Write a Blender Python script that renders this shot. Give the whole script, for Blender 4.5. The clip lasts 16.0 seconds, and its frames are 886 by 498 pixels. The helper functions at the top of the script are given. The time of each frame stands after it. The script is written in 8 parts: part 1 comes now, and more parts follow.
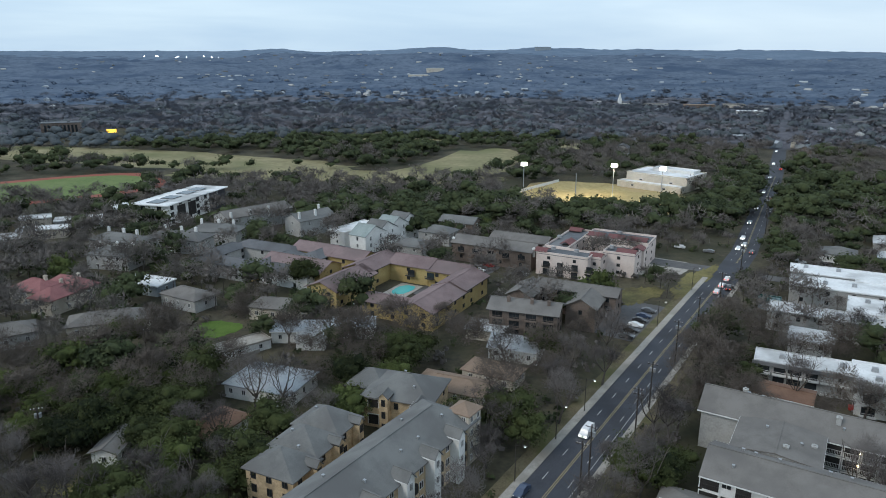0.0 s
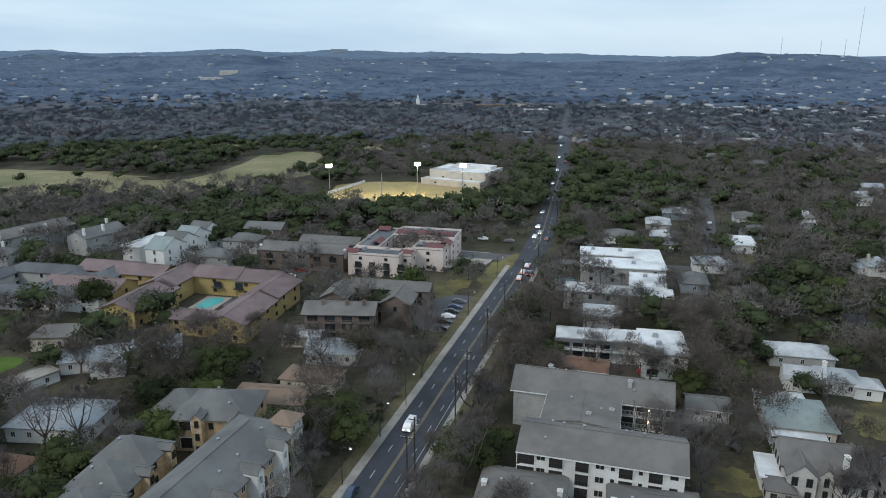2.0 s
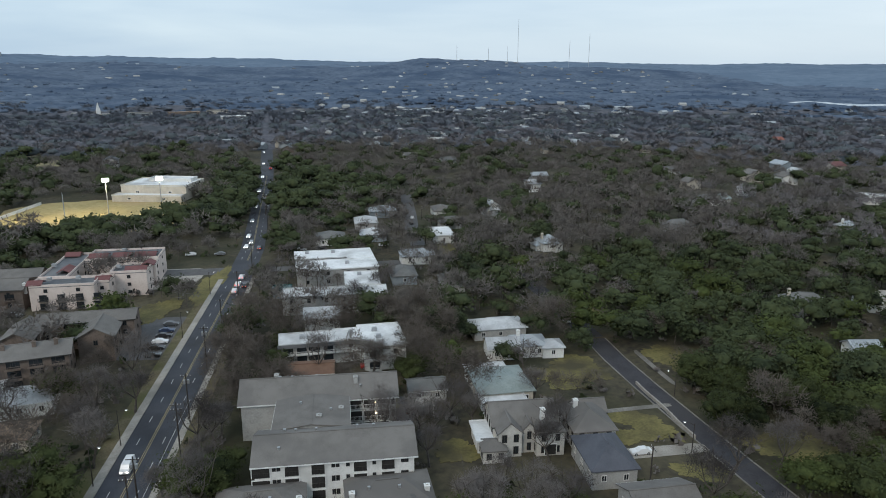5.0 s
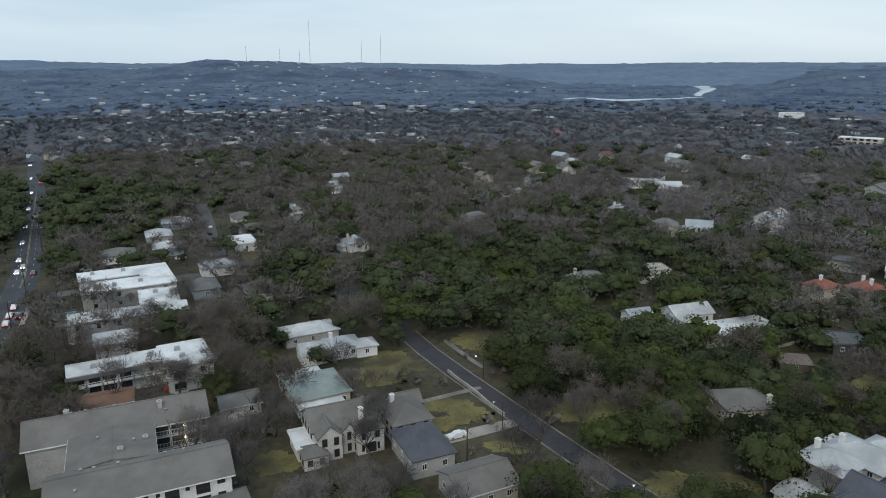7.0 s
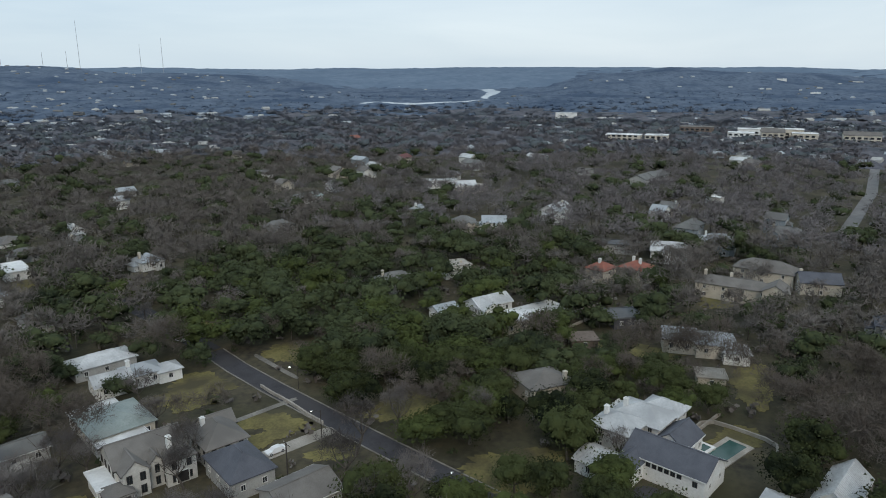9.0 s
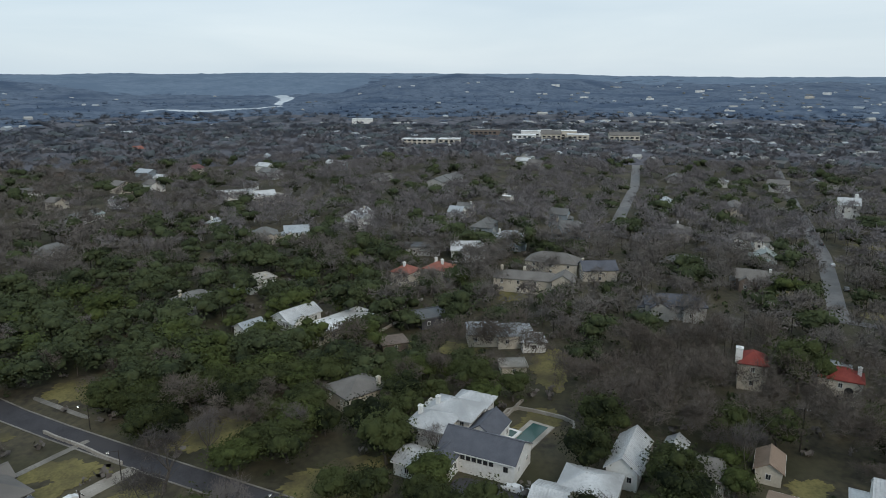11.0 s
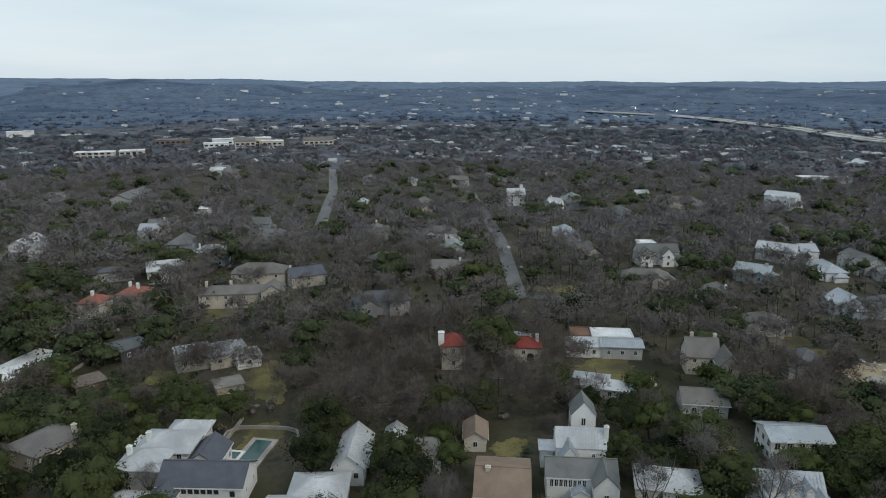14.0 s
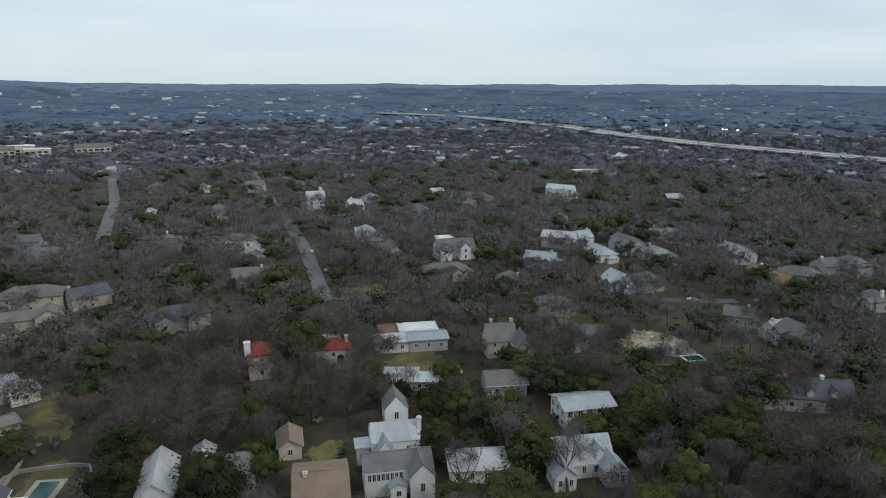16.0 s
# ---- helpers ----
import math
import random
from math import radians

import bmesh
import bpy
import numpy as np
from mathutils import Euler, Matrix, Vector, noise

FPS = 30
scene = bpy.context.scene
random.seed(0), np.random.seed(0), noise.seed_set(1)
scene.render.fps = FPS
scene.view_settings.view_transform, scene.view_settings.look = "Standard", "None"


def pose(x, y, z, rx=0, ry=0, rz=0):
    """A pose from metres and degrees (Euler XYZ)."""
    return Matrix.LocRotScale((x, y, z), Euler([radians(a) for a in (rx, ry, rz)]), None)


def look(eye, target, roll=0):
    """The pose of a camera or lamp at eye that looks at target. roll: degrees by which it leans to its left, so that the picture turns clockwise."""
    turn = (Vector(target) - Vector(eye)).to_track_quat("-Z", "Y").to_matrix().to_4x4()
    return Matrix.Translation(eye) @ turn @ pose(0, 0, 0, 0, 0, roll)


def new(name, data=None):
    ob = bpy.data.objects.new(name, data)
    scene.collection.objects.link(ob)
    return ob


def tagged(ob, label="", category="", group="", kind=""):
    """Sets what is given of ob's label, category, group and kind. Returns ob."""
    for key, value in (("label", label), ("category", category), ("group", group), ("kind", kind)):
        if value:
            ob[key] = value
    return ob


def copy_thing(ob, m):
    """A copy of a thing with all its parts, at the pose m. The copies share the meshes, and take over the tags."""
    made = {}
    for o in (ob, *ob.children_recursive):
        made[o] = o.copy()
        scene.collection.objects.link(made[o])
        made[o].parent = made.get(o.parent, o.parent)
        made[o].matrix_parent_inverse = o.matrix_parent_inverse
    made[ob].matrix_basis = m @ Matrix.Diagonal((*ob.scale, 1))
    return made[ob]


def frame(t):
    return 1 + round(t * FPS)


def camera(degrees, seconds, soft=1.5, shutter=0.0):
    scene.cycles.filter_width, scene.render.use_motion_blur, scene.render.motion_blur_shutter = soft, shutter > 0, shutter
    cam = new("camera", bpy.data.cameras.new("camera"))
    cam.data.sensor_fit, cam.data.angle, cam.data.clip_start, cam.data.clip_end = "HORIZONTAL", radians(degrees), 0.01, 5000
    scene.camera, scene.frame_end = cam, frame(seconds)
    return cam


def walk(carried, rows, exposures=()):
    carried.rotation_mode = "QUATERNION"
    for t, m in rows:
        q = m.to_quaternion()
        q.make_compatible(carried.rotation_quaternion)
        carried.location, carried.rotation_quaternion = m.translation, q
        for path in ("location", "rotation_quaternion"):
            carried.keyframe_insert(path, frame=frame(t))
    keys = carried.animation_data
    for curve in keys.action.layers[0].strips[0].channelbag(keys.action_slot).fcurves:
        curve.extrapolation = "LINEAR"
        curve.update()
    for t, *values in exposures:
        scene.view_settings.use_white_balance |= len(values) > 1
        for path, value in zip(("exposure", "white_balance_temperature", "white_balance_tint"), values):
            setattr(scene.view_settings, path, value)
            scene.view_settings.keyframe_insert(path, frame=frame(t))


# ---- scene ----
cam = camera(64.81, 16.0, soft=0.95)
# seconds, eye (x, y, z), heading, pitch, roll: a drone that turns to its right almost on the spot
ROWS = [
    (0.0, 0.00, 0.00, 80.00, 0.00, -15.52, 0.09),
    (0.5, 0.46, 0.46, 79.80, -3.99, -15.47, 0.07),
    (1.0, 0.47, 0.60, 79.57, -7.97, -15.42, 0.16),
    (1.5, 0.31, 0.52, 79.47, -12.00, -15.38, 0.16),
    (2.0, 0.10, 0.42, 79.41, -15.98, -15.29, 0.22),
    (2.5, -0.05, 0.23, 79.38, -19.99, -15.20, 0.24),
    (3.0, -0.07, 0.04, 79.46, -23.95, -15.11, 0.23),
    (3.5, -0.10, -0.13, 79.63, -27.95, -15.03, 0.24),
    (4.0, -0.16, -0.33, 79.71, -31.93, -14.93, 0.26),
    (6.5, -0.14, -1.50, 80.06, -52.00, -14.69, 0.19),
    (7.0, -0.35, -1.65, 80.10, -56.10, -14.68, 0.02),
    (7.5, -0.61, -1.81, 80.31, -60.17, -14.69, 0.03),
    (8.0, -0.79, -2.09, 80.45, -64.19, -14.62, 0.00),
    (8.5, -1.06, -2.25, 80.52, -68.27, -14.45, -0.19),
    (9.0, -1.24, -2.25, 80.47, -72.37, -14.33, -0.08),
    (11.5, -1.49, -2.33, 81.70, -92.83, -13.81, 0.03),
    (12.0, -1.75, -2.31, 82.00, -96.92, -13.74, 0.03),
    (12.5, -2.06, -2.36, 82.26, -101.00, -13.68, 0.03),
    (13.0, -2.27, -2.36, 82.35, -104.95, -13.61, 0.05),
    (13.5, -2.44, -2.35, 82.45, -109.07, -13.54, 0.02),
    (14.0, -2.69, -2.31, 82.52, -113.18, -13.49, -0.01),
    (14.5, -2.98, -2.30, 82.64, -117.27, -13.46, -0.01),
    (15.0, -3.27, -2.23, 82.61, -121.38, -13.42, -0.02),
    (15.5, -3.46, -2.03, 82.51, -125.53, -13.38, 0.05),
    (16.0, -3.57, -1.77, 82.40, -129.67, -13.30, 0.13),
]
walk(cam, [(t, pose(x, y, z, 90 + pitch, 0, yaw) @ pose(0, 0, 0, 0, 0, roll)) for t, x, y, z, yaw, pitch, roll in ROWS],
     exposures=((0.0, 0.2, 6550, 10), (4.0, 0.08, 6700, 10), (8.0, 0.05, 6850, 10), (12.0, 0.02, 6950, 10), (16.0, 0.02, 7000, 10)))

# ---- sky and light: overcast late afternoon ----
SUN_EL, SUN_AZ = radians(38), radians(245)
world = bpy.data.worlds.new("overcast_sky")
scene.world = world
world.use_nodes = True
wt = world.node_tree
wt.nodes.clear()
w_out = wt.nodes.new("ShaderNodeOutputWorld")
w_bg = wt.nodes.new("ShaderNodeBackground")
w_sky = wt.nodes.new("ShaderNodeTexSky")
w_sky.sky_type = "NISHITA"
w_sky.sun_disc = False
w_sky.sun_elevation, w_sky.sun_rotation = SUN_EL, SUN_AZ
w_sky.air_density, w_sky.dust_density, w_sky.ozone_density = 1.0, 2.0, 3.0
w_sky.altitude = 200
w_co = wt.nodes.new("ShaderNodeTexCoord")
w_map = wt.nodes.new("ShaderNodeMapping")
w_map.inputs["Scale"].default_value = (1.0, 1.0, 7.0)
w_no = wt.nodes.new("ShaderNodeTexNoise")
w_no.inputs["Scale"].default_value = 2.2
w_no.inputs["Detail"].default_value = 5
w_no.inputs["Distortion"].default_value = 0.4
ramps = []
for low, high in (((3.5, 4.95, 6.6, 1), (5.3, 6.7, 7.8, 1)), ((4.95, 6.1, 7.2, 1), (5.9, 6.95, 7.9, 1))):
    w_ramp = wt.nodes.new("ShaderNodeValToRGB")
    w_ramp.color_ramp.elements[0].position, w_ramp.color_ramp.elements[1].position = 0.3, 0.7
    w_ramp.color_ramp.elements[0].color, w_ramp.color_ramp.elements[1].color = low, high
    wt.links.new(w_no.outputs["Fac"], w_ramp.inputs["Fac"])
    ramps.append(w_ramp)
# the cloud thins to white above the river valley
w_dot = wt.nodes.new("ShaderNodeVectorMath")
w_dot.operation = "DOT_PRODUCT"
w_dot.inputs[1].default_value = (0.98, -0.17, 0.25)
w_fade = wt.nodes.new("ShaderNodeMapRange")
w_fade.inputs["From Min"].default_value, w_fade.inputs["From Max"].default_value = -0.2, 0.95
w_cloud = wt.nodes.new("ShaderNodeMix")
w_cloud.data_type = "RGBA"
wt.links.new(w_co.outputs["Generated"], w_dot.inputs[0])
wt.links.new(w_dot.outputs["Value"], w_fade.inputs["Value"])
wt.links.new(w_fade.outputs["Result"], w_cloud.inputs["Factor"])
wt.links.new(ramps[0].outputs["Color"], w_cloud.inputs["A"])
wt.links.new(ramps[1].outputs["Color"], w_cloud.inputs["B"])
w_mix = wt.nodes.new("ShaderNodeMix")
w_mix.data_type = "RGBA"
w_mix.inputs["Factor"].default_value = 0.86
wt.links.new(w_co.outputs["Generated"], w_map.inputs["Vector"])
wt.links.new(w_map.outputs["Vector"], w_no.inputs["Vector"])
wt.links.new(w_sky.outputs["Color"], w_mix.inputs["A"])
wt.links.new(w_cloud.outputs["Result"], w_mix.inputs["B"])
wt.links.new(w_mix.outputs["Result"], w_bg.inputs["Color"])
w_bg.inputs["Strength"].default_value = 0.125
wt.links.new(w_bg.outputs["Background"], w_out.inputs["Surface"])

sun = new("sun", bpy.data.lights.new("sun", "SUN"))
sun.data.energy, sun.data.angle, sun.data.color = 1.0, radians(20), (1.0, 0.93, 0.83)
sun.matrix_world = look((math.sin(SUN_AZ) * 900, math.cos(SUN_AZ) * 900, 900 * math.tan(SUN_EL)), (0, 0, 0))


# ---- materials ----
def surface(name, low, high, size=1.0, rough=0.85, bump=0.0, metal=0.0, fine=8.0, per_object=0.0, per_island=0.0, spec=0.3, stain=None, relief=0.05, airy=0.0):
    """A surface whose colour wanders between low and high: broad patches of `size` metres and a fine grain over them."""
    m = bpy.data.materials.new(name)
    m.use_nodes = True
    nt = m.node_tree
    b = nt.nodes["Principled BSDF"]
    b.inputs["Roughness"].default_value = rough
    b.inputs["Metallic"].default_value = metal
    b.inputs["Specular IOR Level"].default_value = spec
    geo = nt.nodes.new("ShaderNodeNewGeometry")
    big = nt.nodes.new("ShaderNodeTexNoise")
    big.inputs["Scale"].default_value = 1.0 / size
    big.inputs["Detail"].default_value = 4
    big.inputs["Roughness"].default_value = 0.65
    small = nt.nodes.new("ShaderNodeTexNoise")
    small.inputs["Scale"].default_value = fine / size
    small.inputs["Detail"].default_value = 3
    for n in (big, small):
        nt.links.new(geo.outputs["Position"], n.inputs["Vector"])
    add = nt.nodes.new("ShaderNodeMath")
    add.operation = "MULTIPLY_ADD"
    nt.links.new(small.outputs["Fac"], add.inputs[0])
    add.inputs[1].default_value = 0.7
    nt.links.new(big.outputs["Fac"], add.inputs[2])
    last = add.outputs[0]
    for amount, node, socket in ((per_object, "ShaderNodeObjectInfo", "Random"), (per_island, "ShaderNodeNewGeometry", "Random Per Island")):
        if amount:
            info = nt.nodes.new(node)
            vary = nt.nodes.new("ShaderNodeMath")
            vary.operation = "MULTIPLY_ADD"
            nt.links.new(info.outputs[socket], vary.inputs[0])
            vary.inputs[1].default_value = amount
            nt.links.new(last, vary.inputs[2])
            shift = nt.nodes.new("ShaderNodeMath")
            shift.operation = "SUBTRACT"
            nt.links.new(vary.outputs[0], shift.inputs[0])
            shift.inputs[1].default_value = amount / 2
            last = shift.outputs[0]
    ramp = nt.nodes.new("ShaderNodeValToRGB")
    ramp.color_ramp.elements[0].position, ramp.color_ramp.elements[1].position = 0.55, 1.15
    ramp.color_ramp.elements[1].position = 1.0
    ramp.color_ramp.elements[0].color = (*low, 1)
    ramp.color_ramp.elements[1].color = (*high, 1)
    nt.links.new(last, ramp.inputs["Fac"])
    col = ramp.outputs["Color"]
    if stain:
        blot = nt.nodes.new("ShaderNodeTexNoise")
        blot.inputs["Scale"].default_value = 0.33 / size
        blot.inputs["Detail"].default_value = 6
        nt.links.new(geo.outputs["Position"], blot.inputs["Vector"])
        cut = nt.nodes.new("ShaderNodeValToRGB")
        cut.color_ramp.elements[0].position, cut.color_ramp.elements[1].position = 0.48, 0.66
        nt.links.new(blot.outputs["Fac"], cut.inputs["Fac"])
        mix = nt.nodes.new("ShaderNodeMix")
        mix.data_type = "RGBA"
        nt.links.new(cut.outputs["Color"], mix.inputs["Factor"])
        nt.links.new(col, mix.inputs["A"])
        mix.inputs["B"].default_value = (*stain, 1)
        col = mix.outputs["Result"]
    nt.links.new(col, b.inputs["Base Color"])
    if bump:
        bp = nt.nodes.new("ShaderNodeBump")
        bp.inputs["Strength"].default_value = bump
        bp.inputs["Distance"].default_value = relief
        nt.links.new(small.outputs["Fac"], bp.inputs["Height"])
        nt.links.new(bp.outputs["Normal"], b.inputs["Normal"])
    if airy:
        # thin twigs and leaves pass the sky's light on: they shade more like the whole crown than like single scraps
        part_up = nt.nodes.new("ShaderNodeVectorMath")
        part_up.operation = "MULTIPLY_ADD"
        part_up.inputs[1].default_value = (1 - airy, 1 - airy, 1 - airy)
        part_up.inputs[2].default_value = (0, 0, airy)
        unit = nt.nodes.new("ShaderNodeVectorMath")
        unit.operation = "NORMALIZE"
        nt.links.new(geo.outputs["Normal"], part_up.inputs[0])
        nt.links.new(part_up.outputs["Vector"], unit.inputs[0])
        nt.links.new(unit.outputs["Vector"], b.inputs["Normal"])
    return m


def glowing(name, colour, strength):
    m = bpy.data.materials.new(name)
    m.use_nodes = True
    b = m.node_tree.nodes["Principled BSDF"]
    b.inputs["Base Color"].default_value = (*colour, 1)
    b.inputs["Emission Color"].default_value = (*colour, 1)
    b.inputs["Emission Strength"].default_value = strength
    return m


def glassy(name, colour, rough=0.08):
    m = bpy.data.materials.new(name)
    m.use_nodes = True
    b = m.node_tree.nodes["Principled BSDF"]
    b.inputs["Base Color"].default_value = (*colour, 1)
    b.inputs["Roughness"].default_value = rough
    b.inputs["Specular IOR Level"].default_value = 0.5
    return m


GROUND = surface("leaf_litter_and_dry_grass", (0.027, 0.024, 0.020), (0.092, 0.080, 0.050), 13, 0.95, 0.3, fine=7, stain=(0.036, 0.037, 0.018))
VERGE = surface("scuffed_verge", (0.075, 0.062, 0.036), (0.15, 0.125, 0.075), 3, 0.95, 0.2, stain=(0.085, 0.088, 0.032))
LAWN = surface("winter_lawn", (0.092, 0.081, 0.033), (0.195, 0.168, 0.066), 5, 0.95, 0.2, fine=7, stain=(0.070, 0.060, 0.034))
GREEN_LAWN = surface("green_lawn", (0.06, 0.11, 0.015), (0.10, 0.16, 0.03), 4, 0.95, 0.2)
FAIRWAY = surface("dormant_fairway", (0.165, 0.150, 0.078), (0.28, 0.245, 0.135), 26, 0.95, 0.0, fine=6, stain=(0.145, 0.150, 0.066))
TURF = surface("sports_turf", (0.10, 0.15, 0.045), (0.15, 0.19, 0.07), 20, 0.95)
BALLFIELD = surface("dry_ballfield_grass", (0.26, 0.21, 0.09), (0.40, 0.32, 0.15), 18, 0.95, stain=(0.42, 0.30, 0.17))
TRACK_RED = surface("running_track", (0.22, 0.07, 0.05), (0.30, 0.10, 0.07), 6, 0.9)
ASPHALT = surface("asphalt", (0.036, 0.039, 0.049), (0.060, 0.064, 0.075), 6, 0.75, 0.1, fine=20, stain=(0.036, 0.037, 0.043))
OLD_ASPHALT = surface("worn_grey_asphalt", (0.075, 0.073, 0.075), (0.13, 0.125, 0.125), 5, 0.85, 0.1, fine=14, stain=(0.09, 0.088, 0.09))
STREET = surface("pale_worn_street", (0.12, 0.118, 0.118), (0.19, 0.186, 0.184), 5, 0.85, 0.1, fine=14, stain=(0.14, 0.137, 0.136))
ROADWAY = surface("pale_highway_concrete", (0.34, 0.33, 0.31), (0.46, 0.45, 0.42), 9, 0.9, 0.1, stain=(0.28, 0.27, 0.26))
ASPHALT_WORN = surface("dark_worn_asphalt", (0.034, 0.033, 0.038), (0.062, 0.060, 0.066), 4, 0.85, 0.1, fine=14, stain=(0.058, 0.055, 0.058))
CONCRETE = surface("weathered_concrete", (0.26, 0.24, 0.21), (0.40, 0.37, 0.33), 3, 0.9, 0.1, stain=(0.24, 0.22, 0.19))
PATIO = surface("sandy_paving", (0.30, 0.235, 0.15), (0.42, 0.34, 0.23), 2, 0.9, 0.1, stain=(0.26, 0.21, 0.14))
KERB = surface("dull_grey_kerb", (0.15, 0.14, 0.125), (0.25, 0.235, 0.21), 3, 0.9, 0.1, stain=(0.13, 0.12, 0.105))
PAINT_WHITE = surface("road_paint_white", (0.32, 0.32, 0.31), (0.52, 0.52, 0.51), 1, 0.8)
PAINT_YELLOW = surface("road_paint_yellow", (0.26, 0.21, 0.11), (0.38, 0.31, 0.17), 1, 0.8)
SHINGLE_GREY = surface("grey_shingles", (0.108, 0.109, 0.108), (0.182, 0.183, 0.176), 4, 0.9, 0.3, fine=30, per_object=0.15, stain=(0.126, 0.124, 0.121))
SHINGLE_TAUPE = surface("taupe_shingles", (0.124, 0.115, 0.106), (0.192, 0.180, 0.167), 4, 0.9, 0.3, fine=30, per_object=0.12, stain=(0.134, 0.126, 0.119))
SHINGLE_MAUVE = surface("mauve_brown_shingles", (0.150, 0.106, 0.106), (0.240, 0.176, 0.172), 5, 0.9, 0.3, fine=30, per_object=0.15, stain=(0.165, 0.128, 0.125))
SHINGLE_BROWN = surface("brown_shingles", (0.185, 0.132, 0.096), (0.27, 0.198, 0.15), 4, 0.9, 0.3, fine=30, per_object=0.15)
SHINGLE_TERRA = surface("terracotta_brown_roof", (0.145, 0.084, 0.058), (0.215, 0.128, 0.09), 3, 0.9, 0.3, fine=20)
SLATE_GREY = surface("charcoal_shingles", (0.085, 0.088, 0.095), (0.14, 0.143, 0.15), 4, 0.9, 0.3, fine=30, per_object=0.2, stain=(0.10, 0.10, 0.105))
SLATE = surface("blue_grey_slate", (0.062, 0.066, 0.08), (0.10, 0.105, 0.125), 3, 0.65, 0.3, fine=25, per_object=0.2)
DARK_FLAT = surface("dark_flat_roof", (0.075, 0.08, 0.09), (0.13, 0.14, 0.15), 4, 0.8, 0.1, stain=(0.17, 0.175, 0.18))
WHITE_FLAT = surface("white_roof_membrane", (0.60, 0.61, 0.61), (0.78, 0.79, 0.79), 5, 0.7, 0.0, fine=6, stain=(0.40, 0.40, 0.395))
METAL_WHITE = surface("white_metal_roof", (0.39, 0.40, 0.405), (0.57, 0.58, 0.585), 4, 0.45, 0.0, 0.1, stain=(0.34, 0.345, 0.35))
METAL_BLUE = surface("pale_blue_grey_metal_roof", (0.27, 0.305, 0.33), (0.41, 0.44, 0.465), 4, 0.45, 0.0, 0.15, stain=(0.34, 0.36, 0.375))
METAL_GREEN = surface("oxidised_green_metal_roof", (0.21, 0.255, 0.24), (0.31, 0.35, 0.335), 3, 0.5, 0.0, 0.2, stain=(0.26, 0.28, 0.27))
TILE_RED = surface("red_clay_tiles", (0.17, 0.03, 0.024), (0.25, 0.052, 0.04), 2, 0.75, 0.4, fine=12)
TILE_ORANGE = surface("orange_clay_tiles", (0.20, 0.068, 0.05), (0.29, 0.11, 0.08), 2, 0.75, 0.4, fine=12)
TILE_MAROON = surface("maroon_clay_tiles", (0.120, 0.050, 0.050), (0.185, 0.082, 0.080), 3, 0.8, 0.3, fine=12)
TILE_PINK = surface("faded_red_roof", (0.205, 0.082, 0.085), (0.290, 0.128, 0.125), 3, 0.8, 0.3, fine=12)
WALL_WHITE = surface("white_painted_siding", (0.62, 0.62, 0.60), (0.76, 0.76, 0.74), 3, 0.7, 0.05, stain=(0.56, 0.56, 0.54))
WALL_CREAM = surface("cream_stucco", (0.450, 0.405, 0.335), (0.585, 0.535, 0.455), 3, 0.9, 0.1, stain=(0.41, 0.37, 0.31))
WALL_PALE = surface("pale_grey_limestone", (0.44, 0.43, 0.40), (0.60, 0.585, 0.55), 1.2, 0.9, 0.3, fine=6, stain=(0.36, 0.35, 0.33))
WALL_STONE = surface("tan_limestone", (0.375, 0.281, 0.173), (0.625, 0.485, 0.312), 0.8, 0.9, 0.4, fine=5, stain=(0.344, 0.266, 0.173))
WALL_YELLOW = surface("yellow_ochre_stucco", (0.36, 0.265, 0.11), (0.46, 0.355, 0.16), 4, 0.9, 0.1, stain=(0.33, 0.245, 0.11))
WALL_PINK = surface("pale_pink_stucco", (0.59, 0.50, 0.455), (0.71, 0.615, 0.565), 4, 0.9, 0.1, stain=(0.54, 0.455, 0.415))
WALL_BROWN = surface("brown_wood_siding", (0.115, 0.090, 0.076), (0.195, 0.155, 0.132), 2, 0.9, 0.1, fine=6)
WALL_GREY = surface("grey_painted_siding", (0.300, 0.300, 0.288), (0.425, 0.425, 0.413), 3, 0.85, 0.1)
WALL_BLUE = surface("blue_grey_siding", (0.20, 0.24, 0.27), (0.29, 0.33, 0.36), 3, 0.85, 0.1)
WALL_DARK = surface("charcoal_cladding", (0.05, 0.05, 0.058), (0.085, 0.085, 0.095), 3, 0.8)
TRIM = surface("white_trim", (0.6, 0.6, 0.58), (0.74, 0.74, 0.72), 1, 0.6)
TRIM_DARK = surface("dark_trim", (0.035, 0.033, 0.032), (0.06, 0.056, 0.052), 1, 0.6)
GLASS_DARK = glassy("window_glass", (0.025, 0.03, 0.035))
# near-black colour standing for the shade inside porches
SHADE_DARK = surface("painted_porch_shade", (0.02, 0.019, 0.018), (0.04, 0.038, 0.036), 1, 0.9)
POOL = glassy("pool_water", (0.10, 0.47, 0.47), 0.1)
POOL_GREEN = glassy("dull_pool_water", (0.022, 0.075, 0.066), 0.1)
RIVER = glassy("river_water", (0.35, 0.40, 0.44), 0.25)
BARK = surface("grey_brown_bark", (0.055, 0.047, 0.04), (0.12, 0.105, 0.092), 0.6, 0.95, 0.3)
TWIGS = surface("bare_twigs", (0.054, 0.048, 0.046), (0.168, 0.150, 0.142), 8, 0.95, fine=5, per_object=0.6, per_island=0.08, spec=0.05, airy=0.7)
# Bare twigs grow paler and greyer with distance: haze put into the colour.
TWIGS_FAR = surface("hazed_outer_twigs", (0.110, 0.100, 0.101), (0.222, 0.203, 0.203), 11, 0.95, fine=4, per_island=0.05, spec=0.05, airy=0.75)
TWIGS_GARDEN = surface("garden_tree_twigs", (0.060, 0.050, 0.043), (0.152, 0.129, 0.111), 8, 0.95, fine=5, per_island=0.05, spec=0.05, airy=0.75)
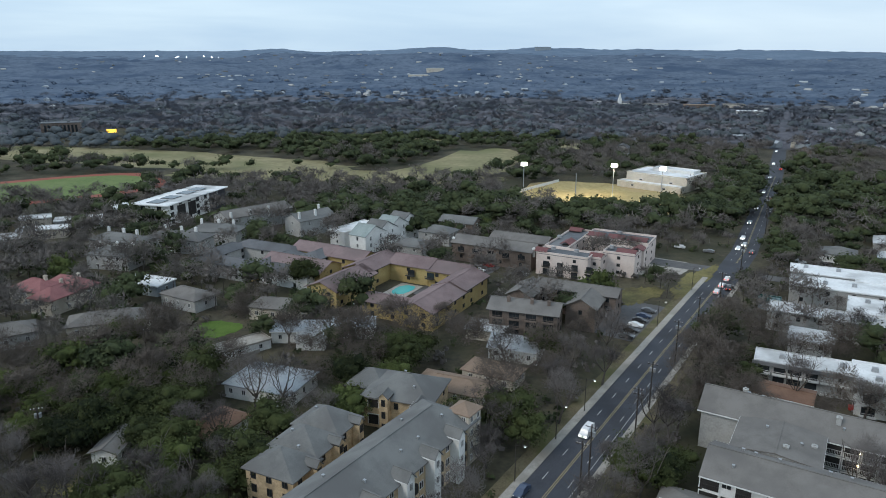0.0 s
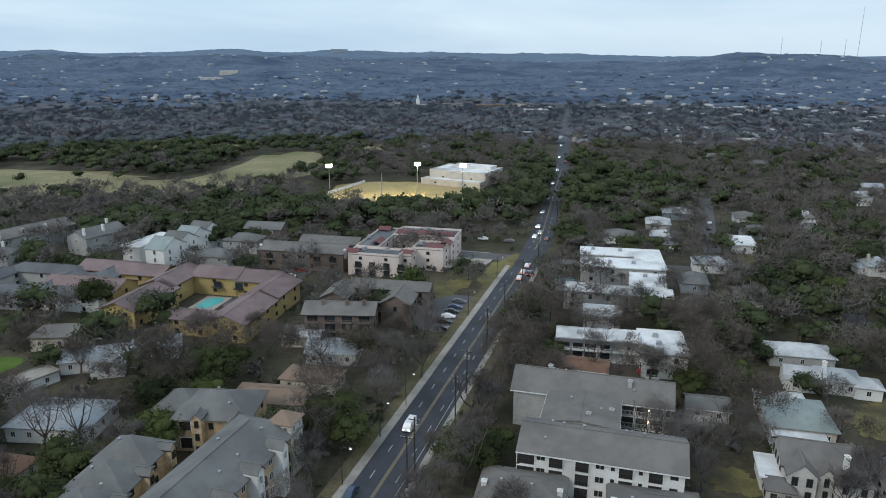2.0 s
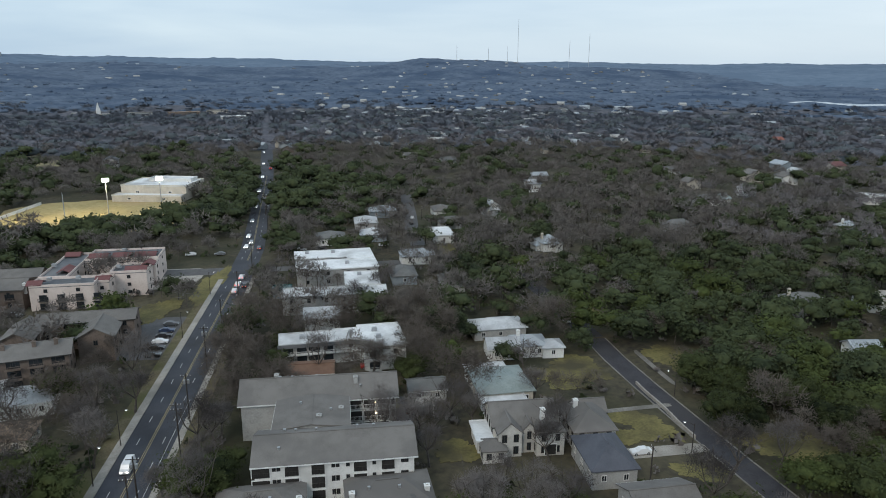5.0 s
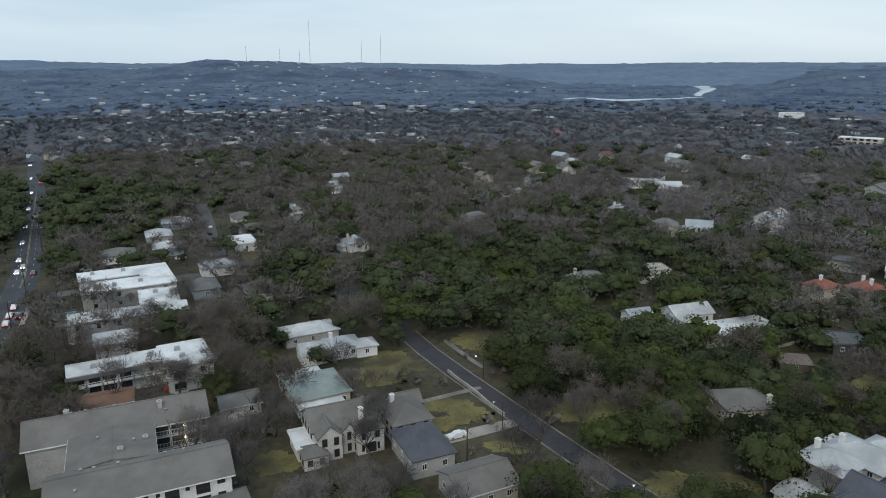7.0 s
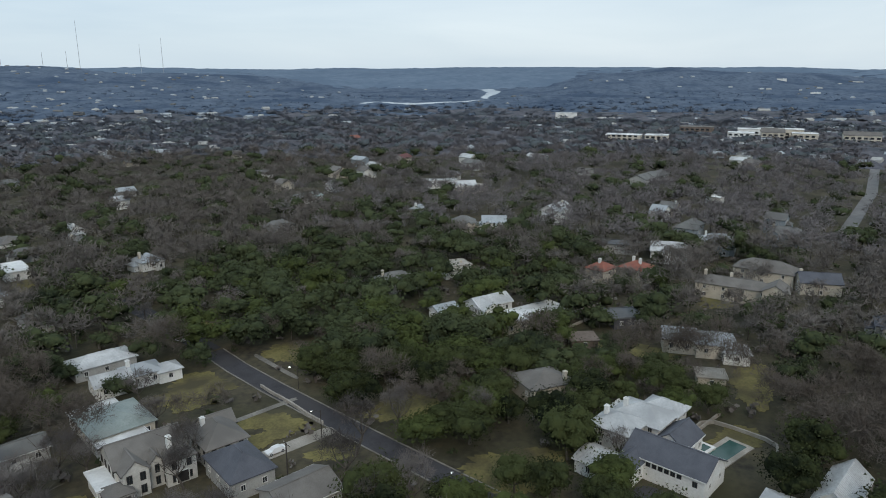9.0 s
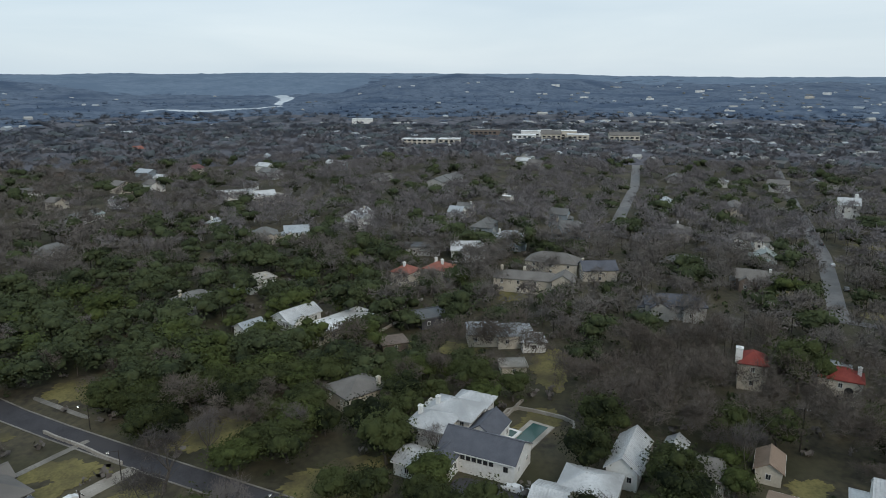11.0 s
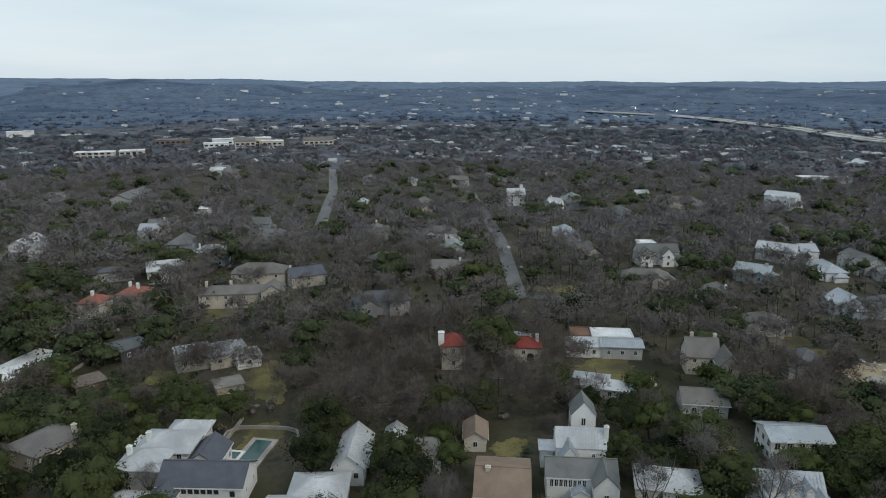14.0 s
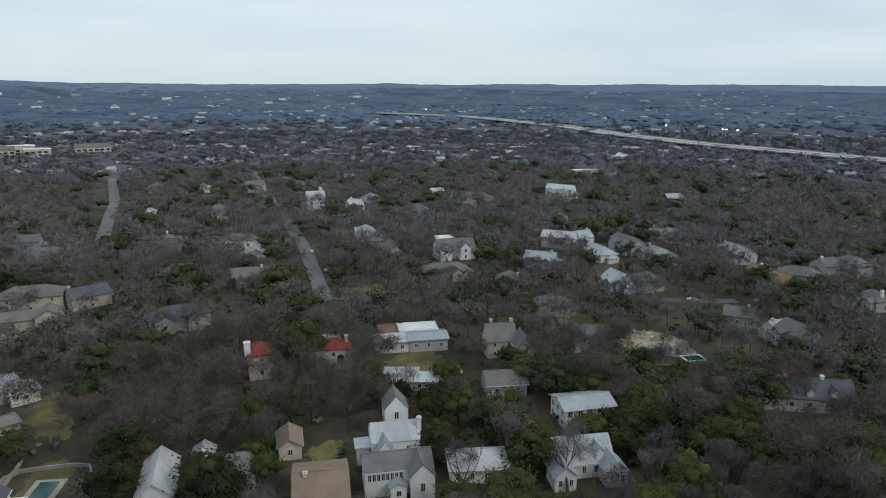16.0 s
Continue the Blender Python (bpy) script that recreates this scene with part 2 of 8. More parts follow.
TWIGS_MID = surface("mid_tone_twigs", (0.088, 0.078, 0.072), (0.186, 0.166, 0.152), 10, 0.95, fine=4, per_island=0.05, spec=0.05, airy=0.75)
LEAVES = surface("live_oak_leaves", (0.011, 0.015, 0.008), (0.055, 0.066, 0.026), 7, 0.8, fine=6, per_object=0.5, per_island=0.16, spec=0.05, airy=0.62)
LEAVES_FAR = surface("evergreen_woodland_leaves", (0.018, 0.025, 0.016), (0.071, 0.086, 0.041), 14, 0.85, fine=9, per_island=0.16, spec=0.05, airy=0.65)
PARASOL = surface("orange_red_canvas", (0.50, 0.075, 0.04), (0.62, 0.11, 0.06), 1.0, 0.9, fine=10, spec=0.1)
LEAVES_OLIVE = surface("olive_green_leaves", (0.020, 0.027, 0.012), (0.076, 0.094, 0.032), 10, 0.85, fine=7, per_island=0.16, spec=0.05, airy=0.65)
# Distance haze is put into these three base colours.
FAR_TWIGS = surface("hazed_far_twigs", (0.108, 0.106, 0.120), (0.215, 0.208, 0.226), 26, 0.95, fine=5, per_island=0.05, spec=0.05, airy=0.9)
HAZE_TWIGS = surface("haze_tinted_crowns", (0.074, 0.088, 0.114), (0.150, 0.166, 0.200), 26, 0.95, fine=5, per_island=0.05, spec=0.05, airy=0.9)
FAR_LEAVES = surface("hazed_far_leaves", (0.050, 0.060, 0.066), (0.105, 0.121, 0.130), 26, 0.95, fine=5, per_island=0.06, spec=0.05, airy=0.5)
# Woodland canopy with a first step of distance haze put into its colour.
MID_WOODS = surface("hazed_winter_canopy", (0.070, 0.072, 0.086), (0.140, 0.140, 0.158), 26, 0.95, fine=4, spec=0.05, stain=(0.060, 0.072, 0.082))
# Woods and hills coloured blue and pale to stand for distance haze.
FAR_WOODS = surface("haze_blue_woods", (0.056, 0.082, 0.122), (0.120, 0.155, 0.210), 55, 0.95, fine=4, spec=0.05, stain=(0.056, 0.084, 0.132))
FAR_HILLS = surface("haze_pale_hills", (0.100, 0.145, 0.205), (0.150, 0.200, 0.265), 90, 0.95, fine=3, spec=0.05, stain=(0.115, 0.160, 0.222))
POLE_WOOD = surface("creosoted_pole_timber", (0.03, 0.026, 0.023), (0.06, 0.05, 0.043), 0.5, 0.9)
GALV = surface("galvanised_steel", (0.32, 0.33, 0.34), (0.45, 0.46, 0.47), 1, 0.5, 0, 0.6)
TIMBER = surface("raw_cedar_boards", (0.19, 0.12, 0.065), (0.28, 0.185, 0.10), 1, 0.85, 0.1)
RUBBER = surface("tyre_rubber", (0.015, 0.015, 0.015), (0.03, 0.03, 0.03), 0.3, 0.9)
DIRT = surface("bare_red_brown_earth", (0.19, 0.10, 0.055), (0.28, 0.16, 0.09), 4, 0.95, 0.2)
LAMP_WARM = glowing("warm_lamp", (1.0, 0.75, 0.45), 6)
LAMP_WHITE = glowing("cool_lamp", (1.0, 0.97, 0.9), 14)
FLOOD = glowing("floodlight", (1.0, 0.95, 0.82), 60)
LAMP_YELLOW = glowing("lit_yellow_panel", (1.0, 0.62, 0.08), 1.1)
LAMP_RED = glowing("tail_lamp", (1.0, 0.08, 0.05), 4)


# ---- mesh helpers ----
def np_mesh(name, verts, faces, mat):
    """A mesh from arrays of corners and of faces that all have the same number of corners."""
    verts, faces = np.asarray(verts, "f"), np.asarray(faces, "i")
    me = bpy.data.meshes.new(name)
    n, k = faces.shape
    me.vertices.add(len(verts))
    me.vertices.foreach_set("co", verts.ravel())
    me.loops.add(n * k)
    me.loops.foreach_set("vertex_index", faces.ravel())
    me.polygons.add(n)
    me.polygons.foreach_set("loop_start", np.arange(n, dtype="i") * k)
    me.update(calc_edges=True)
    me.materials.append(mat)
    return me


CUBE_F = ((0, 3, 2, 1), (4, 5, 6, 7), (0, 1, 5, 4), (1, 2, 6, 5), (2, 3, 7, 6), (3, 0, 4, 7))


def box_mesh(name, boxes, mat):
    """Boxes (cx, cy, cz, sx, sy, sz[, turn]) joined into one mesh."""
    v, f = [], []
    for b in boxes:
        cx, cy, cz, sx, sy, sz = b[:6]
        a = radians(b[6]) if len(b) > 6 else 0
        ca, sa = math.cos(a), math.sin(a)
        o = len(v)
        for z in (-1, 1):
            for x, y in ((-1, -1), (1, -1), (1, 1), (-1, 1)):
                px, py = x * sx / 2, y * sy / 2
                v.append((cx + px * ca - py * sa, cy + px * sa + py * ca, cz + z * sz / 2))
        f += [tuple(o + i for i in q) for q in CUBE_F]
    me = np_mesh(name, v, f, mat)
    me.polygons.foreach_set("use_smooth", [False] * len(f))
    return me


def mesh_of(name, v, f, mat):
    me = bpy.data.meshes.new(name)
    me.from_pydata(v, [], f)
    me.materials.append(mat)
    return me


def child(name, me, parent, at=(0, 0, 0), turn=0.0, label=""):
    ob = new(name, me)
    ob.parent = parent
    ob.matrix_basis = pose(*at, 0, 0, turn)
    if label:
        ob["label"] = label
    return ob


def root(name, x, y, rot, label, category, group="", z=0.0, kind=""):
    ob = new(name)
    ob.matrix_basis = pose(x, y, z, 0, 0, rot)
    ob.empty_display_size = 0.5
    return tagged(ob, label, category, group, kind)


def tube(path, radii, sides=6):
    """Corners and faces of a tapered tube along a path."""
    v, f = [], []
    for i, p in enumerate(path):
        p = Vector(p)
        d = (Vector(path[min(i + 1, len(path) - 1)]) - Vector(path[max(i - 1, 0)])).normalized()
        u = d.orthogonal().normalized()
        w = d.cross(u)
        for k in range(sides):
            a = 2 * math.pi * k / sides
            v.append(tuple(p + (u * math.cos(a) + w * math.sin(a)) * radii[i]))
    for i in range(len(path) - 1):
        for k in range(sides):
            a, b = i * sides + k, i * sides + (k + 1) % sides
            f.append((a, b, b + sides, a + sides))
    return v, f


# ---- the lie of the land ----
def smooth(a, b, x):
    s = np.clip((x - a) / (b - a), 0, 1)
    return s * s * (3 - 2 * s)


def bell(x, at, wide):
    return np.exp(-((x - at) / wide) ** 2)


def lumps(x, y, size, seed=0.0):
    """Cheap smooth waves of about `size` metres, between -1 and 1."""
    x, y = x / size * 6.283, y / size * 6.283
    return (np.sin(x + 1.3 * np.sin(y * 0.7 + seed) + seed * 3) + np.sin(y * 1.1 + 1.7 * np.sin(x * 0.6 - seed) + seed) + np.sin((x + y) * 0.63 + seed * 5 + np.sin(x * 1.3))) / 3


def land(x, y):
    """Height of the ground: level town, rising to a rim of hills."""
    r = np.hypot(x, y)
    az = np.degrees(np.arctan2(-x, y))
    hill = 3 + 7 * smooth(-60, -20, az) * smooth(80, 40, az) + 22 * bell(az, 1, 4) + 26 * bell(az, -8, 4) + 14 * bell(az, -16, 3) + 7 * bell(az, -24, 6) + 12 * bell(az, 13, 2) + 13 * bell(az, -41, 4) - 5 * bell(az, -34, 3) + 8 * bell(az, -50, 4) - 4 * bell(az, -63, 6) + 9 * bell(az, -83, 5) + 4 * bell(az, -95, 8) - 12 * smooth(-96, -108, az)
    rise = smooth(1500, 4650, r)
    nearer = 46 * bell(r, 2950, 430) * (bell(az, -42, 9) + 0.75 * bell(az, 4, 14) + 0.95 * bell(az, -91, 7)) * (0.85 + 0.35 * lumps(x, y, 520, 1.7))
    valley = 1 - 0.88 * smooth(-85, -80, az) * smooth(-60, -67, az) * smooth(3300, 2800, r)
    return (rise * (80 + hill) + nearer) * valley + valley * smooth(900, 3000, r) * (13 * lumps(x, y, 900, 0.4) + 5 * smooth(1500, 2300, r) * lumps(x, y, 390, 2.6)) * (1 - 0.6 * smooth(4000, 4650, r)) + 2.2 * smooth(3500, 4400, r) * lumps(x, y, 230, 2.0)


def water_here(x, y):
    r = np.hypot(x, y)
    az = np.degrees(np.arctan2(-x, y))
    main = bell(az, -76.1 + 0.35 * np.sin(r / 150.0), 0.45 + 0.5 * smooth(2100, 3000, r)) * smooth(1980, 2100, r) * smooth(3150, 3050, r)
    arm = bell(r, 1800 + 35 * np.sin(az * 1.1) + 200 * smooth(-73, -76, az), 80) * smooth(-77, -75.5, az) * smooth(-64, -67, az)
    return np.maximum(main, arm)


# ---- ground, far woods, river ----
def ring_sheet(name, radii, turns, height, mat, closed=True):
    az = np.radians(np.asarray(turns))
    r = np.asarray(radii)
    a, rr = np.meshgrid(az, r)
    x, y = -np.sin(a) * rr, np.cos(a) * rr
    v = np.stack([x, y, height(x, y)], -1).reshape(-1, 3)
    n, k = len(r), len(az)
    i, j = np.meshgrid(np.arange(n - 1), np.arange(k if closed else k - 1), indexing="ij")
    j2 = (j + 1) % k
    f = np.stack([i * k + j, (i + 1) * k + j, (i + 1) * k + j2, i * k + j2], -1).reshape(-1, 4)[:, ::-1]
    return new(name, np_mesh(name, v, f, mat))


ground = ring_sheet("ground", [0.5, 40, 90, 150, 250, 400, 600, 900, *np.linspace(1100, 4850, 70)], np.arange(0, 360, 1.5), land, GROUND)
tagged(ground, "leaf-strewn ground and dry winter grass under trees", "ground", kind="structure")


def crowns(x, y):
    return np.maximum(6.0 + 2.4 * lumps(x, y, 31, 0.7) + 2.0 * lumps(x, y, 17, 2.2) + 2.0 * lumps(x, y, 83, 4.0), 0.5)


def canopy(x, y):
    """The roof of the far woods: uneven crowns, and dips where the river runs."""
    r = np.hypot(x, y)
    r = r + 130 * smooth(-75, -50, np.degrees(np.arctan2(-x, y)))
    edge = smooth(1150, 1750, r + 180 * lumps(x, y, 420, 1.0) + 90 * lumps(x, y, 120, 3.0))
    return land(x, y) + crowns(x, y) * (0.2 + 0.8 * edge) * (1 - water_here(x, y)) - 0.4 - 6 * (1 - edge) - 2 * water_here(x, y)


def nearer_canopy(x, y):
    """The roof of the winter woods that come before them, in haze-tinted grey."""
    r = np.hypot(x, y)
    edge = 1 - smooth(1250, 1800, r + 130 * smooth(-75, -50, np.degrees(np.arctan2(-x, y))) + 180 * lumps(x, y, 420, 1.0) + 90 * lumps(x, y, 120, 3.0))
    start = smooth(640, 800, r + 60 * lumps(x, y, 210, 2.0))
    bare = (y > 420) & (y < 800) & (x < 120) & (x > -420)
    open_here = np.where(bare, 1 - smooth(850, 1000, r), 0.0)
    return land(x, y) + crowns(x, y) * 0.8 * edge * start * (1 - open_here) * (1 - water_here(x, y)) * (1 - water_here(x * 1.05, y * 1.05)) - 3 * water_here(x, y) - 7 * (1 - edge) - 3 * (1 - start) - 4 * open_here


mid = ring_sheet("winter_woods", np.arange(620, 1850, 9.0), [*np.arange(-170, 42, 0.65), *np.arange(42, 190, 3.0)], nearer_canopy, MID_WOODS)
tagged(mid, "winter woodland canopy beyond the streets, tinted bluish grey for haze", "woods", kind="stuff")
rr = [1000.0]
while rr[-1] < 3560:
    rr.append(rr[-1] + max(10.0, (rr[-1] - 800) * 0.016))
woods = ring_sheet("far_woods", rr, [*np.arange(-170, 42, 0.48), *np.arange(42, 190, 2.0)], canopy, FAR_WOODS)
tagged(woods, "distant woodland rolling up to low hills, tinted blue-grey for haze", "woods", kind="stuff")

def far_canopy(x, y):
    """The last ridges' woods, coloured paler as by haze: they begin sooner in the gap of the river valley."""
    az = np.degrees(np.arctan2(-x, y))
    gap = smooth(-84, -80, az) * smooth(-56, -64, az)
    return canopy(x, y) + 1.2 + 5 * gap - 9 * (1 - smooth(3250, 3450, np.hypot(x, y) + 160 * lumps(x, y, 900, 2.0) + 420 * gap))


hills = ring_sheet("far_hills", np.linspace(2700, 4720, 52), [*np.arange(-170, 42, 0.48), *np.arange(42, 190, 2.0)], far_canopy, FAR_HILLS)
tagged(hills, "wooded hills on the horizon, coloured pale blue for haze", "hills", kind="stuff")

river = ring_sheet("river", np.linspace(1650, 3300, 110), np.arange(-79, -62, 0.2), lambda x, y: land(x, y) * 0 + np.where(water_here(x, y) > 0.25, land(x, y) + 0.6, land(x, y) - 3.0), RIVER, False)
tagged(river, "pale grey river winding between wooded hills", "river", kind="structure")

# ---- keeping trees off what is built ----
CLEAR_BOX, CLEAR_ROAD, OPEN_PATCH = [], [], []


def strip(name, pts, width, z, mat, thick=0.12, label="", category="road", side=0.0, kind="structure", clear=1.5, parent=None):
    """A flat band along a line, with real thickness; side shifts it to the right of the line."""
    p = np.array(pts, float)
    d = np.gradient(p, axis=0)
    d /= np.linalg.norm(d, axis=1)[:, None]
    n = np.stack([d[:, 1], -d[:, 0]], 1)
    left, right = p + n * (side - width / 2), p + n * (side + width / 2)
    v, f = [], []
    for a, b in zip(left, right):
        za, zb = z + float(land(*a)), z + float(land(*b))
        v += [(*a, za), (*b, zb), (*b, zb - thick), (*a, za - thick)]
    for i in range(len(p) - 1):
        o = 4 * i
        f += [(o, o + 1, o + 5, o + 4), (o + 1, o + 2, o + 6, o + 5), (o + 3, o, o + 4, o + 7)]
    f = [q[::-1] for q in f] + [(0, 1, 2, 3), tuple(len(v) - 4 + i for i in (3, 2, 1, 0))]
    ob = new(name, mesh_of(name, v, f, mat))
    if parent:
        ob.parent = parent
    else:
        tagged(ob, label, category, kind=kind)
    if clear >= 0:
        c = p + n * side
        for i in range(len(p) - 1):
            CLEAR_ROAD.append((*c[i], *c[i + 1], width / 2 + clear))
    return ob


def patch(name, x, y, rot, length, width, mat, label, category, z=0.05, thick=0.05, square=3.0, rough=0.06, clear=1.0, seed=1, kind="structure", n=72):
    """A flat area with a soft, uneven outline; square: 2 an oval, higher a rounded oblong."""
    rnd = random.Random(seed)
    ph = [rnd.uniform(0, 6.28) for _ in range(4)]
    v = []
    for i in range(n):
        a = 2 * math.pi * i / n
        k = (abs(math.cos(a)) ** square + abs(math.sin(a)) ** square) ** (-1 / square)
        k *= 1 + rough * (math.sin(2 * a + ph[0]) + math.sin(3 * a + ph[1]) * 0.7 + math.sin(7 * a + ph[2]) * 0.4 + math.sin(13 * a + ph[3]) * 0.3 + math.sin(23 * a + ph[1]) * 0.22 + math.sin(41 * a + ph[3]) * 0.2)
        v.append((math.cos(a) * k * length / 2, math.sin(a) * k * width / 2, 0))
    v += [(q[0], q[1], -thick) for q in v]
    f = [tuple(range(n))] + [(i + n, (i + 1) % n + n, (i + 1) % n, i) for i in range(n)]
    ob = new(name, mesh_of(name, v, f, mat))
    ob.matrix_basis = pose(x, y, z + float(land(x, y)), 0, 0, rot)
    tagged(ob, label, category, kind=kind)
    if clear > 0:
        OPEN_PATCH.append((x, y, radians(rot), length / 2, width / 2, clear))
    return ob


# ---- the avenue ----
U, V = (0.539, 0.842), (0.842, -0.539)


def ave(s, n):
    """A point s metres up the avenue and n metres to the right of its western kerb."""
    bend = 0.0 if s < 200 else -((s - 200) * 0.085 + max(0, s - 420) * 0.03)
    return (12.3 + U[0] * s + V[0] * (n + bend), 113.6 + U[1] * s + V[1] * (n + bend))


S_LINE = [-240, -150, -60, 0, 60, 120, 180, 205, 235, 270, 320, 380, 450, 540, 660, 800, 960]
AVENUE = strip("road", [ave(s, 5.55) for s in S_LINE], 10.3, 0.06, ASPHALT, label="dark asphalt avenue with lane dashes and a yellow centre line", clear=2.0)
for s0 in range(-61, 400, 10):
    for n in (2.8, 8.2):
        if abs(s0 - 172) > 14:
            strip("lane_dash", [ave(s0, n), ave(s0 + 2.8, n)], 0.16, 0.066, PAINT_WHITE, 0.006, clear=-1, parent=AVENUE)
for n in (5.35, 5.75):
    for a, b in ((-150, 158), (186, 420)):
        strip("centre_line", [ave(s, n) for s in np.linspace(a, b, 14)], 0.15, 0.066, PAINT_YELLOW, 0.006, clear=-1, parent=AVENUE)
strip("bike_line", [ave(s, 9.6) for s in np.linspace(-60, 60, 6)], 0.12, 0.066, PAINT_WHITE, 0.006, clear=-1, parent=AVENUE)
strip("stop_line", [ave(156, 6.0), ave(156, 10.4)], 0.5, 0.067, PAINT_WHITE, 0.006, clear=-1, parent=AVENUE)
strip("pavement", [ave(s, -0.55) for s in (-240, -60, 0, 50, 100, 140, 160)], 1.9, 0.2, CONCRETE, 0.25, label="weathered concrete pavement with kerb beside the avenue", category="pavement", clear=0.5)
strip("pavement", [ave(s, 11.5) for s in (-240, -60, 0, 50, 100, 140, 160)], 1.5, 0.2, CONCRETE, 0.25, label="weathered concrete pavement with kerb beside the avenue", category="pavement", clear=0.5)
strip("verge", [ave(s, -2.9) for s in (-100, -40, 0, 50, 100, 150)], 2.7, 0.1, VERGE, 0.1, label="thin dry grass verge beside the pavement", category="verge", clear=-1)
strip("verge", [ave(s, 13.4) for s in (-100, -40, 0, 50, 100)], 2.3, 0.1, VERGE, 0.1, label="thin dry grass verge beside the pavement", category="verge", clear=-1)
# ---- other streets ----
C0 = ave(172, 5.7)
strip("road", [(C0[0] - 6 - i * 0.86, C0[1] + 3.5 + i * 0.5) for i in (0, 20, 45, 75)], 9, 0.055, OLD_ASPHALT, label="grey asphalt cross street west of the junction", clear=2)
strip("road", [(C0[0] + 4 + i * 0.86, C0[1] - 3 - i * 0.44) for i in (0, 20, 40, 65, 84)], 7, 0.055, OLD_ASPHALT, label="grey asphalt cross street east of the junction", clear=2)
strip("road", [(189, 243), (206, 270), (226, 298), (262, 350)], 7, 0.05, OLD_ASPHALT, label="narrow grey asphalt residential street", clear=1)
strip("road", [(161.7, 121), (153.8, 107.5), (145.9, 92), (137.8, 75), (130, 58.5), (122, 41), (115.9, 27.5), (106, 6), (97, -14)], 6.0, 0.05, ASPHALT_WORN, label="worn dark asphalt residential street between oaks", clear=0.9)
strip("road", [(196, 190), (182, 160), (172, 141), (162.2, 122)], 6.6, 0.045, ASPHALT_WORN, label="dark residential street under overhanging oaks", clear=-1)
for side in (-3.25, 3.25):
    strip("kerb", [(161.7, 121), (153.8, 107.5), (145.9, 92), (137.8, 75), (130, 58.5), (122, 41), (115.9, 27.5), (106, 6)], 0.35, 0.15, KERB, 0.25, side=side, label="pale concrete kerb of the residential street", category="kerb", clear=-1)
patch("pavement", 158, 98, 62, 22, 1.6, KERB, "grey concrete footpath", "pavement", seed=71, square=6, rough=0.04, z=0.1, clear=0)
patch("pavement", 133, 87, -28, 20, 1.8, KERB, "grey concrete footpath", "pavement", seed=72, square=6, rough=0.04, z=0.1, clear=0)
strip("road", [(228, -134), (245, -141), (272, -153), (320, -174), (364, -190), (458, -224), (556, -260), (700, -315)], 6.5, 0.05, STREET, label="long straight grey residential street", clear=1.2)
strip("road", [(360, -80), (398, -95), (530, -137), (701, -180), (800, -205)], 7, 0.05, STREET, label="long straight grey residential street", clear=2.0)
strip("road", [(212, -160), (228, -134), (240, -108)], 5, 0.045, OLD_ASPHALT, label="grey asphalt residential side street", clear=1.5)
strip("road", [(124, -257), (135, -244), (150, -230)], 5, 0.045, OLD_ASPHALT, label="grey asphalt residential side street", clear=1.5)
HIGHWAY = strip("highway", [(1560, -1068), (1264, -1110), (1148, -1097), (972, -1042), (862, -1011), (656, -904), (613, -894), (497, -854), (412, -840), (250, -815), (60, -780)], 42, 7.0, ROADWAY, 0.9, label="pale raised concrete highway through trees", category="highway", clear=10)
for side in (-21, 0, 21):
    strip("barrier", [(1560, -1068), (1264, -1110), (1148, -1097), (972, -1042), (862, -1011), (656, -904), (613, -894), (497, -854), (412, -840), (250, -815), (60, -780)], 0.4, 7.7, ROADWAY, 0.7, side=side, clear=-1, parent=HIGHWAY)

# ---- lawns, fields, lots ----
patch("lawn", -69, 197, -25, 14, 13, GREEN_LAWN, "small bright green lawn inside a hedge", "lawn", seed=2)
for i, (x, y, rot, l, w) in enumerate(((142, 111, -69, 17, 12), (129, 82, -69, 17, 9), (168, 97, -69, 17, 17), (143, 55, -69, 13, 12), (121, 62, -69, 9, 7), (127, 23, -69, 22, 15), (179, 137, -69, 8, 8), (213, 193, -56, 10, 26), (251, 41, -56, 6, 12), (186, -29, -101, 12, 24), (154.2, -22.5, -60, 14, 8), (201, 5, -101, 29, 10),
                                       (148, 54, -101, 14, 12), (126, -74, -101, 9, 7), (154, -123, -101, 19, 16), (230, -153, -101, 17, 13), (253, -23, -101, 13, 10), (110, -120, -121, 9, 18), (140, -186, -121, 15, 12), (162, -248, -121, 14, 28), (153, -191, -121, 14, 16), (335, -205, -129, 24, 9), (260, -128, -129, 10, 14), (68, 229, 57, 24, 11), (92, 244, 57, 44, 8), (-12, 122, 0, 6, 5), (-68, 117, 0, 18, 8), (134, 109, -27, 18, 12),
                                       (88, 99, -28, 12, 8), (122, 79, -28, 12, 7), (88, 128, -27, 9, 9), (370, -105, -15, 22, 8), (196, 232, 60, 18, 7), (218, 252, 60, 14, 6))):
    patch("lawn", x, y, rot, l, w, LAWN, "dry yellow-green winter lawn", "lawn", seed=10 + i, clear=1.1, z=0.04 + 0.003 * i, rough=0.2, square=2.3, n=160)
patch("fairway", -240, 560, -14, 330, 84, FAIRWAY, "dormant straw-coloured golf fairway", "fairway", seed=50, square=2.4, clear=0.92, rough=0.1)
patch("fairway", -75, 476, -6, 220, 52, FAIRWAY, "dormant straw-coloured golf fairway", "fairway", seed=51, square=2.4, z=0.07)
patch("fairway", 36, 548, 75, 150, 46, FAIRWAY, "dormant straw-coloured golf fairway", "fairway", seed=52, square=2.4, z=0.09)
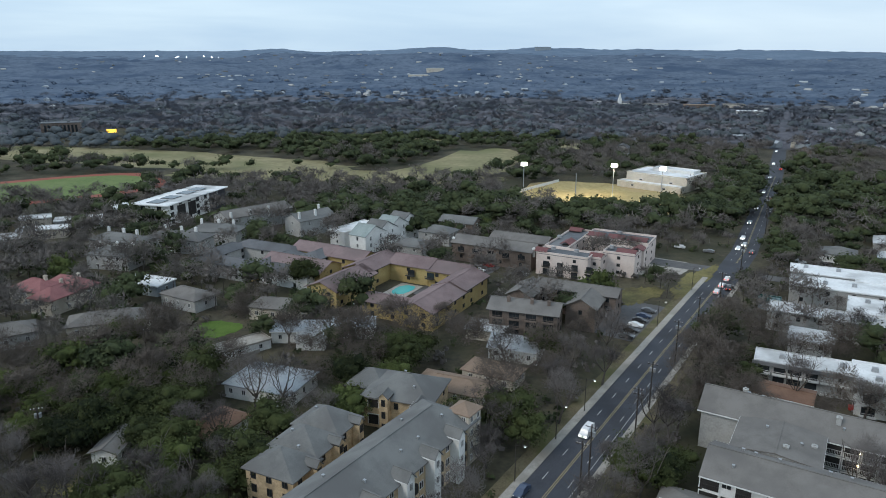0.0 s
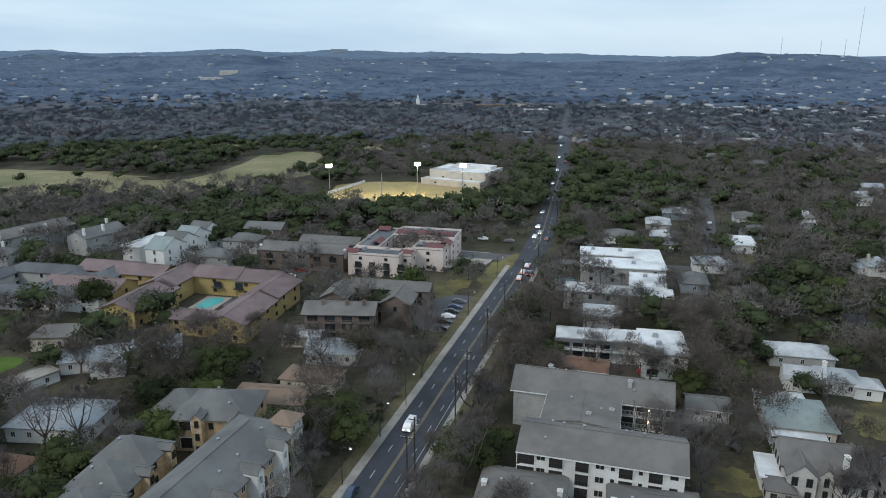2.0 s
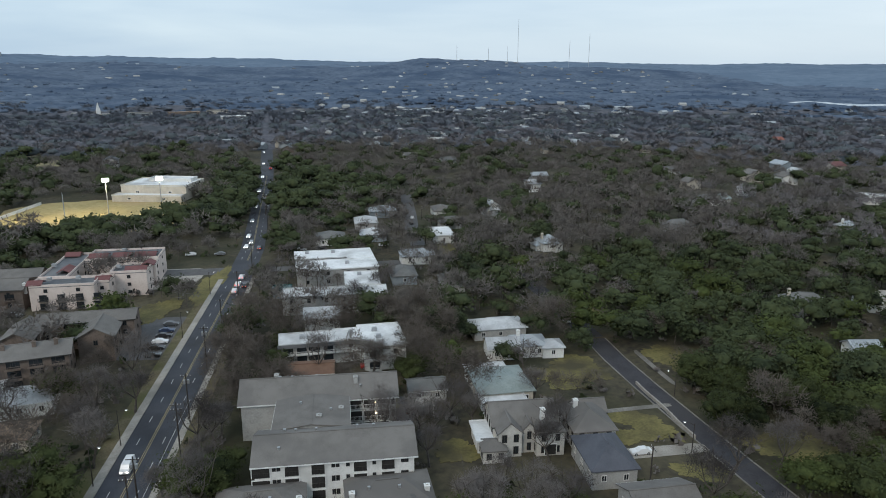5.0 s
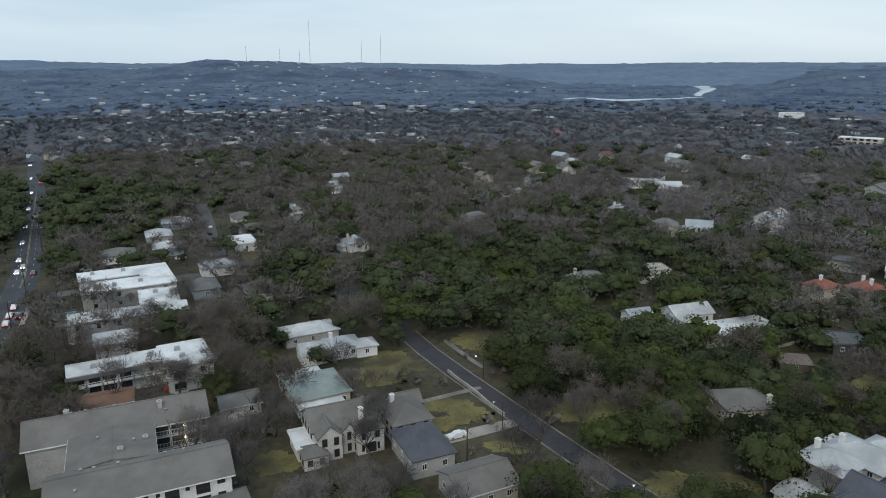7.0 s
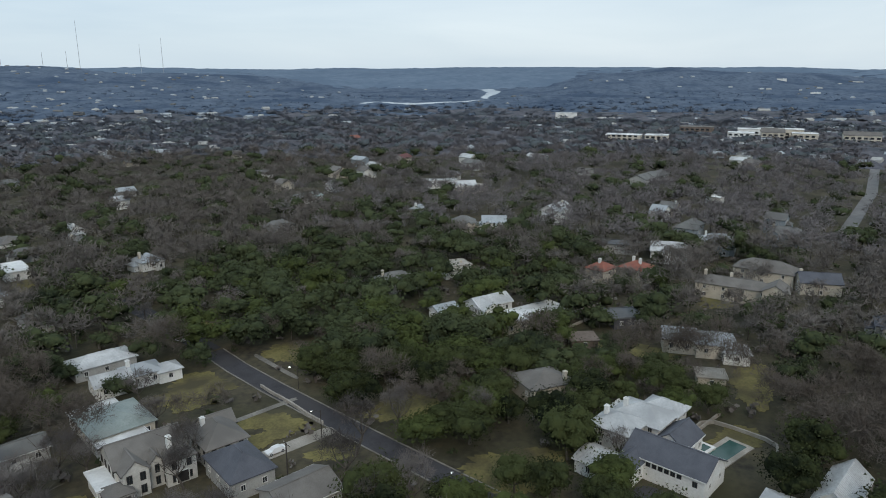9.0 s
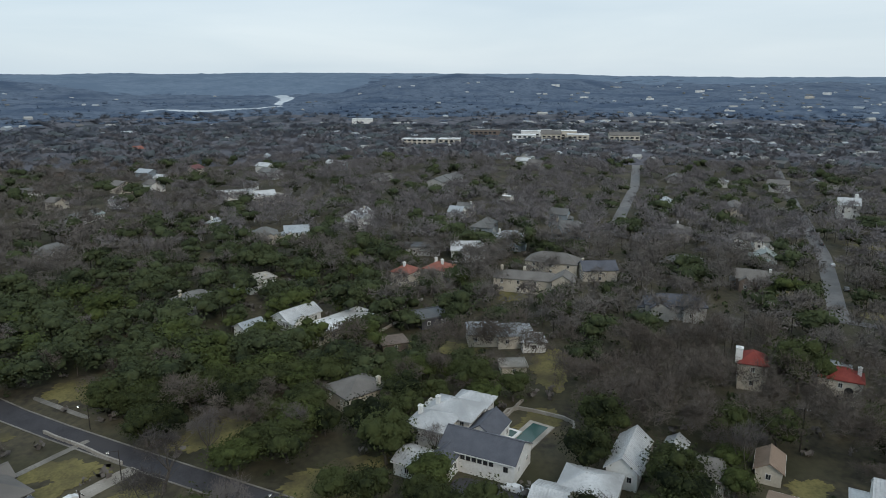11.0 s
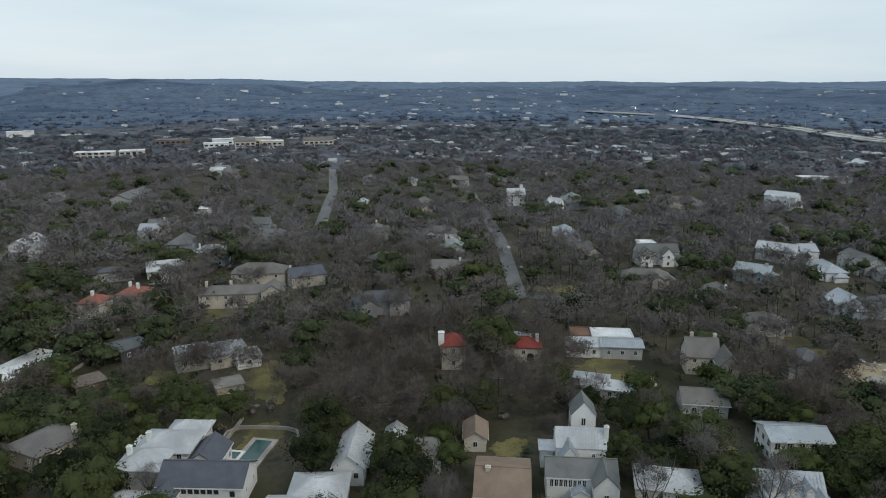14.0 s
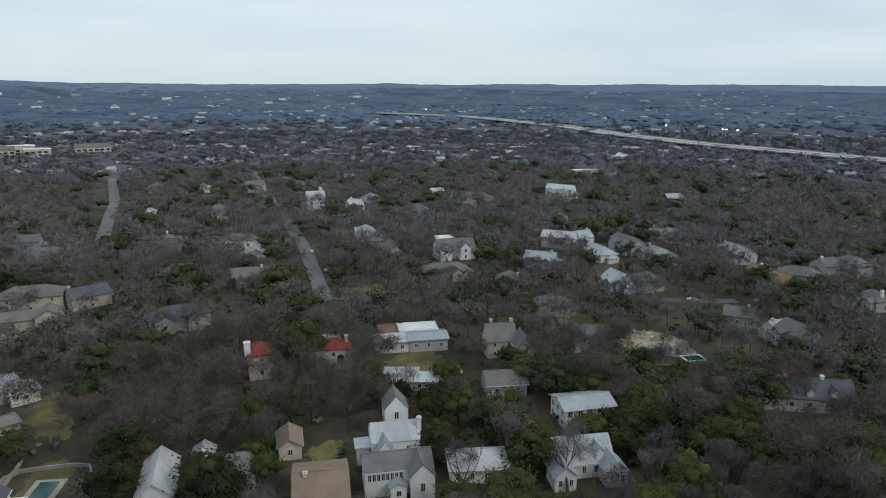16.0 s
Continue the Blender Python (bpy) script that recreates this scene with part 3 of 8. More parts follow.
strip("fairway", [(-76.3, 458.7), (-53.1, 468.6), (-30.2, 484.2), (-8.9, 512.4), (9.6, 552.4), (27.1, 604.7)], 26, 0.1, FAIRWAY, 0.1, label="narrow straw-coloured fairway winding between woods", category="fairway", clear=10)
patch("fairway", 110, 640, 10, 70, 44, FAIRWAY, "dormant straw-coloured golf fairway", "fairway", seed=53, square=2.4)
patch("fairway", -110, 690, -4, 220, 40, FAIRWAY, "dormant straw-coloured golf fairway", "fairway", seed=54, square=2.2)
patch("fairway", 285, 830, -4, 60, 80, FAIRWAY, "dormant straw-coloured golf fairway", "fairway", seed=55, square=2.2)
patch("sports_field", -250, 420, 35, 150, 92, TRACK_RED, "red running track round a school field", "field", seed=56, square=3.2, rough=0.01, z=0.11, clear=1.2)
patch("sports_field", -250, 420, 35, 132, 74, TURF, "green turf inside a running track", "field", seed=57, square=3.2, rough=0.01, z=0.15, clear=1.25)
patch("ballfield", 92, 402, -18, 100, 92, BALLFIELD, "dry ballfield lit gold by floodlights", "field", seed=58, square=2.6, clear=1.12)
patch("parking_lot", 60, 205, 57, 34, 17, OLD_ASPHALT, "grey asphalt parking lot beside apartments", "parking lot", seed=60, square=7, rough=0.01)
patch("parking_lot", 6, 246, 57, 46, 12, OLD_ASPHALT, "grey asphalt parking lot behind apartments", "parking lot", seed=61, square=7, rough=0.01)
patch("parking_lot", 84, 262, -33, 22, 26, CONCRETE, "pale concrete forecourt of the pink building", "parking lot", seed=62, square=6, rough=0.02, z=0.04)
patch("parking_lot", -165, 432, -30, 90, 14, OLD_ASPHALT, "grey asphalt parking lot by the school field", "parking lot", seed=63, square=6, rough=0.02)
patch("driveway", 121, 72, 150, 22, 4, CONCRETE, "pale concrete driveway", "driveway", seed=64, square=6, rough=0.03, z=0.09)
patch("driveway", 88, 121, 60, 16, 6, OLD_ASPHALT, "asphalt driveway beside the apartments", "driveway", seed=65, square=6, rough=0.02, z=0.08)
patch("driveway", 121.5, -7.5, 72, 15, 12, ASPHALT_WORN, "dark asphalt driveway court", "driveway", seed=66, square=5, rough=0.02, z=0.08)
patch("yard", 76.5, 147, -32, 16, 9, DIRT, "bare red-brown earth yard", "yard", seed=67, square=4, rough=0.05, z=0.07, clear=0.9)
patch("yard", 117.5, -192.5, 20, 25, 17, PATIO, "cleared building plot of churned sandy earth", "building site", seed=68, square=2.6, rough=0.16, z=0.07)
patch("slab", 112.6, -191.2, 62, 15.5, 13, CONCRETE, "pale concrete slab on a cleared plot", "slab", seed=73, square=5, rough=0.05, z=0.16, thick=0.12, clear=0)

# a patio, and tree-free spots that keep houses open to the camera's view
patch("patio", 144.5, -122.8, 62, 15, 13, PATIO, "sandy paved patio round a small pool", "patio", seed=69, square=5, rough=0.03, z=0.05, clear=0.9)
OPEN_PATCH += [(-70, 189, 0, 8, 7, 1), (-66, 183, 0, 6, 5, 1), (-50, 172, 0, 7, 6, 1), (147, -22, 0, 12, 11, 1), (136, -23, 0, 7, 6, 1), (139, -29, 0, 6, 6, 1), (124.5, -69, 0, 8, 6, 1), (134, -76, 0, 5, 5, 1), (38, 244, 0, 9, 7, 1), (50, 238, 0, 9, 7, 1), (62, 240, 0, 8, 8, 1), (165, -80, 0, 5, 5, 1), (160, -72, 0, 5, 5, 1), (92.6, 256.8, 0, 8, 8, 1), (85.4, 253.4, 0, 9, 9, 1), (110.7, 277.3, 0, 8, 8, 1), (94.8, 272.9, 0, 9, 9, 1), (117.0, 303.3, 0, 9, 9, 1), (107, -174, 0, 10, 10, 1), (113, -183, 0, 9, 9, 1), (131, -110, 0, 5, 5, 1), (93, -70, 0, 8, 8, 1), (122, -36, 0, 5, 5, 1), (75, -101, 0, 7, 7, 1), (94, 86, 0, 7, 7, 1), (158, -24, 0, 8, 7, 1), (-63, 119, 0, 6, 6, 1), (133, -115, 0, 5, 5, 1), (124, -64, 0, 4, 4, 1), (100, -70, 0, 7, 7, 1), (161, -97.5, 0, 5, 5, 1), (103, -190.5, 0, 6, 6, 1), (97, -181, 0, 6, 6, 1), (105, -178, 0, 6, 6, 1), (101, -173, 0, 5, 5, 1), (76.5, -198, 0, 5, 5, 1), (74, -191, 0, 5, 5, 1)]
strip("garden_wall", [(155, -13.2), (158.4, -14.8), (159.8, -17.8), (158.4, -21.4), (156.6, -25), (154.8, -28.4), (152.4, -30.4), (149.6, -30.2), (147.4, -28.8)], 0.45, 0.9, CONCRETE, 0.95, label="curved pale stone garden wall round a lawn", category="wall", clear=0.5)


# ---- buildings ----
MESHES = {}


def shared(key, make):
    if key not in MESHES:
        MESHES[key] = make()
    return MESHES[key]


def frame_grid(w, h, bars):
    """One moulded window frame: a front with two or more lights cut out, and its returns."""
    xs = [-w / 2, -w / 2 + 0.1, -0.03, 0.03, w / 2 - 0.1, w / 2] if bars else [-w / 2, -w / 2 + 0.1, w / 2 - 0.1, w / 2]
    zs = [-h / 2, -h / 2 + 0.1, h / 2 - 0.1, h / 2]
    v = [(x, y, z) for y in (-0.1, 0.02) for z in zs for x in xs]
    k, o = len(xs), len(xs) * len(zs)
    f = []
    for j in range(len(zs) - 1):
        for i in range(k - 1):
            q = (j * k + i, j * k + i + 1, (j + 1) * k + i + 1, (j + 1) * k + i)
            if j == 1 and i % 2 == 1:
                f += [(q[n], q[n] + o, q[(n + 1) % 4] + o, q[(n + 1) % 4]) for n in range(4)]
            else:
                f.append(q)
    n = len(zs) - 1
    ring = [0, k - 1, n * k + k - 1, n * k]
    f += [(ring[(i + 1) % 4], ring[(i + 1) % 4] + o, ring[i] + o, ring[i]) for i in range(4)]
    return v, f


def glazed(w, h, trim):
    v, f = frame_grid(w, h, True)
    me = mesh_of("window", v, f, trim)
    me.materials.append(GLASS_DARK)
    bm = bmesh.new()
    bm.from_mesh(me)
    q = bm.faces.new([bm.verts.new((x, -0.04, z)) for x, z in ((-w / 2 + 0.05, -h / 2 + 0.05), (w / 2 - 0.05, -h / 2 + 0.05), (w / 2 - 0.05, h / 2 - 0.05), (-w / 2 + 0.05, h / 2 - 0.05))])
    q.material_index = 1
    bm.to_mesh(me)
    bm.free()
    return me


def window(parent, x, y, z, turn, w=1.1, h=1.4, trim=None, far=False):
    """A framed window on a wall whose outside faces local -y."""
    trim = trim or TRIM
    if far:
        return child("window", shared(("farwin", w, h, trim.name), lambda: glazed(w, h, trim)), parent, (x, y, z), turn)
    ob = child("window", shared(("win", w, h, trim.name), lambda: mesh_of("window", *frame_grid(w, h, True), trim)), parent, (x, y, z), turn)
    child("pane", shared(("pane", w, h), lambda: box_mesh("pane", [(0, 0.0, 0, w - 0.18, 0.05, h - 0.18)], GLASS_DARK)), ob)
    return ob


def gable_body(L, W, h, rise):
    """A house body with gables at both ends, ridge along x."""
    a, b = L / 2, W / 2
    v = [(-a, -b, 0), (a, -b, 0), (a, b, 0), (-a, b, 0), (-a, -b, h), (a, -b, h), (a, b, h), (-a, b, h), (-a, 0, h + rise), (a, 0, h + rise)]
    f = [(0, 1, 5, 4), (2, 3, 7, 6), (1, 2, 6, 9, 5), (3, 0, 4, 8, 7), (4, 5, 9, 8), (6, 7, 8, 9), (0, 3, 2, 1)]
    return v, f


def roof_shell(L, W, h, rise, over, hip, thick=0.22):
    """A gable or hip roof with eaves and thickness, ridge along x."""
    k = rise / (W / 2)
    a, b = L / 2 + over, W / 2 + over
    z0 = h - over * k + 0.04
    top = h + rise + 0.04
    e = min(a - 0.3, b) if hip else 0.0
    up = [(-a, -b, z0), (a, -b, z0), (a, b, z0), (-a, b, z0), (-a + e, 0, top), (a - e, 0, top)]
    v = [(x, y, z + thick) for x, y, z in up] + up
    f = [(0, 1, 5, 4), (2, 3, 4, 5), (1, 2, 5), (3, 0, 4)] if hip else [(0, 1, 5, 4), (2, 3, 4, 5)]
    f += [tuple(i + 6 for i in q[::-1]) for q in f]
    rim = [(0, 1), (1, 2), (2, 3), (3, 0)] if hip else [(0, 1), (1, 5), (5, 2), (2, 3), (3, 4), (4, 0)]
    f += [(j + 0, i + 0, i + 6, j + 6) for i, j in rim]
    return v, f


def chimney(parent, x, y, top, mat, size=0.9, below=3.0):
    me = shared(("chim", mat.name, size, round(below, 1)), lambda: box_mesh("chimney", [(0, 0, -below / 2, size, size, below), (0, 0, 0.06, size + 0.2, size + 0.2, 0.14), (0, 0, 0.25, size * 0.5, size * 0.5, 0.28)], mat))
    return child("chimney", me, parent, (x, y, top))


def wing(b, u, v, L, W, h, roof="gable", rise=None, wall=None, top=None, turn=0, over=0.5, storeys=None, sides="fblr", every=3.6, win=(1.1, 1.4), trim=None, chim=(), chim_mat=None, parapet=0.5, gap=0.0, seams=False, door=False, z=0.0, vents=0):
    """One wing of a building: its walls, roof, windows and chimneys, as parts of b."""
    wall, top = wall or WALL_WHITE, top or SHINGLE_GREY
    if roof == "pyramid":
        rise = rise or W * 0.3
        L = max(L, W + 0.1)
    if rise is None:
        rise = W / 2 * 0.42
    at = (u, v, z)
    flat = roof == "flat"
    if roof == "gable":
        body = mesh_of("wall", *gable_body(L, W, h, rise), wall)
    else:
        body = box_mesh("wall", [(0, 0, h / 2, L, W, h)], wall)
    wb = child("wall", body, b, at, turn)
    if flat:
        rb = [(0, 0, h + 0.1, L + 2 * over, W + 2 * over, 0.2)]
        child("roof", box_mesh("roof", rb, top), b, at, turn)
        if parapet > 0:
            a, c, p = L / 2 + over, W / 2 + over, parapet
            child("parapet", box_mesh("parapet", [(0, -c + 0.12, h + p / 2 + 0.2, 2 * a, 0.25, p), (0, c - 0.12, h + p / 2 + 0.2, 2 * a, 0.25, p), (-a + 0.12, 0, h + p / 2 + 0.2, 0.25, 2 * c - 0.5, p), (a - 0.12, 0, h + p / 2 + 0.2, 0.25, 2 * c - 0.5, p)], wall if parapet > 0.3 else top), b, at, turn)
    else:
        ro = child("roof", mesh_of("roof", *roof_shell(L, W, h, rise, over, roof in ("hip", "pyramid")), top), b, at, turn)
        k = rise / (W / 2)
        if seams:
            n = int(L / 0.62)
            v_, f_ = [], []
            for i in range(n):
                x = -L / 2 + (i + 0.5) * L / n
                for s in (-1, 1):
                    o = len(v_)
                    for y, zz in ((0, h + rise), (s * (W / 2 + over), h - over * k)):
                        for dx in (-0.03, 0.03):
                            for dz in (0.2, 0.33):
                                v_.append((x + dx, y, zz + dz + 0.04))
                    f_ += [(o + 1, o + 3, o + 7, o + 5), (o, o + 1, o + 5, o + 4), (o + 3, o + 2, o + 6, o + 7), (o + 4, o + 5, o + 7, o + 6)]
            if roof == "gable":
                child("standing_seams", mesh_of("standing_seams", v_, f_, top), ro)
        else:
            e = min(L / 2 + over - 0.3, W / 2 + over) if roof in ("hip", "pyramid") else 0.0
            if L / 2 + over - e > 0.8:
                child("ridge_cap", box_mesh("ridge_cap", [(0, 0, h + rise + 0.28, L + 2 * over - 2 * e, 0.34, 0.1)], top), ro)
        rnd = random.Random(int(u * 7 + v * 13 + L * 31))
        for _ in range(vents):
            x, y = rnd.uniform(-L * 0.4, L * 0.4), rnd.choice((-1, 1)) * rnd.uniform(0.15, 0.3) * W
            child("roof_vent", shared(("vent",), lambda: box_mesh("roof_vent", [(0, 0, 0.2, 0.35, 0.35, 0.55), (0, 0, 0.5, 0.5, 0.5, 0.1)], GALV)), ro, (x, y, h + rise - abs(y) * k + 0.2))
        if roof == "gable" and over > 0.2 and math.hypot(b.matrix_basis.translation.x, b.matrix_basis.translation.y) < 260:
            for s in (-1, 1):
                if math.hypot(b.matrix_basis.translation.x, b.matrix_basis.translation.y) < 190 or s < 0:
                    child("fascia", box_mesh("fascia", [(0, s * (W / 2 + over + 0.02), h - over * k + 0.12, L + 2 * over, 0.05, 0.26)], trim or TRIM), ro)
    storeys = storeys if storeys is not None else max(1, round((h - 0.3) / 3.0))
    sh = h / storeys
    bx, by, br = b.matrix_basis.translation.x, b.matrix_basis.translation.y, b.matrix_basis.to_euler().z
    cx, cy = bx + u * math.cos(br) - v * math.sin(br), by + u * math.sin(br) + v * math.cos(br)
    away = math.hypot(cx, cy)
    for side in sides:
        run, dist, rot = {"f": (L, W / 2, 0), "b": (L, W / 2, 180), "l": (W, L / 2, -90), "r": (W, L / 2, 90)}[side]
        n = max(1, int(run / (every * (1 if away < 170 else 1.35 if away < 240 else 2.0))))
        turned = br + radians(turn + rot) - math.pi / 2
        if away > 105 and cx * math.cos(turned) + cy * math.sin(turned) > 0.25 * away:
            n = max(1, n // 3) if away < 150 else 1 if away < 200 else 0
        for st in range(storeys):
            for i in range(n):
                q = (i + 0.5 - n / 2) * run / n
                a = radians(rot)
                x, y = q * math.cos(a) + dist * math.sin(a), q * math.sin(a) - dist * math.cos(a)
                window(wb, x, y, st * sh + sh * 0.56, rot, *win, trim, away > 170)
        if door and side == "f":
            dr = child("door", shared(("door",), lambda: box_mesh("door", [(0, -0.04, 1.03, 0.95, 0.12, 2.06), (-0.55, -0.05, 1.05, 0.12, 0.16, 2.2), (0.55, -0.05, 1.05, 0.12, 0.16, 2.2), (0, -0.05, 2.16, 1.3, 0.16, 0.12)], TRIM_DARK)), wb, (run / n * 0.5 if n % 2 else 0, -dist, 0))
            child("door_handle", shared(("handle",), lambda: box_mesh("door_handle", [(0.36, -0.13, 1.0, 0.05, 0.06, 0.16)], GALV)), dr)
    for c in chim:
        yk = abs(c[1]) * rise / (W / 2) if not flat else 0
        tz = h + (0 if flat else rise) + (c[2] if len(c) > 2 else 1.0)
        ca, sa = math.cos(radians(turn)), math.sin(radians(turn))
        chimney(b, u + c[0] * ca - c[1] * sa, v + c[0] * sa + c[1] * ca, tz, chim_mat or wall, 0.9, 2.2 + yk)
    CLEAR_BOX.append((cx, cy, br + radians(turn), L / 2 + 0.6, W / 2 + 0.6, h))
    return wb


def house(x, y, rot, L, W, h, roof="gable", wall=None, top=None, label="", name="house", category="house", **kw):
    b = root(name, x, y, rot, label, category)
    wing(b, 0, 0, L, W, h, roof, wall=wall, top=top, **kw)
    return b


def lattice(w, n=9):
    """A railing in one piece: top and bottom rails with upright bars between them."""
    step = (w - 0.05) / n
    xs = [q for i in range(n + 1) for q in (-w / 2 + i * step, -w / 2 + i * step + 0.05)]
    zs = [0.12, 0.18, 1.02, 1.1]
    k = len(xs)
    v = [(x, y, z) for y in (-0.02, 0.03) for z in zs for x in xs]
    o = k * 4
    f = []
    for j in range(3):
        for i in range(k - 1):
            if j == 1 and i % 2:
                continue
            q = (j * k + i, j * k + i + 1, (j + 1) * k + i + 1, (j + 1) * k + i)
            f += [q, tuple(p + o for p in q[::-1])]
    for j in (0, 3):
        f += [(j * k + i, j * k + i + o, j * k + i + 1 + o, j * k + i + 1) for i in range(k - 1)]
    return v, f


def balcony(b, x, y, z, turn, w=2.6, d=1.3, mat=None):
    mat = mat or TRIM_DARK
    ob = child("balcony", shared(("balc", w, d, mat.name), lambda: box_mesh("balcony", [(0, -d / 2, 0.06, w, d, 0.14)], mat)), b, (x, y, z), turn)
    child("railing", shared(("rail", w, d, mat.name), lambda: mesh_of("railing", *lattice(w), mat)), ob, (0, -d + 0.04, 0))
    child("glass_door", shared(("bdoor", w), lambda: box_mesh("glass_door", [(0, -0.03, 1.1, w - 0.6, 0.08, 2.1)], GLASS_DARK)), ob)
    return ob


def recess(b, x, y, z, turn, w, h, arch=False, mat=None, trim=None):
    """A flat near-black panel that paints a porch's shade on a facade, with a surround."""
    t = trim or TRIM
    bx = [(0, -0.02, 0, w, 0.06, h)]
    ob = child("porch_opening", shared(("rec", w, h, arch), lambda: box_mesh("porch_opening", bx, SHADE_DARK) if not arch else mesh_of("porch_opening", *arch_panel(w, h), SHADE_DARK)), b, (x, y, z), turn)
    if not arch:
        child("surround", shared(("sur", w, h, t.name), lambda: box_mesh("surround", [(0, -0.08, h / 2 + 0.08, w + 0.3, 0.2, 0.16), (-w / 2 - 0.08, -0.08, 0, 0.16, 0.2, h), (w / 2 + 0.08, -0.08, 0, 0.16, 0.2, h)], t)), ob)
    return ob


def arch_panel(w, h, n=9):
    pts = [(-w / 2, -h / 2), (w / 2, -h / 2)] + [(math.cos(math.pi * i / n) * w / 2, h / 2 - w / 2 + math.sin(math.pi * i / n) * w / 2) for i in range(n + 1)]
    k = len(pts)
    v = [(x, -0.05, z) for x, z in pts] + [(x, 0.05, z) for x, z in pts]
    f = [tuple(range(k))] + [(j, i, i + k, j + k) for i, j in ((q, (q + 1) % k) for q in range(k))]
    return v, f


def roof_unit(x, y, z, rot=0):
    ob = new("air_conditioner", shared(("ac",), lambda: box_mesh("air_conditioner", [(0, 0, 0.5, 1.4, 1.1, 0.9), (0, 0, 0.98, 0.8, 0.8, 0.1), (0, 0, 0.03, 1.6, 1.3, 0.1)], GALV)))
    ob.matrix_basis = pose(x, y, z, 0, 0, rot)
    return tagged(ob, "grey metal air conditioning unit on a flat roof", "air conditioner", "rooftop units")


# near west: limestone apartment blocks with grey shingle roofs
b = root("apartment_building", -13.3, 108.4, 57, "long three-storey limestone apartment block with grey shingle roof", "building")
wing(b, -4, 0, 62, 13.2, 9.2, "hip", 3.6, WALL_STONE, SHINGLE_GREY, over=0.7, every=4.4, win=(1.3, 1.6), sides="fblr", vents=9)
wing(b, 25.6, -4.6, 4.6, 4.6, 11.2, "pyramid", 1.4, WALL_CREAM, SHINGLE_BROWN, every=2.2, over=0.4, win=(0.9, 1.4))
for i in range(6):
    wing(b, -24 + i * 8.4, -6.9, 3.4, 2.2, 9.9, "gable", 1.3, WALL_WHITE, SHINGLE_GREY, turn=90, over=0.3, every=3, sides="l", win=(0.9, 1.6), storeys=3)
    recess(b, -20.2 + i * 8.4, -6.62, 1.7, 0, 2.3, 3.0, True)
    recess(b, -20.2 + i * 8.4, -6.62, 4.9, 0, 2.3, 2.5, True)
b = root("apartment_building", -26.4, 119.6, 64, "stepped tan limestone townhouse row with grey hip roofs", "building")
for i in range(3):
    wing(b, -7.6 + i * 7.6, -0.5 + i * 0.35, 7.9, 10.6, 8.2 + 0.45 * i, "hip", 2.9, WALL_STONE, SHINGLE_GREY, over=0.6, every=2.9, win=(1.2, 1.6), sides="fb" + ("l" if i == 0 else "") + ("r" if i == 2 else ""), trim=TRIM_DARK, vents=1)
    wing(b, -6 + i * 7.6, -6.2 + i * 0.35, 2.6, 1.6, 8.6 + 0.45 * i, "gable", 0.9, WALL_STONE, SHINGLE_GREY, turn=90, over=0.25, every=3, sides="l", win=(1.2, 1.6), trim=TRIM_DARK)
    recess(b, -9.3 + i * 7.6, -5.86 + i * 0.35, 1.4, 0, 2.4, 2.6)
b = root("apartment_building", -8.2, 144.1, -18, "two-storey limestone apartment wing with grey hip roof and dark porches", "building")
wing(b, 0, 0, 15.5, 13, 7.6, "hip", 3.2, WALL_STONE, SHINGLE_GREY, over=0.7, every=4.6, win=(1.0, 1.5), trim=TRIM_DARK, vents=2)
wing(b, -2.2, -7.2, 2.6, 2.0, 8.6, "gable", 1.0, WALL_STONE, SHINGLE_GREY, turn=90, over=0.3, sides="l", every=3, win=(0.9, 1.6), trim=TRIM_DARK)
wing(b, 5.6, -7.4, 3.0, 2.4, 7.9, "gable", 1.1, WALL_WHITE, SHINGLE_GREY, turn=90, over=0.3, sides="l", every=3, win=(0.9, 1.4))
recess(b, -5.4, -6.56, 5.9, 0, 2.4, 2.0)
recess(b, -5.4, -6.56, 2.0, 0, 2.4, 2.4)
wing(b, -9.5, 3, 9, 9, 6.8, "hip", 2.6, WALL_STONE, SHINGLE_GREY, over=0.6, every=4)
house(2.6, 154.8, -23, 17.5, 9, 3.2, "hip", WALL_CREAM, SHINGLE_BROWN, "low cream house under a pale brown shingle roof", rise=1.6)
house(13, 163, -28, 14, 8, 3.2, "hip", WALL_CREAM, SHINGLE_BROWN, "low cream house under a pale brown shingle roof", rise=1.4)
house(-67.4, 127.9, 86, 9.4, 5.2, 3.4, "gable", WALL_WHITE, SHINGLE_TAUPE, "small white cottage with pale taupe roof", rise=0.9, chim=())
house(-49.2, 135.4, 62, 12, 8, 3.4, "hip", WALL_WHITE, SHINGLE_TERRA, "bungalow with terracotta-brown hip roof among bare trees", rise=2.2)
house(-42.1, 156.7, -20, 18, 13, 3.6, "hip", WALL_WHITE, METAL_BLUE, "pale house with blue-grey metal roof behind bare trees", rise=2.4)
b = root("house", -36.2, 190.8, 0, "long low house with folded pale metal roof", "house")
wing(b, -3, 0, 20, 9, 3.6, "gable", 1.5, WALL_WHITE, METAL_BLUE, every=3.4, seams=True)
wing(b, -1, -6, 7, 8, 3.4, "gable", 1.4, WALL_WHITE, METAL_WHITE, turn=90, every=3, seams=True)
wing(b, 10, 3, 12, 8, 3.8, "gable", 1.3, WALL_WHITE, METAL_BLUE, every=3, seams=True)
house(-57.7, 179, 41, 19, 6, 2.6, "flat", WALL_WHITE, CONCRETE, "long low white terrace with flat pale roof", parapet=0.3, over=0.3)
house(-104, 233, -20, 17, 9, 3.6, "flat", WALL_BLUE, WHITE_FLAT, "low house with white flat roof and teal awning", parapet=0.2)

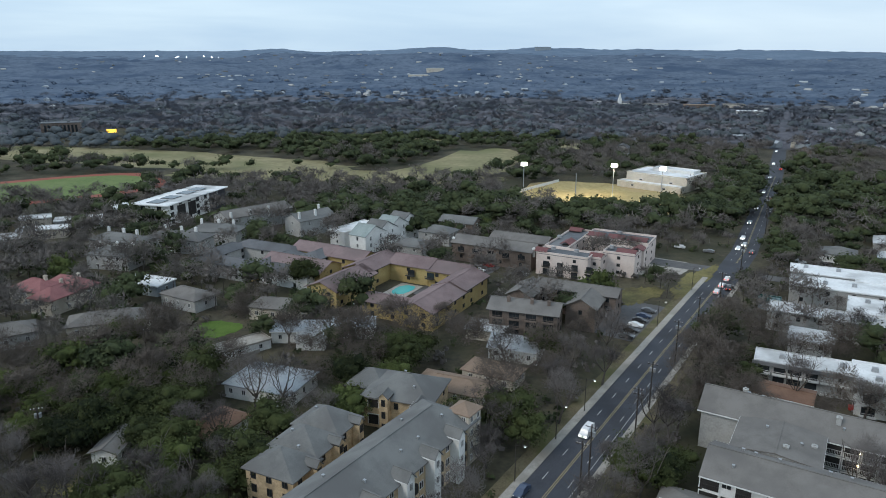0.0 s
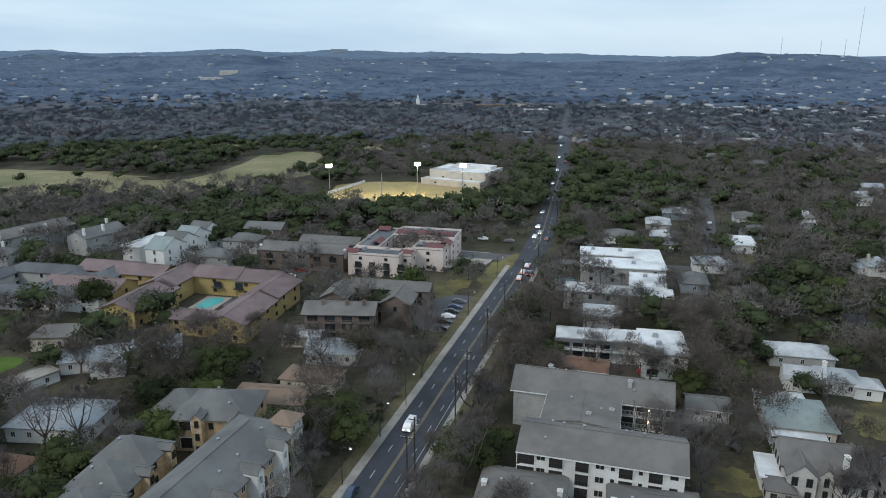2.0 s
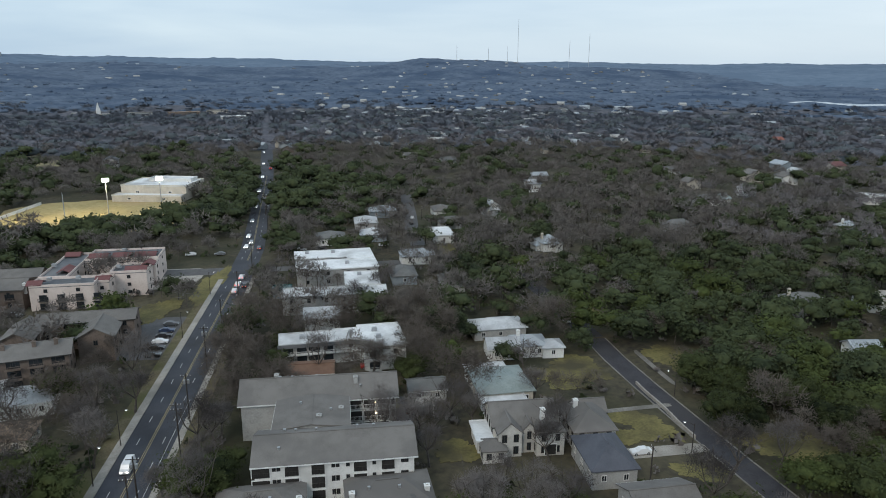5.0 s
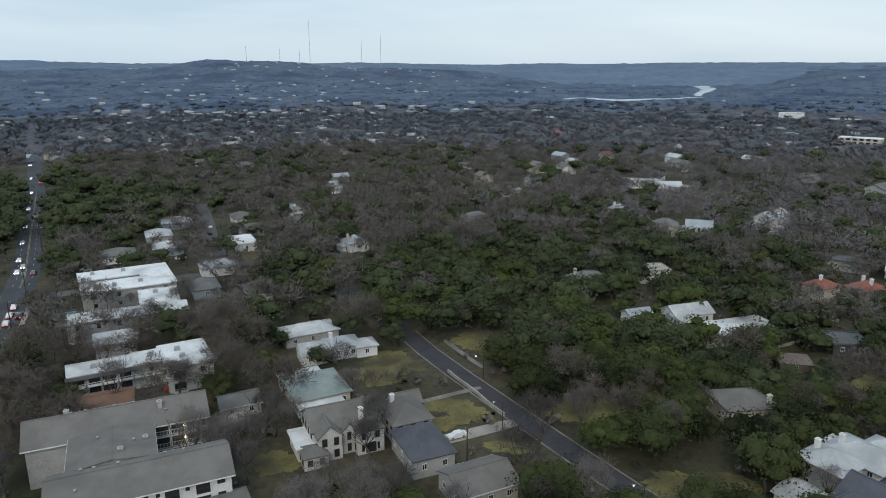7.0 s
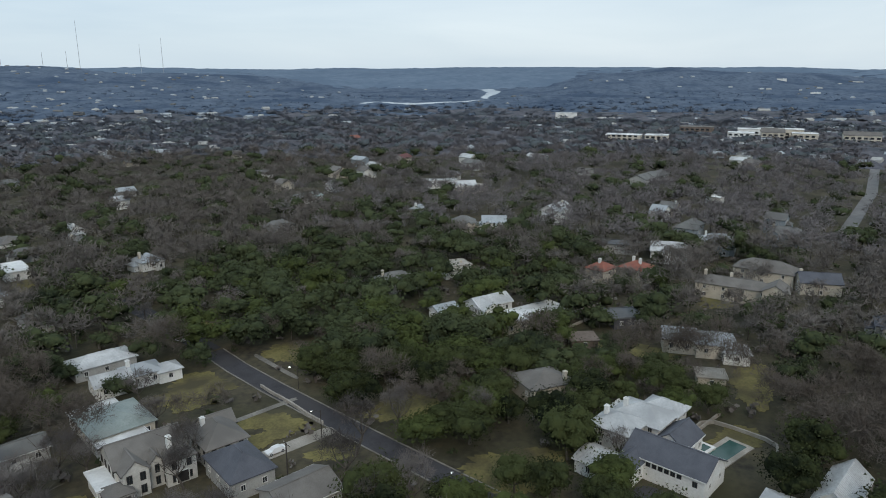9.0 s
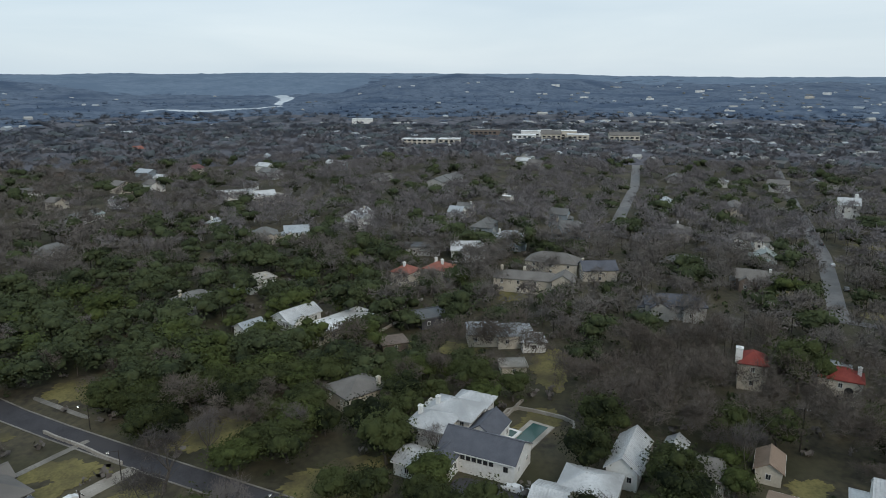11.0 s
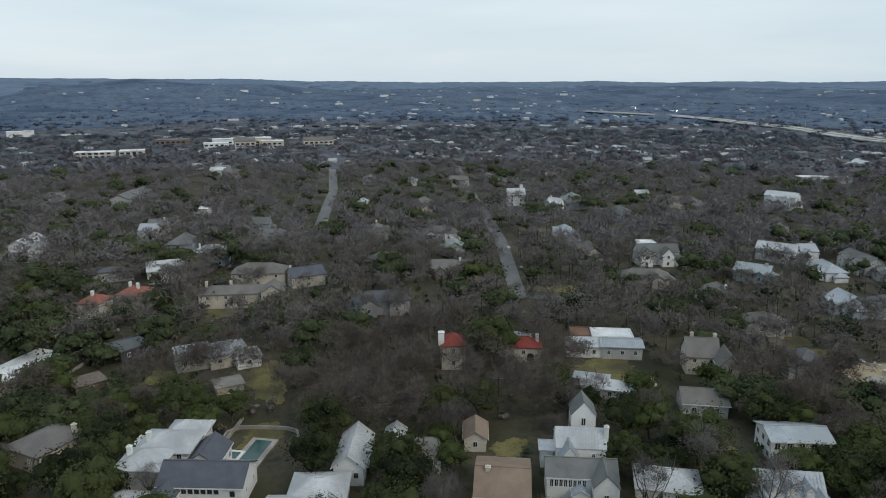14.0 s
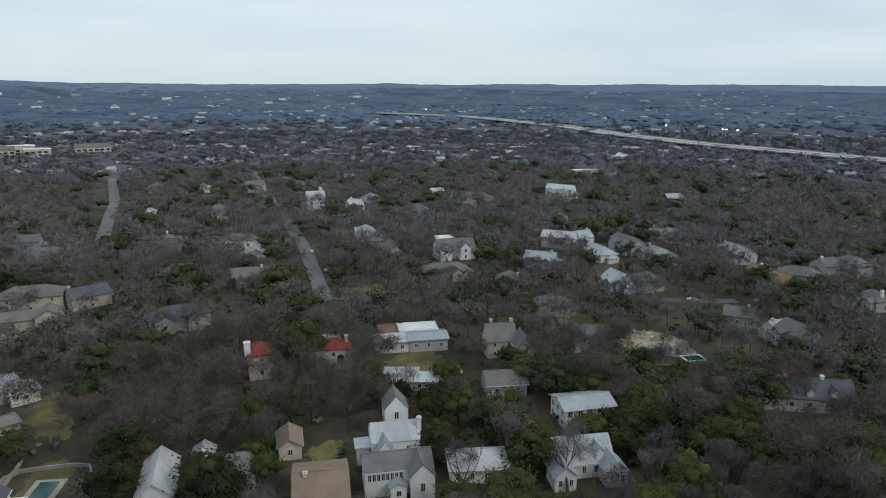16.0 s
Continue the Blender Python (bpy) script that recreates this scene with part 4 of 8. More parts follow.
# ochre motel-style apartments round a pool
b = root("apartment_building", -2.7, 195.8, 62, "two-storey ochre apartment complex with mauve shingle roofs round a pool", "building")
for u, v, L, W, h, turn, rise in ((11, 6, 24, 12, 6.0, 0, 2.3), (30, 5.5, 17, 11, 6.6, 0, 2.1), (5, 19, 15, 8, 5.2, 90, 1.3), (13, 43, 23, 12, 6.0, 0, 2.4), (33, 44, 20, 11, 6.6, 0, 2.2), (42, 15, 14, 12, 6.1, 90, 2.1), (42.4, 30.5, 16, 12, 6.5, 90, 2.1), (40, 58, 16, 11, 6.1, 90, 2.1),
                                 (22, 68, 27, 13, 6.0, 90, 2.4), (40.5, 74, 18, 11, 6.4, 90, 2.0)):
    wing(b, u, v, L, W, h, "gable", rise, WALL_YELLOW, SHINGLE_MAUVE, turn=turn, over=0.8, every=4.2, win=(1.3, 1.3), trim=TRIM_DARK)
wing(b, 14, 84, 8, 6, 3.0, "flat", wall=WALL_YELLOW, top=CONCRETE, parapet=0.2, every=3)
for i in range(3):
    balcony(b, 35.8, 13 + i * 8, 3.1, -90, 3.4, 1.4)
pl = new("swimming_pool", box_mesh("swimming_pool", [(0, 0, 0.0, 13, 9, 0.3)], CONCRETE))
pl.matrix_basis = pose(-14, 233.5, 0.1, 0, 0, 62)
tagged(pl, "turquoise swimming pool in a pale concrete deck", "swimming pool")
po = patch("pool_water", 0, 0, 0, 11, 6, POOL, "", "", 0.2, 0.05, 2.3, 0.05, 0, 5)
po.parent = pl
for key in ("kind",):
    del po[key]
CLEAR_BOX.append((-14, 232, radians(62), 15, 14, 0))

# brown timber apartments, white cottage
b = root("apartment_building", 24.8, 195.4, -18, "three-storey brown timber apartment block with balconies", "building")
wing(b, 0, 0, 20, 11, 8.2, "gable", 1.8, WALL_BROWN, SHINGLE_TAUPE, over=0.8, every=3.4, trim=TRIM_DARK, chim=((-5, -1.5), (2, -1.5), (7, -1.5)), chim_mat=WALL_BROWN)
for st in range(3):
    for i in range(4):
        balcony(b, -7.5 + i * 5, -5.5, 0.3 + st * 2.75, 0, 3.6, 1.4, WALL_BROWN)
b = root("apartment_building", 37, 208.5, -26, "brown and grey timber apartment block round a court", "building")
wing(b, 4, 7, 26, 9, 8.0, "gable", 1.5, WALL_BROWN, SHINGLE_TAUPE, over=0.6, every=3.6, trim=TRIM_DARK)
wing(b, -11, -1, 13, 8, 7.6, "gable", 2.0, WALL_BROWN, SHINGLE_TAUPE, turn=90, over=0.6, every=3.4, trim=TRIM_DARK)
wing(b, 9, -3.5, 11, 9, 7.4, "gable", 2.6, WALL_BROWN, SHINGLE_TAUPE, turn=90, over=0.6, every=3.4, trim=TRIM_DARK)
house(20.4, 178.4, -20, 13.5, 10, 3.6, "gable", WALL_WHITE, METAL_WHITE, "white cottage with bright white metal roof", rise=2.0, seams=True, every=2.8)
house(13.2, 192, -18, 11, 8, 3.2, "flat", WALL_CREAM, WHITE_FLAT, "small flat-roofed pale outbuilding", parapet=0.2)

# pink stucco building with courts and red tile caps
b = root("apartment_building", 35.3, 253.8, -29, "three-storey pale pink stucco building with red tile caps and flat roofs", "building")
for u, v, L, W, h in ((10, 4.5, 20, 9, 8.0), (21.3, 8.6, 4.6, 9, 7.4), (4.5, 24.8, 9, 31.4, 8.2), (28.2, 17, 12, 10.6, 8.3), (32.2, 25.6, 5.8, 6.4, 8.0), (22, 36, 25.8, 14, 8.6)):
    wing(b, u, v, L, W, h, "flat", wall=WALL_PINK, top=DARK_FLAT, over=0.05, parapet=0.8, every=3.9, win=(1.2, 1.2), trim=TRIM_DARK)
for u, v, L, W, z, turn in ((1.6, 2.2, 4.4, 4.2, 8.2, 0), (6.6, 17, 7, 4, 8.4, 90), (21.4, 6.6, 4.4, 4, 7.6, 0), (13.4, 33, 6.4, 5, 8.8, 0), (21.6, 33, 6.4, 5, 8.8, 0), (30, 33, 7.4, 5, 8.8, 0), (30.6, 14.2, 7, 4.4, 8.5, 0), (33, 22, 5, 4, 8.2, 90), (3, 38, 5, 4, 8.4, 0)):
    child("tile_cap", mesh_of("tile_cap", *roof_shell(L, W, 0.3, 1.0, 0.25, False), TILE_MAROON), b, (u, v, z + 0.3), turn, "faded red clay tile cap")
for st in range(2):
    for i in range(4):
        balcony(b, 4 + i * 5.6, -0.02, 0.4 + st * 2.9, 0, 3.0, 0.9)
for i, (x, y) in enumerate(((42, 255.5), (50, 251.5), (64.5, 257), (47, 273), (73, 280))):
    roof_unit(x, y, 9.1 + 0.0 * i, -34)

b = root("apartment_building", 21.5, 269.6, -28, "grey-brown two-storey apartment block with white chimneys", "building")
wing(b, 0, 0, 34, 12, 7.4, "gable", 1.9, WALL_BROWN, SHINGLE_TAUPE, over=0.7, every=3.6, trim=TRIM_DARK, chim=((-17.3, -4, -0.6), (17.3, -4, -0.6)), chim_mat=WALL_WHITE)
wing(b, 6, 12, 24, 9, 7.8, "gable", 1.6, WALL_BROWN, SHINGLE_TAUPE, over=0.6, every=4)
for i in range(5):
    balcony(b, -13 + i * 6.5, -6.02, 3.7, 0, 3.4, 1.3, WALL_BROWN)
house(-12.4, 276.6, -25, 13, 10, 5.6, "hip", WALL_GREY, SHINGLE_GREY, "grey two-storey house with hip roof", every=3)
house(-2, 299, -25, 15, 10, 5.6, "hip", WALL_GREY, SHINGLE_GREY, "grey two-storey house with hip roof", every=3)
house(8, 318, -25, 17, 10, 5.6, "gable", WALL_BROWN, SHINGLE_GREY, "grey-brown house with long gable roof", every=4)
b = root("apartment_building", -23.9, 293.2, 56, "tall white townhouses with grey-green gabled roofs", "building")
for i in range(4):
    wing(b, -13.5 + i * 9, 0.8 * i, 8.6, 13, 8.8, "gable", 3.4, WALL_WHITE, SHINGLE_GREY if i % 2 else METAL_GREEN, turn=90, over=0.4, every=3, win=(1.1, 1.8), sides="lfb")
wing(b, -8, 12, 22, 8, 8.4, "flat", wall=WALL_WHITE, top=WHITE_FLAT, parapet=0.4, every=4)
b = root("apartment_building", -91.6, 330, 47, "long grey two-storey apartment row with white chimney towers", "building")
wing(b, 0, 0, 35, 13, 7.2, "gable", 2.4, WALL_GREY, SHINGLE_TAUPE, over=0.6, every=4, chim=((-16, -6.6, 0.3), (-6, -6.6, 0.3), (4, -6.6, 0.3)), chim_mat=WALL_WHITE)
house(-62, 318, 47, 20, 12, 7.4, "gable", WALL_GREY, SHINGLE_GREY, "grey apartment block with gable roof and chimneys", name="apartment_building", category="building", rise=2.6, chim=((-9, -4, 1.2), (0, -4, 1.2), (8, 4, 1.2)), chim_mat=WALL_WHITE)
b = root("office_building", -134.5, 354.5, 76, "white modern three-storey building with overhanging flat roof", "building")
wing(b, -8, 0, 36, 18, 10.2, "flat", wall=WALL_WHITE, top=WHITE_FLAT, over=1.4, parapet=0.25, every=3.2, win=(2.5, 2.2), trim=TRIM_DARK)
wing(b, 18, 0, 15.6, 17.4, 10.0, "flat", wall=WALL_DARK, top=WHITE_FLAT, over=1.4, parapet=0.2, every=5, sides="f")
for u in (-15, -6):
    recess(b, u, -9.04, 5.4, 0, 7.0, 7.0, trim=WALL_WHITE)
for u in (-19, -8, 5, 15):
    child("solar_panel", shared(("solar",), lambda: box_mesh("solar_panel", [(0, 0, 0, 8, 7, 0.15), (0, 3.4, -0.15, 8, 0.1, 0.3)], GLASS_DARK)), b, (u, 1.0, 10.7))
b = root("apartment_building", -76, 258, -27, "grey two-storey apartment courts under dark connected roofs", "building")
for u, v, L, W, h, turn in ((-2, -8, 26, 9, 5.4, 0), (14, 3, 20, 9, 5.6, 90), (-14, 4, 18, 9, 5.5, 90), (0, 14, 30, 9, 5.8, 0), (26, -6, 22, 8, 5.3, 0), (24, 18, 20, 9, 5.7, 90)):
    wing(b, u, v, L, W, h, "hip", 1.7, WALL_GREY if u < 10 else WALL_WHITE, SLATE_GREY, turn=turn, over=0.7, every=4, trim=TRIM_DARK)
for i, (x, y, L, W) in enumerate(((-135, 283, 24, 11), (-112, 287, 26, 11), (-128, 262, 18, 10), (-100, 300, 22, 11))):
    house(x, y, -20 + 4 * i, L, W, 5.8, "hip", WALL_GREY, SHINGLE_GREY, "grey-roofed apartment row with white chimneys", name="apartment_building", category="building", every=4, chim=((-8, 2, 1.4), (0, 2, 1.4), (7, 2, 1.4)), chim_mat=WALL_WHITE)
b = root("house", -130, 219.5, -20, "large house with faded red tile roofs", "house")
for u, v, L, W, turn in ((-6, 0, 14, 10, 0), (6, -3, 13, 9, 90), (2, 6, 16, 8, 0)):
    wing(b, u, v, L, W, 5.4, "hip", 2.6, WALL_CREAM, TILE_PINK, turn=turn, over=0.6, every=3.6, chim=((3, 1),))
for i, (x, y, L, W, top) in enumerate(((-100, 196, 22, 10, SHINGLE_TAUPE), (-84, 218, 16, 9, SHINGLE_TAUPE), (-52, 208, 16, 9, SHINGLE_TAUPE), (-125, 185, 16, 10, SHINGLE_TAUPE), (-197, 329, 13, 10, WHITE_FLAT), (-175, 327, 20, 9, WHITE_FLAT), (-181, 307, 20, 8, WHITE_FLAT), (-188, 291, 11, 11, WHITE_FLAT), (-166.5, 354.0, 14, 12, WHITE_FLAT))):
    house(x, y, (20, -30, -12, 35, 30, 22, 16, 30, 60)[i], L, W, 4.2, "flat" if i > 3 else "hip", (WALL_CREAM, WALL_GREY)[i % 2], top, "low house half hidden among trees" if i < 4 else "low school building with pale flat roof", every=3.6, parapet=0.3)
b = root("gymnasium", 126, 424.3, -42.5, "big pale gymnasium with stepped flat white roofs", "building")
wing(b, 0, 4, 42, 8, 3.6, "flat", wall=WALL_CREAM, top=WHITE_FLAT, over=0.1, parapet=0.4, every=8, win=(2, 1.2))
wing(b, 1, 22.5, 40, 28.8, 8.2, "flat", wall=WALL_CREAM, top=WHITE_FLAT, over=0.1, parapet=0.5, every=9, storeys=1, win=(2, 1.2))
wing(b, 4, 30, 27, 10, 9.8, "flat", wall=WALL_WHITE, top=WHITE_FLAT, over=0.1, parapet=0.4, sides="")

# east of the avenue: grey-roofed apartments and white flat roofs
b = root("apartment_building", 61.9, 105.7, -31.5, "H-shaped three-storey apartment block with taupe shingle roofs", "building")
wing(b, 0, 0, 29.5, 12.4, 8.7, "gable", 2.5, WALL_WHITE, SHINGLE_TAUPE, over=0.7, every=4.6, win=(1.1, 1.5), sides="blr", vents=6)
wing(b, -4.8, 12.2, 13, 15.2, 8.9, "gable", 0.9, WALL_GREY, SHINGLE_TAUPE, turn=90, over=0.3, every=4, sides="fb", chim=((-3.2, -1.5, 0.3), (0.6, -6.0, -0.2)), chim_mat=WALL_GREY, vents=2)
wing(b, -3.5, 23.9, 33.5, 11, 8.8, "gable", 3.0, WALL_GREY, SHINGLE_TAUPE, over=0.7, every=4.2, win=(1.1, 1.5), sides="blr", chim=((-9.5, 1, 0.5), (8, -2, 0.4)), chim_mat=WALL_GREY, vents=5)
for u, w in ((-13.6, 3.2), (-8.0, 2.5), (-3.2, 2.4), (4.6, 2.4), (9.8, 2.4)):
    for st in range(3):
        recess(b, u, -6.23, 1.55 + st * 2.85, 0, w, 2.3, trim=WALL_WHITE)
        child("railing", shared(("frail", w), lambda: mesh_of("railing", *lattice(w), TRIM_DARK)), b, (u, -6.45, 0.35 + st * 2.85))
for st in range(3):
    for u in (-11.2, -10.4, -0.4, 0.4, 2.3, 7.2, 12.6, 13.3):
        window(b, u, -6.2, 2.1 + st * 2.85, 0, 0.7, 1.1, TRIM_DARK)
    for i in range(3):
        recess(b, 4.4 + i * 3.0, 18.37, 1.55 + st * 2.85, 0, 2.5, 2.3, trim=TRIM)
        child("railing", shared(("frail", 2.5, "w"), lambda: mesh_of("railing", *lattice(2.5), TRIM)), b, (4.4 + i * 3.0, 18.1, 0.35 + st * 2.85))
    for u in (11.5, 12.6):
        recess(b, u, 18.37, 1.8 + st * 2.85, 0, 0.75, 1.7, True)
child("terrace", box_mesh("terrace", [(0, 0, 3.1, 11, 4.5, 0.3), (0, -2.2, 3.7, 11, 0.12, 0.9), (-5.2, 0, 1.5, 0.4, 4.2, 3.0), (5.2, 0, 1.5, 0.4, 4.2, 3.0)], CONCRETE), b, (8.4, 13.0, 0))
for st in range(2):
    for u in (2.6, 8.7):
        child("porch_lamp", shared(("plamp",), lambda: box_mesh("porch_lamp", [(0, 0, 0, 0.3, 0.3, 0.3)], LAMP_WARM)), b, (u, 17.9, 5.0 + st * 2.7))
child("carport", box_mesh("carport", [(0, 0, 2.6, 6, 5, 0.2), (-2.8, -2.3, 1.3, 0.15, 0.15, 2.6), (2.8, -2.3, 1.3, 0.15, 0.15, 2.6), (-2.8, 2.3, 1.3, 0.15, 0.15, 2.6), (2.8, 2.3, 1.3, 0.15, 0.15, 2.6)], CONCRETE), b, (19.7, 26.5, 0))
for x, y in ((44.8, 103.2), (64.6, 91.8)):
    b = root("apartment_building", x, y, -29, "low grey-roofed apartment wing with hipped porch", "building")
    wing(b, 0, 0, 15, 10, 4.4, "hip", 2.0, WALL_WHITE, SHINGLE_TAUPE, over=0.6, every=3.5, chim=((6.8, -2, -0.6), (-6.8, -2, -0.6)), vents=2)
    wing(b, 3.5, -4.6, 5, 4, 4.2, "hip", 1.2, WALL_WHITE, SHINGLE_TAUPE, turn=90, over=0.4, every=3)
b = root("apartment_building", 116.1, 221.6, -26.5, "two-storey apartment court with white membrane flat roofs round a slit yard", "building")
wing(b, 15, 6.2, 30, 12.4, 6.2, "flat", wall=WALL_GREY, top=WHITE_FLAT, over=0.4, parapet=0.22, every=3.6, trim=TRIM_DARK)
wing(b, 15, 21.8, 30, 11.2, 6.2, "flat", wall=WALL_GREY, top=WHITE_FLAT, over=0.4, parapet=0.22, every=3.6, trim=TRIM_DARK)
wing(b, 25, 14.3, 10, 3.0, 6.3, "flat", wall=WALL_GREY, top=WHITE_FLAT, over=0.4, parapet=0, sides="")
b = root("apartment_building", 114.8, 193.0, -31, "two-storey apartment block with white membrane flat roof and a raised wing", "building")
wing(b, 0, 0, 34, 9.0, 6.2, "flat", wall=WALL_GREY, top=WHITE_FLAT, over=0.4, parapet=0.22, every=3.6, trim=TRIM_DARK)
wing(b, 9.5, 13.0, 11.5, 15.6, 6.4, "flat", wall=WALL_GREY, top=WHITE_FLAT, over=0.4, parapet=0.22, every=3.6, trim=TRIM_DARK)
b = root("apartment_building", 90.5, 160.6, -27, "two-storey apartment row with stepped white flat roofs and long balconies", "building")
wing(b, -3, 0.2, 16, 7.6, 6.0, "flat", wall=WALL_GREY, top=WHITE_FLAT, over=0.5, parapet=0.22, every=3.0, trim=TRIM_DARK)
wing(b, 8, 0, 8, 7.8, 6.3, "flat", wall=WALL_GREY, top=WHITE_FLAT, over=0.5, parapet=0.22, every=3.0, trim=TRIM_DARK)
wing(b, 16.5, -3.4, 11.2, 16.4, 6.6, "flat", wall=WALL_WHITE, top=WHITE_FLAT, over=0.5, parapet=0.25, every=3.6, trim=TRIM_DARK)
child("fascia_band", box_mesh("fascia_band", [(0, 0, 0, 23, 0.3, 1.0)], DARK_FLAT), b, (-0.3, -4.5, 5.8))
for st in range(2):
    for i in range(6):
        balcony(b, -9 + i * 3.6, -3.7, 0.3 + st * 2.9, 0, 3.2, 1.4, TRIM)
    balcony(b, 13.6, -11.6, 0.3 + st * 3.0, 0, 3.4, 1.2, TRIM)
for x, y, z in ((120, 226, 6.42), (128, 222, 6.42), (136, 219, 6.42), (131, 241, 6.42), (140, 236, 6.42), (107, 197, 6.42), (116, 192, 6.42), (124, 188, 6.42), (131, 203, 6.62), (86, 163, 6.22), (98, 157, 6.52), (104, 154, 6.82), (107, 147, 6.82), (102, 149, 6.82)):
    roof_unit(x, y, z, -28)
house(101.7, 179.1, -30, 10.5, 10, 5.6, "gable", WALL_WHITE, METAL_WHITE, "white two-storey house with pale metal roof", seams=True, rise=1.6)
house(81.5, 151, -32, 12, 8, 2.8, "gable", WALL_BROWN, SHINGLE_TERRA, "low shed with red-brown roof", rise=1.0)
house(107, 216, -30, 6, 5, 3.2, "flat", WALL_BLUE, POOL_GREEN, "small shop with teal painted flat roof", name="shop", category="shop", parapet=0.2)

# gardens east
b = root("house", 113.6, 112.9, 61, "long house with oxidised green metal roof and white end roofs", "house")
wing(b, 0, 0, 14, 13, 4.0, "hip", 2.0, WALL_CREAM, METAL_GREEN, over=0.6, every=3)
wing(b, -9, 1.5, 5, 10, 3.2, "flat", wall=WALL_WHITE, top=WHITE_FLAT, parapet=0.2, every=3)
wing(b, 9, 1.5, 4, 10, 3.3, "flat", wall=WALL_WHITE, top=WHITE_FLAT, parapet=0.2, every=3)
house(141.3, 142.6, -28, 16, 9, 3.4, "hip", WALL_GREY, METAL_WHITE, "low house with rounded pale metal roof", rise=1.8)
b = root("house", 135.6, 127.5, -33, "rambling low house with pale metal roofs", "house")
wing(b, -5, 0, 9, 8, 3.4, "gable", 1.8, WALL_WHITE, METAL_WHITE, seams=True, every=3)
wing(b, 3, 1, 9, 8, 3.6, "hip", 1.7, WALL_WHITE, METAL_BLUE, every=3, chim=((-3, 1),))
wing(b, 9, -1, 6, 6, 3.2, "hip", 1.3, WALL_WHITE, METAL_WHITE, every=3)
house(99, 124, -30, 9, 7, 3.0, "gable", WALL_GREY, SHINGLE_GREY, "small grey outbuilding beside a round patio", rise=1.3)
b = root("house", 103.4, 94.7, -32, "two-storey limestone house with taupe gables and white chimneys", "house")
wing(b, -1, 0, 14, 10, 5.6, "gable", 3.0, WALL_PALE, SHINGLE_TAUPE, over=0.4, every=2.2, win=(1.0, 1.6), trim=TRIM_DARK, chim=((3.5, -5.2, 0.6),), chim_mat=WALL_WHITE)
wing(b, -5, -5, 6, 5, 5.5, "gable", 2.2, WALL_PALE, SHINGLE_TAUPE, turn=90, over=0.3, every=2.2, sides="lf", win=(1.1, 1.8), trim=TRIM_DARK)
wing(b, -0.6, -5.2, 3, 3, 5.2, "gable", 1.6, WALL_PALE, SHINGLE_TAUPE, turn=90, over=0.3, every=2, sides="l", win=(0.9, 1.8), trim=TRIM_DARK)
wing(b, 3.6, -5.5, 6, 6, 5.4, "hip", 1.8, WALL_PALE, SHINGLE_TAUPE, over=0.3, every=2.4, win=(1.0, 1.6), trim=TRIM_DARK)
wing(b, -9.5, -2, 4, 8, 3.0, "flat", wall=WALL_WHITE, top=WHITE_FLAT, parapet=0.2, every=2.4)
wing(b, -8.6, -7.5, 5, 5, 2.8, "hip", 1.2, WALL_PALE, SHINGLE_TAUPE, over=0.3, every=2, trim=TRIM_DARK)
recess(b, -5, -7.55, 1.5, 0, 2.2, 2.6)
recess(b, 3.6, -8.56, 1.5, 0, 2.4, 2.4)
b = root("house", 114, 86, 58, "limestone house with taupe hip roof and a tall white chimney", "house")
wing(b, 0, 0, 12, 9, 4.8, "hip", 2.6, WALL_PALE, SHINGLE_TAUPE, over=0.5, every=2.6, trim=TRIM_DARK, chim=((2, 2, 0.6),), chim_mat=WALL_WHITE)
wing(b, 5, -2, 7, 5, 4.4, "gable", 2.0, WALL_PALE, SHINGLE_TAUPE, turn=90, over=0.4, every=2.6, trim=TRIM_DARK)
house(106, 75, 58, 13, 9, 4.4, "hip", WALL_GREY, SLATE, "slate-roofed house with hipped roof", rise=2.6)
house(102, 59, -30, 12, 10, 3.8, "gable", WALL_GREY, SHINGLE_TAUPE, "house with taupe shingle roof", rise=2.0)
for i, (x, y, L, W, top) in enumerate(((160, 272, 13, 11, SHINGLE_GREY), (191, 289, 14, 11, METAL_WHITE), (179, 265, 12, 10, METAL_WHITE), (205, 246, 17, 9, WHITE_FLAT), (225, 262, 13, 9, SHINGLE_GREY), (152, 205, 13, 9, SHINGLE_GREY), (172, 222, 14, 9, METAL_BLUE), (160, 186, 12, 8, SHINGLE_TAUPE), (213, 306, 14, 10, METAL_BLUE), (240, 288, 14, 10, SHINGLE_TAUPE))):
    house(x, y, -30 + 90 * (i % 2), L, W, 3.6, "hip" if i != 3 else "flat", (WALL_WHITE, WALL_GREY, WALL_BLUE)[i % 3], top, "small house under a pale roof among bare trees", every=3.2, rise=2.0, parapet=0.2)

b = root("house", 219, 53, -38, "white gabled house with pale metal roofs", "house")
wing(b, 2, 0, 14, 8, 3.8, "gable", 2.2, WALL_WHITE, METAL_WHITE, seams=True, every=2.8)
wing(b, -2, -3.6, 7, 6, 3.6, "gable", 2.2, WALL_WHITE, METAL_WHITE, turn=90, seams=True, every=2.6)
wing(b, -14, 4, 8, 6, 3.2, "gable", 1.6, WALL_WHITE, METAL_BLUE, seams=True, every=3)
house(213.9, 36.6, -38, 27, 10, 3.6, "flat", WALL_CREAM, WHITE_FLAT, "long low building with pale flat metal roof", parapet=0.15, every=3)
b = root("house", 267, 12, -28, "villa with red-orange tile roofs and white chimneys", "house")
wing(b, -4, 5, 8, 9, 6.6, "hip", 2.2, WALL_CREAM, TILE_ORANGE, every=2.8, chim=((0, 1, 1.2),), chim_mat=WALL_WHITE, turn=90)
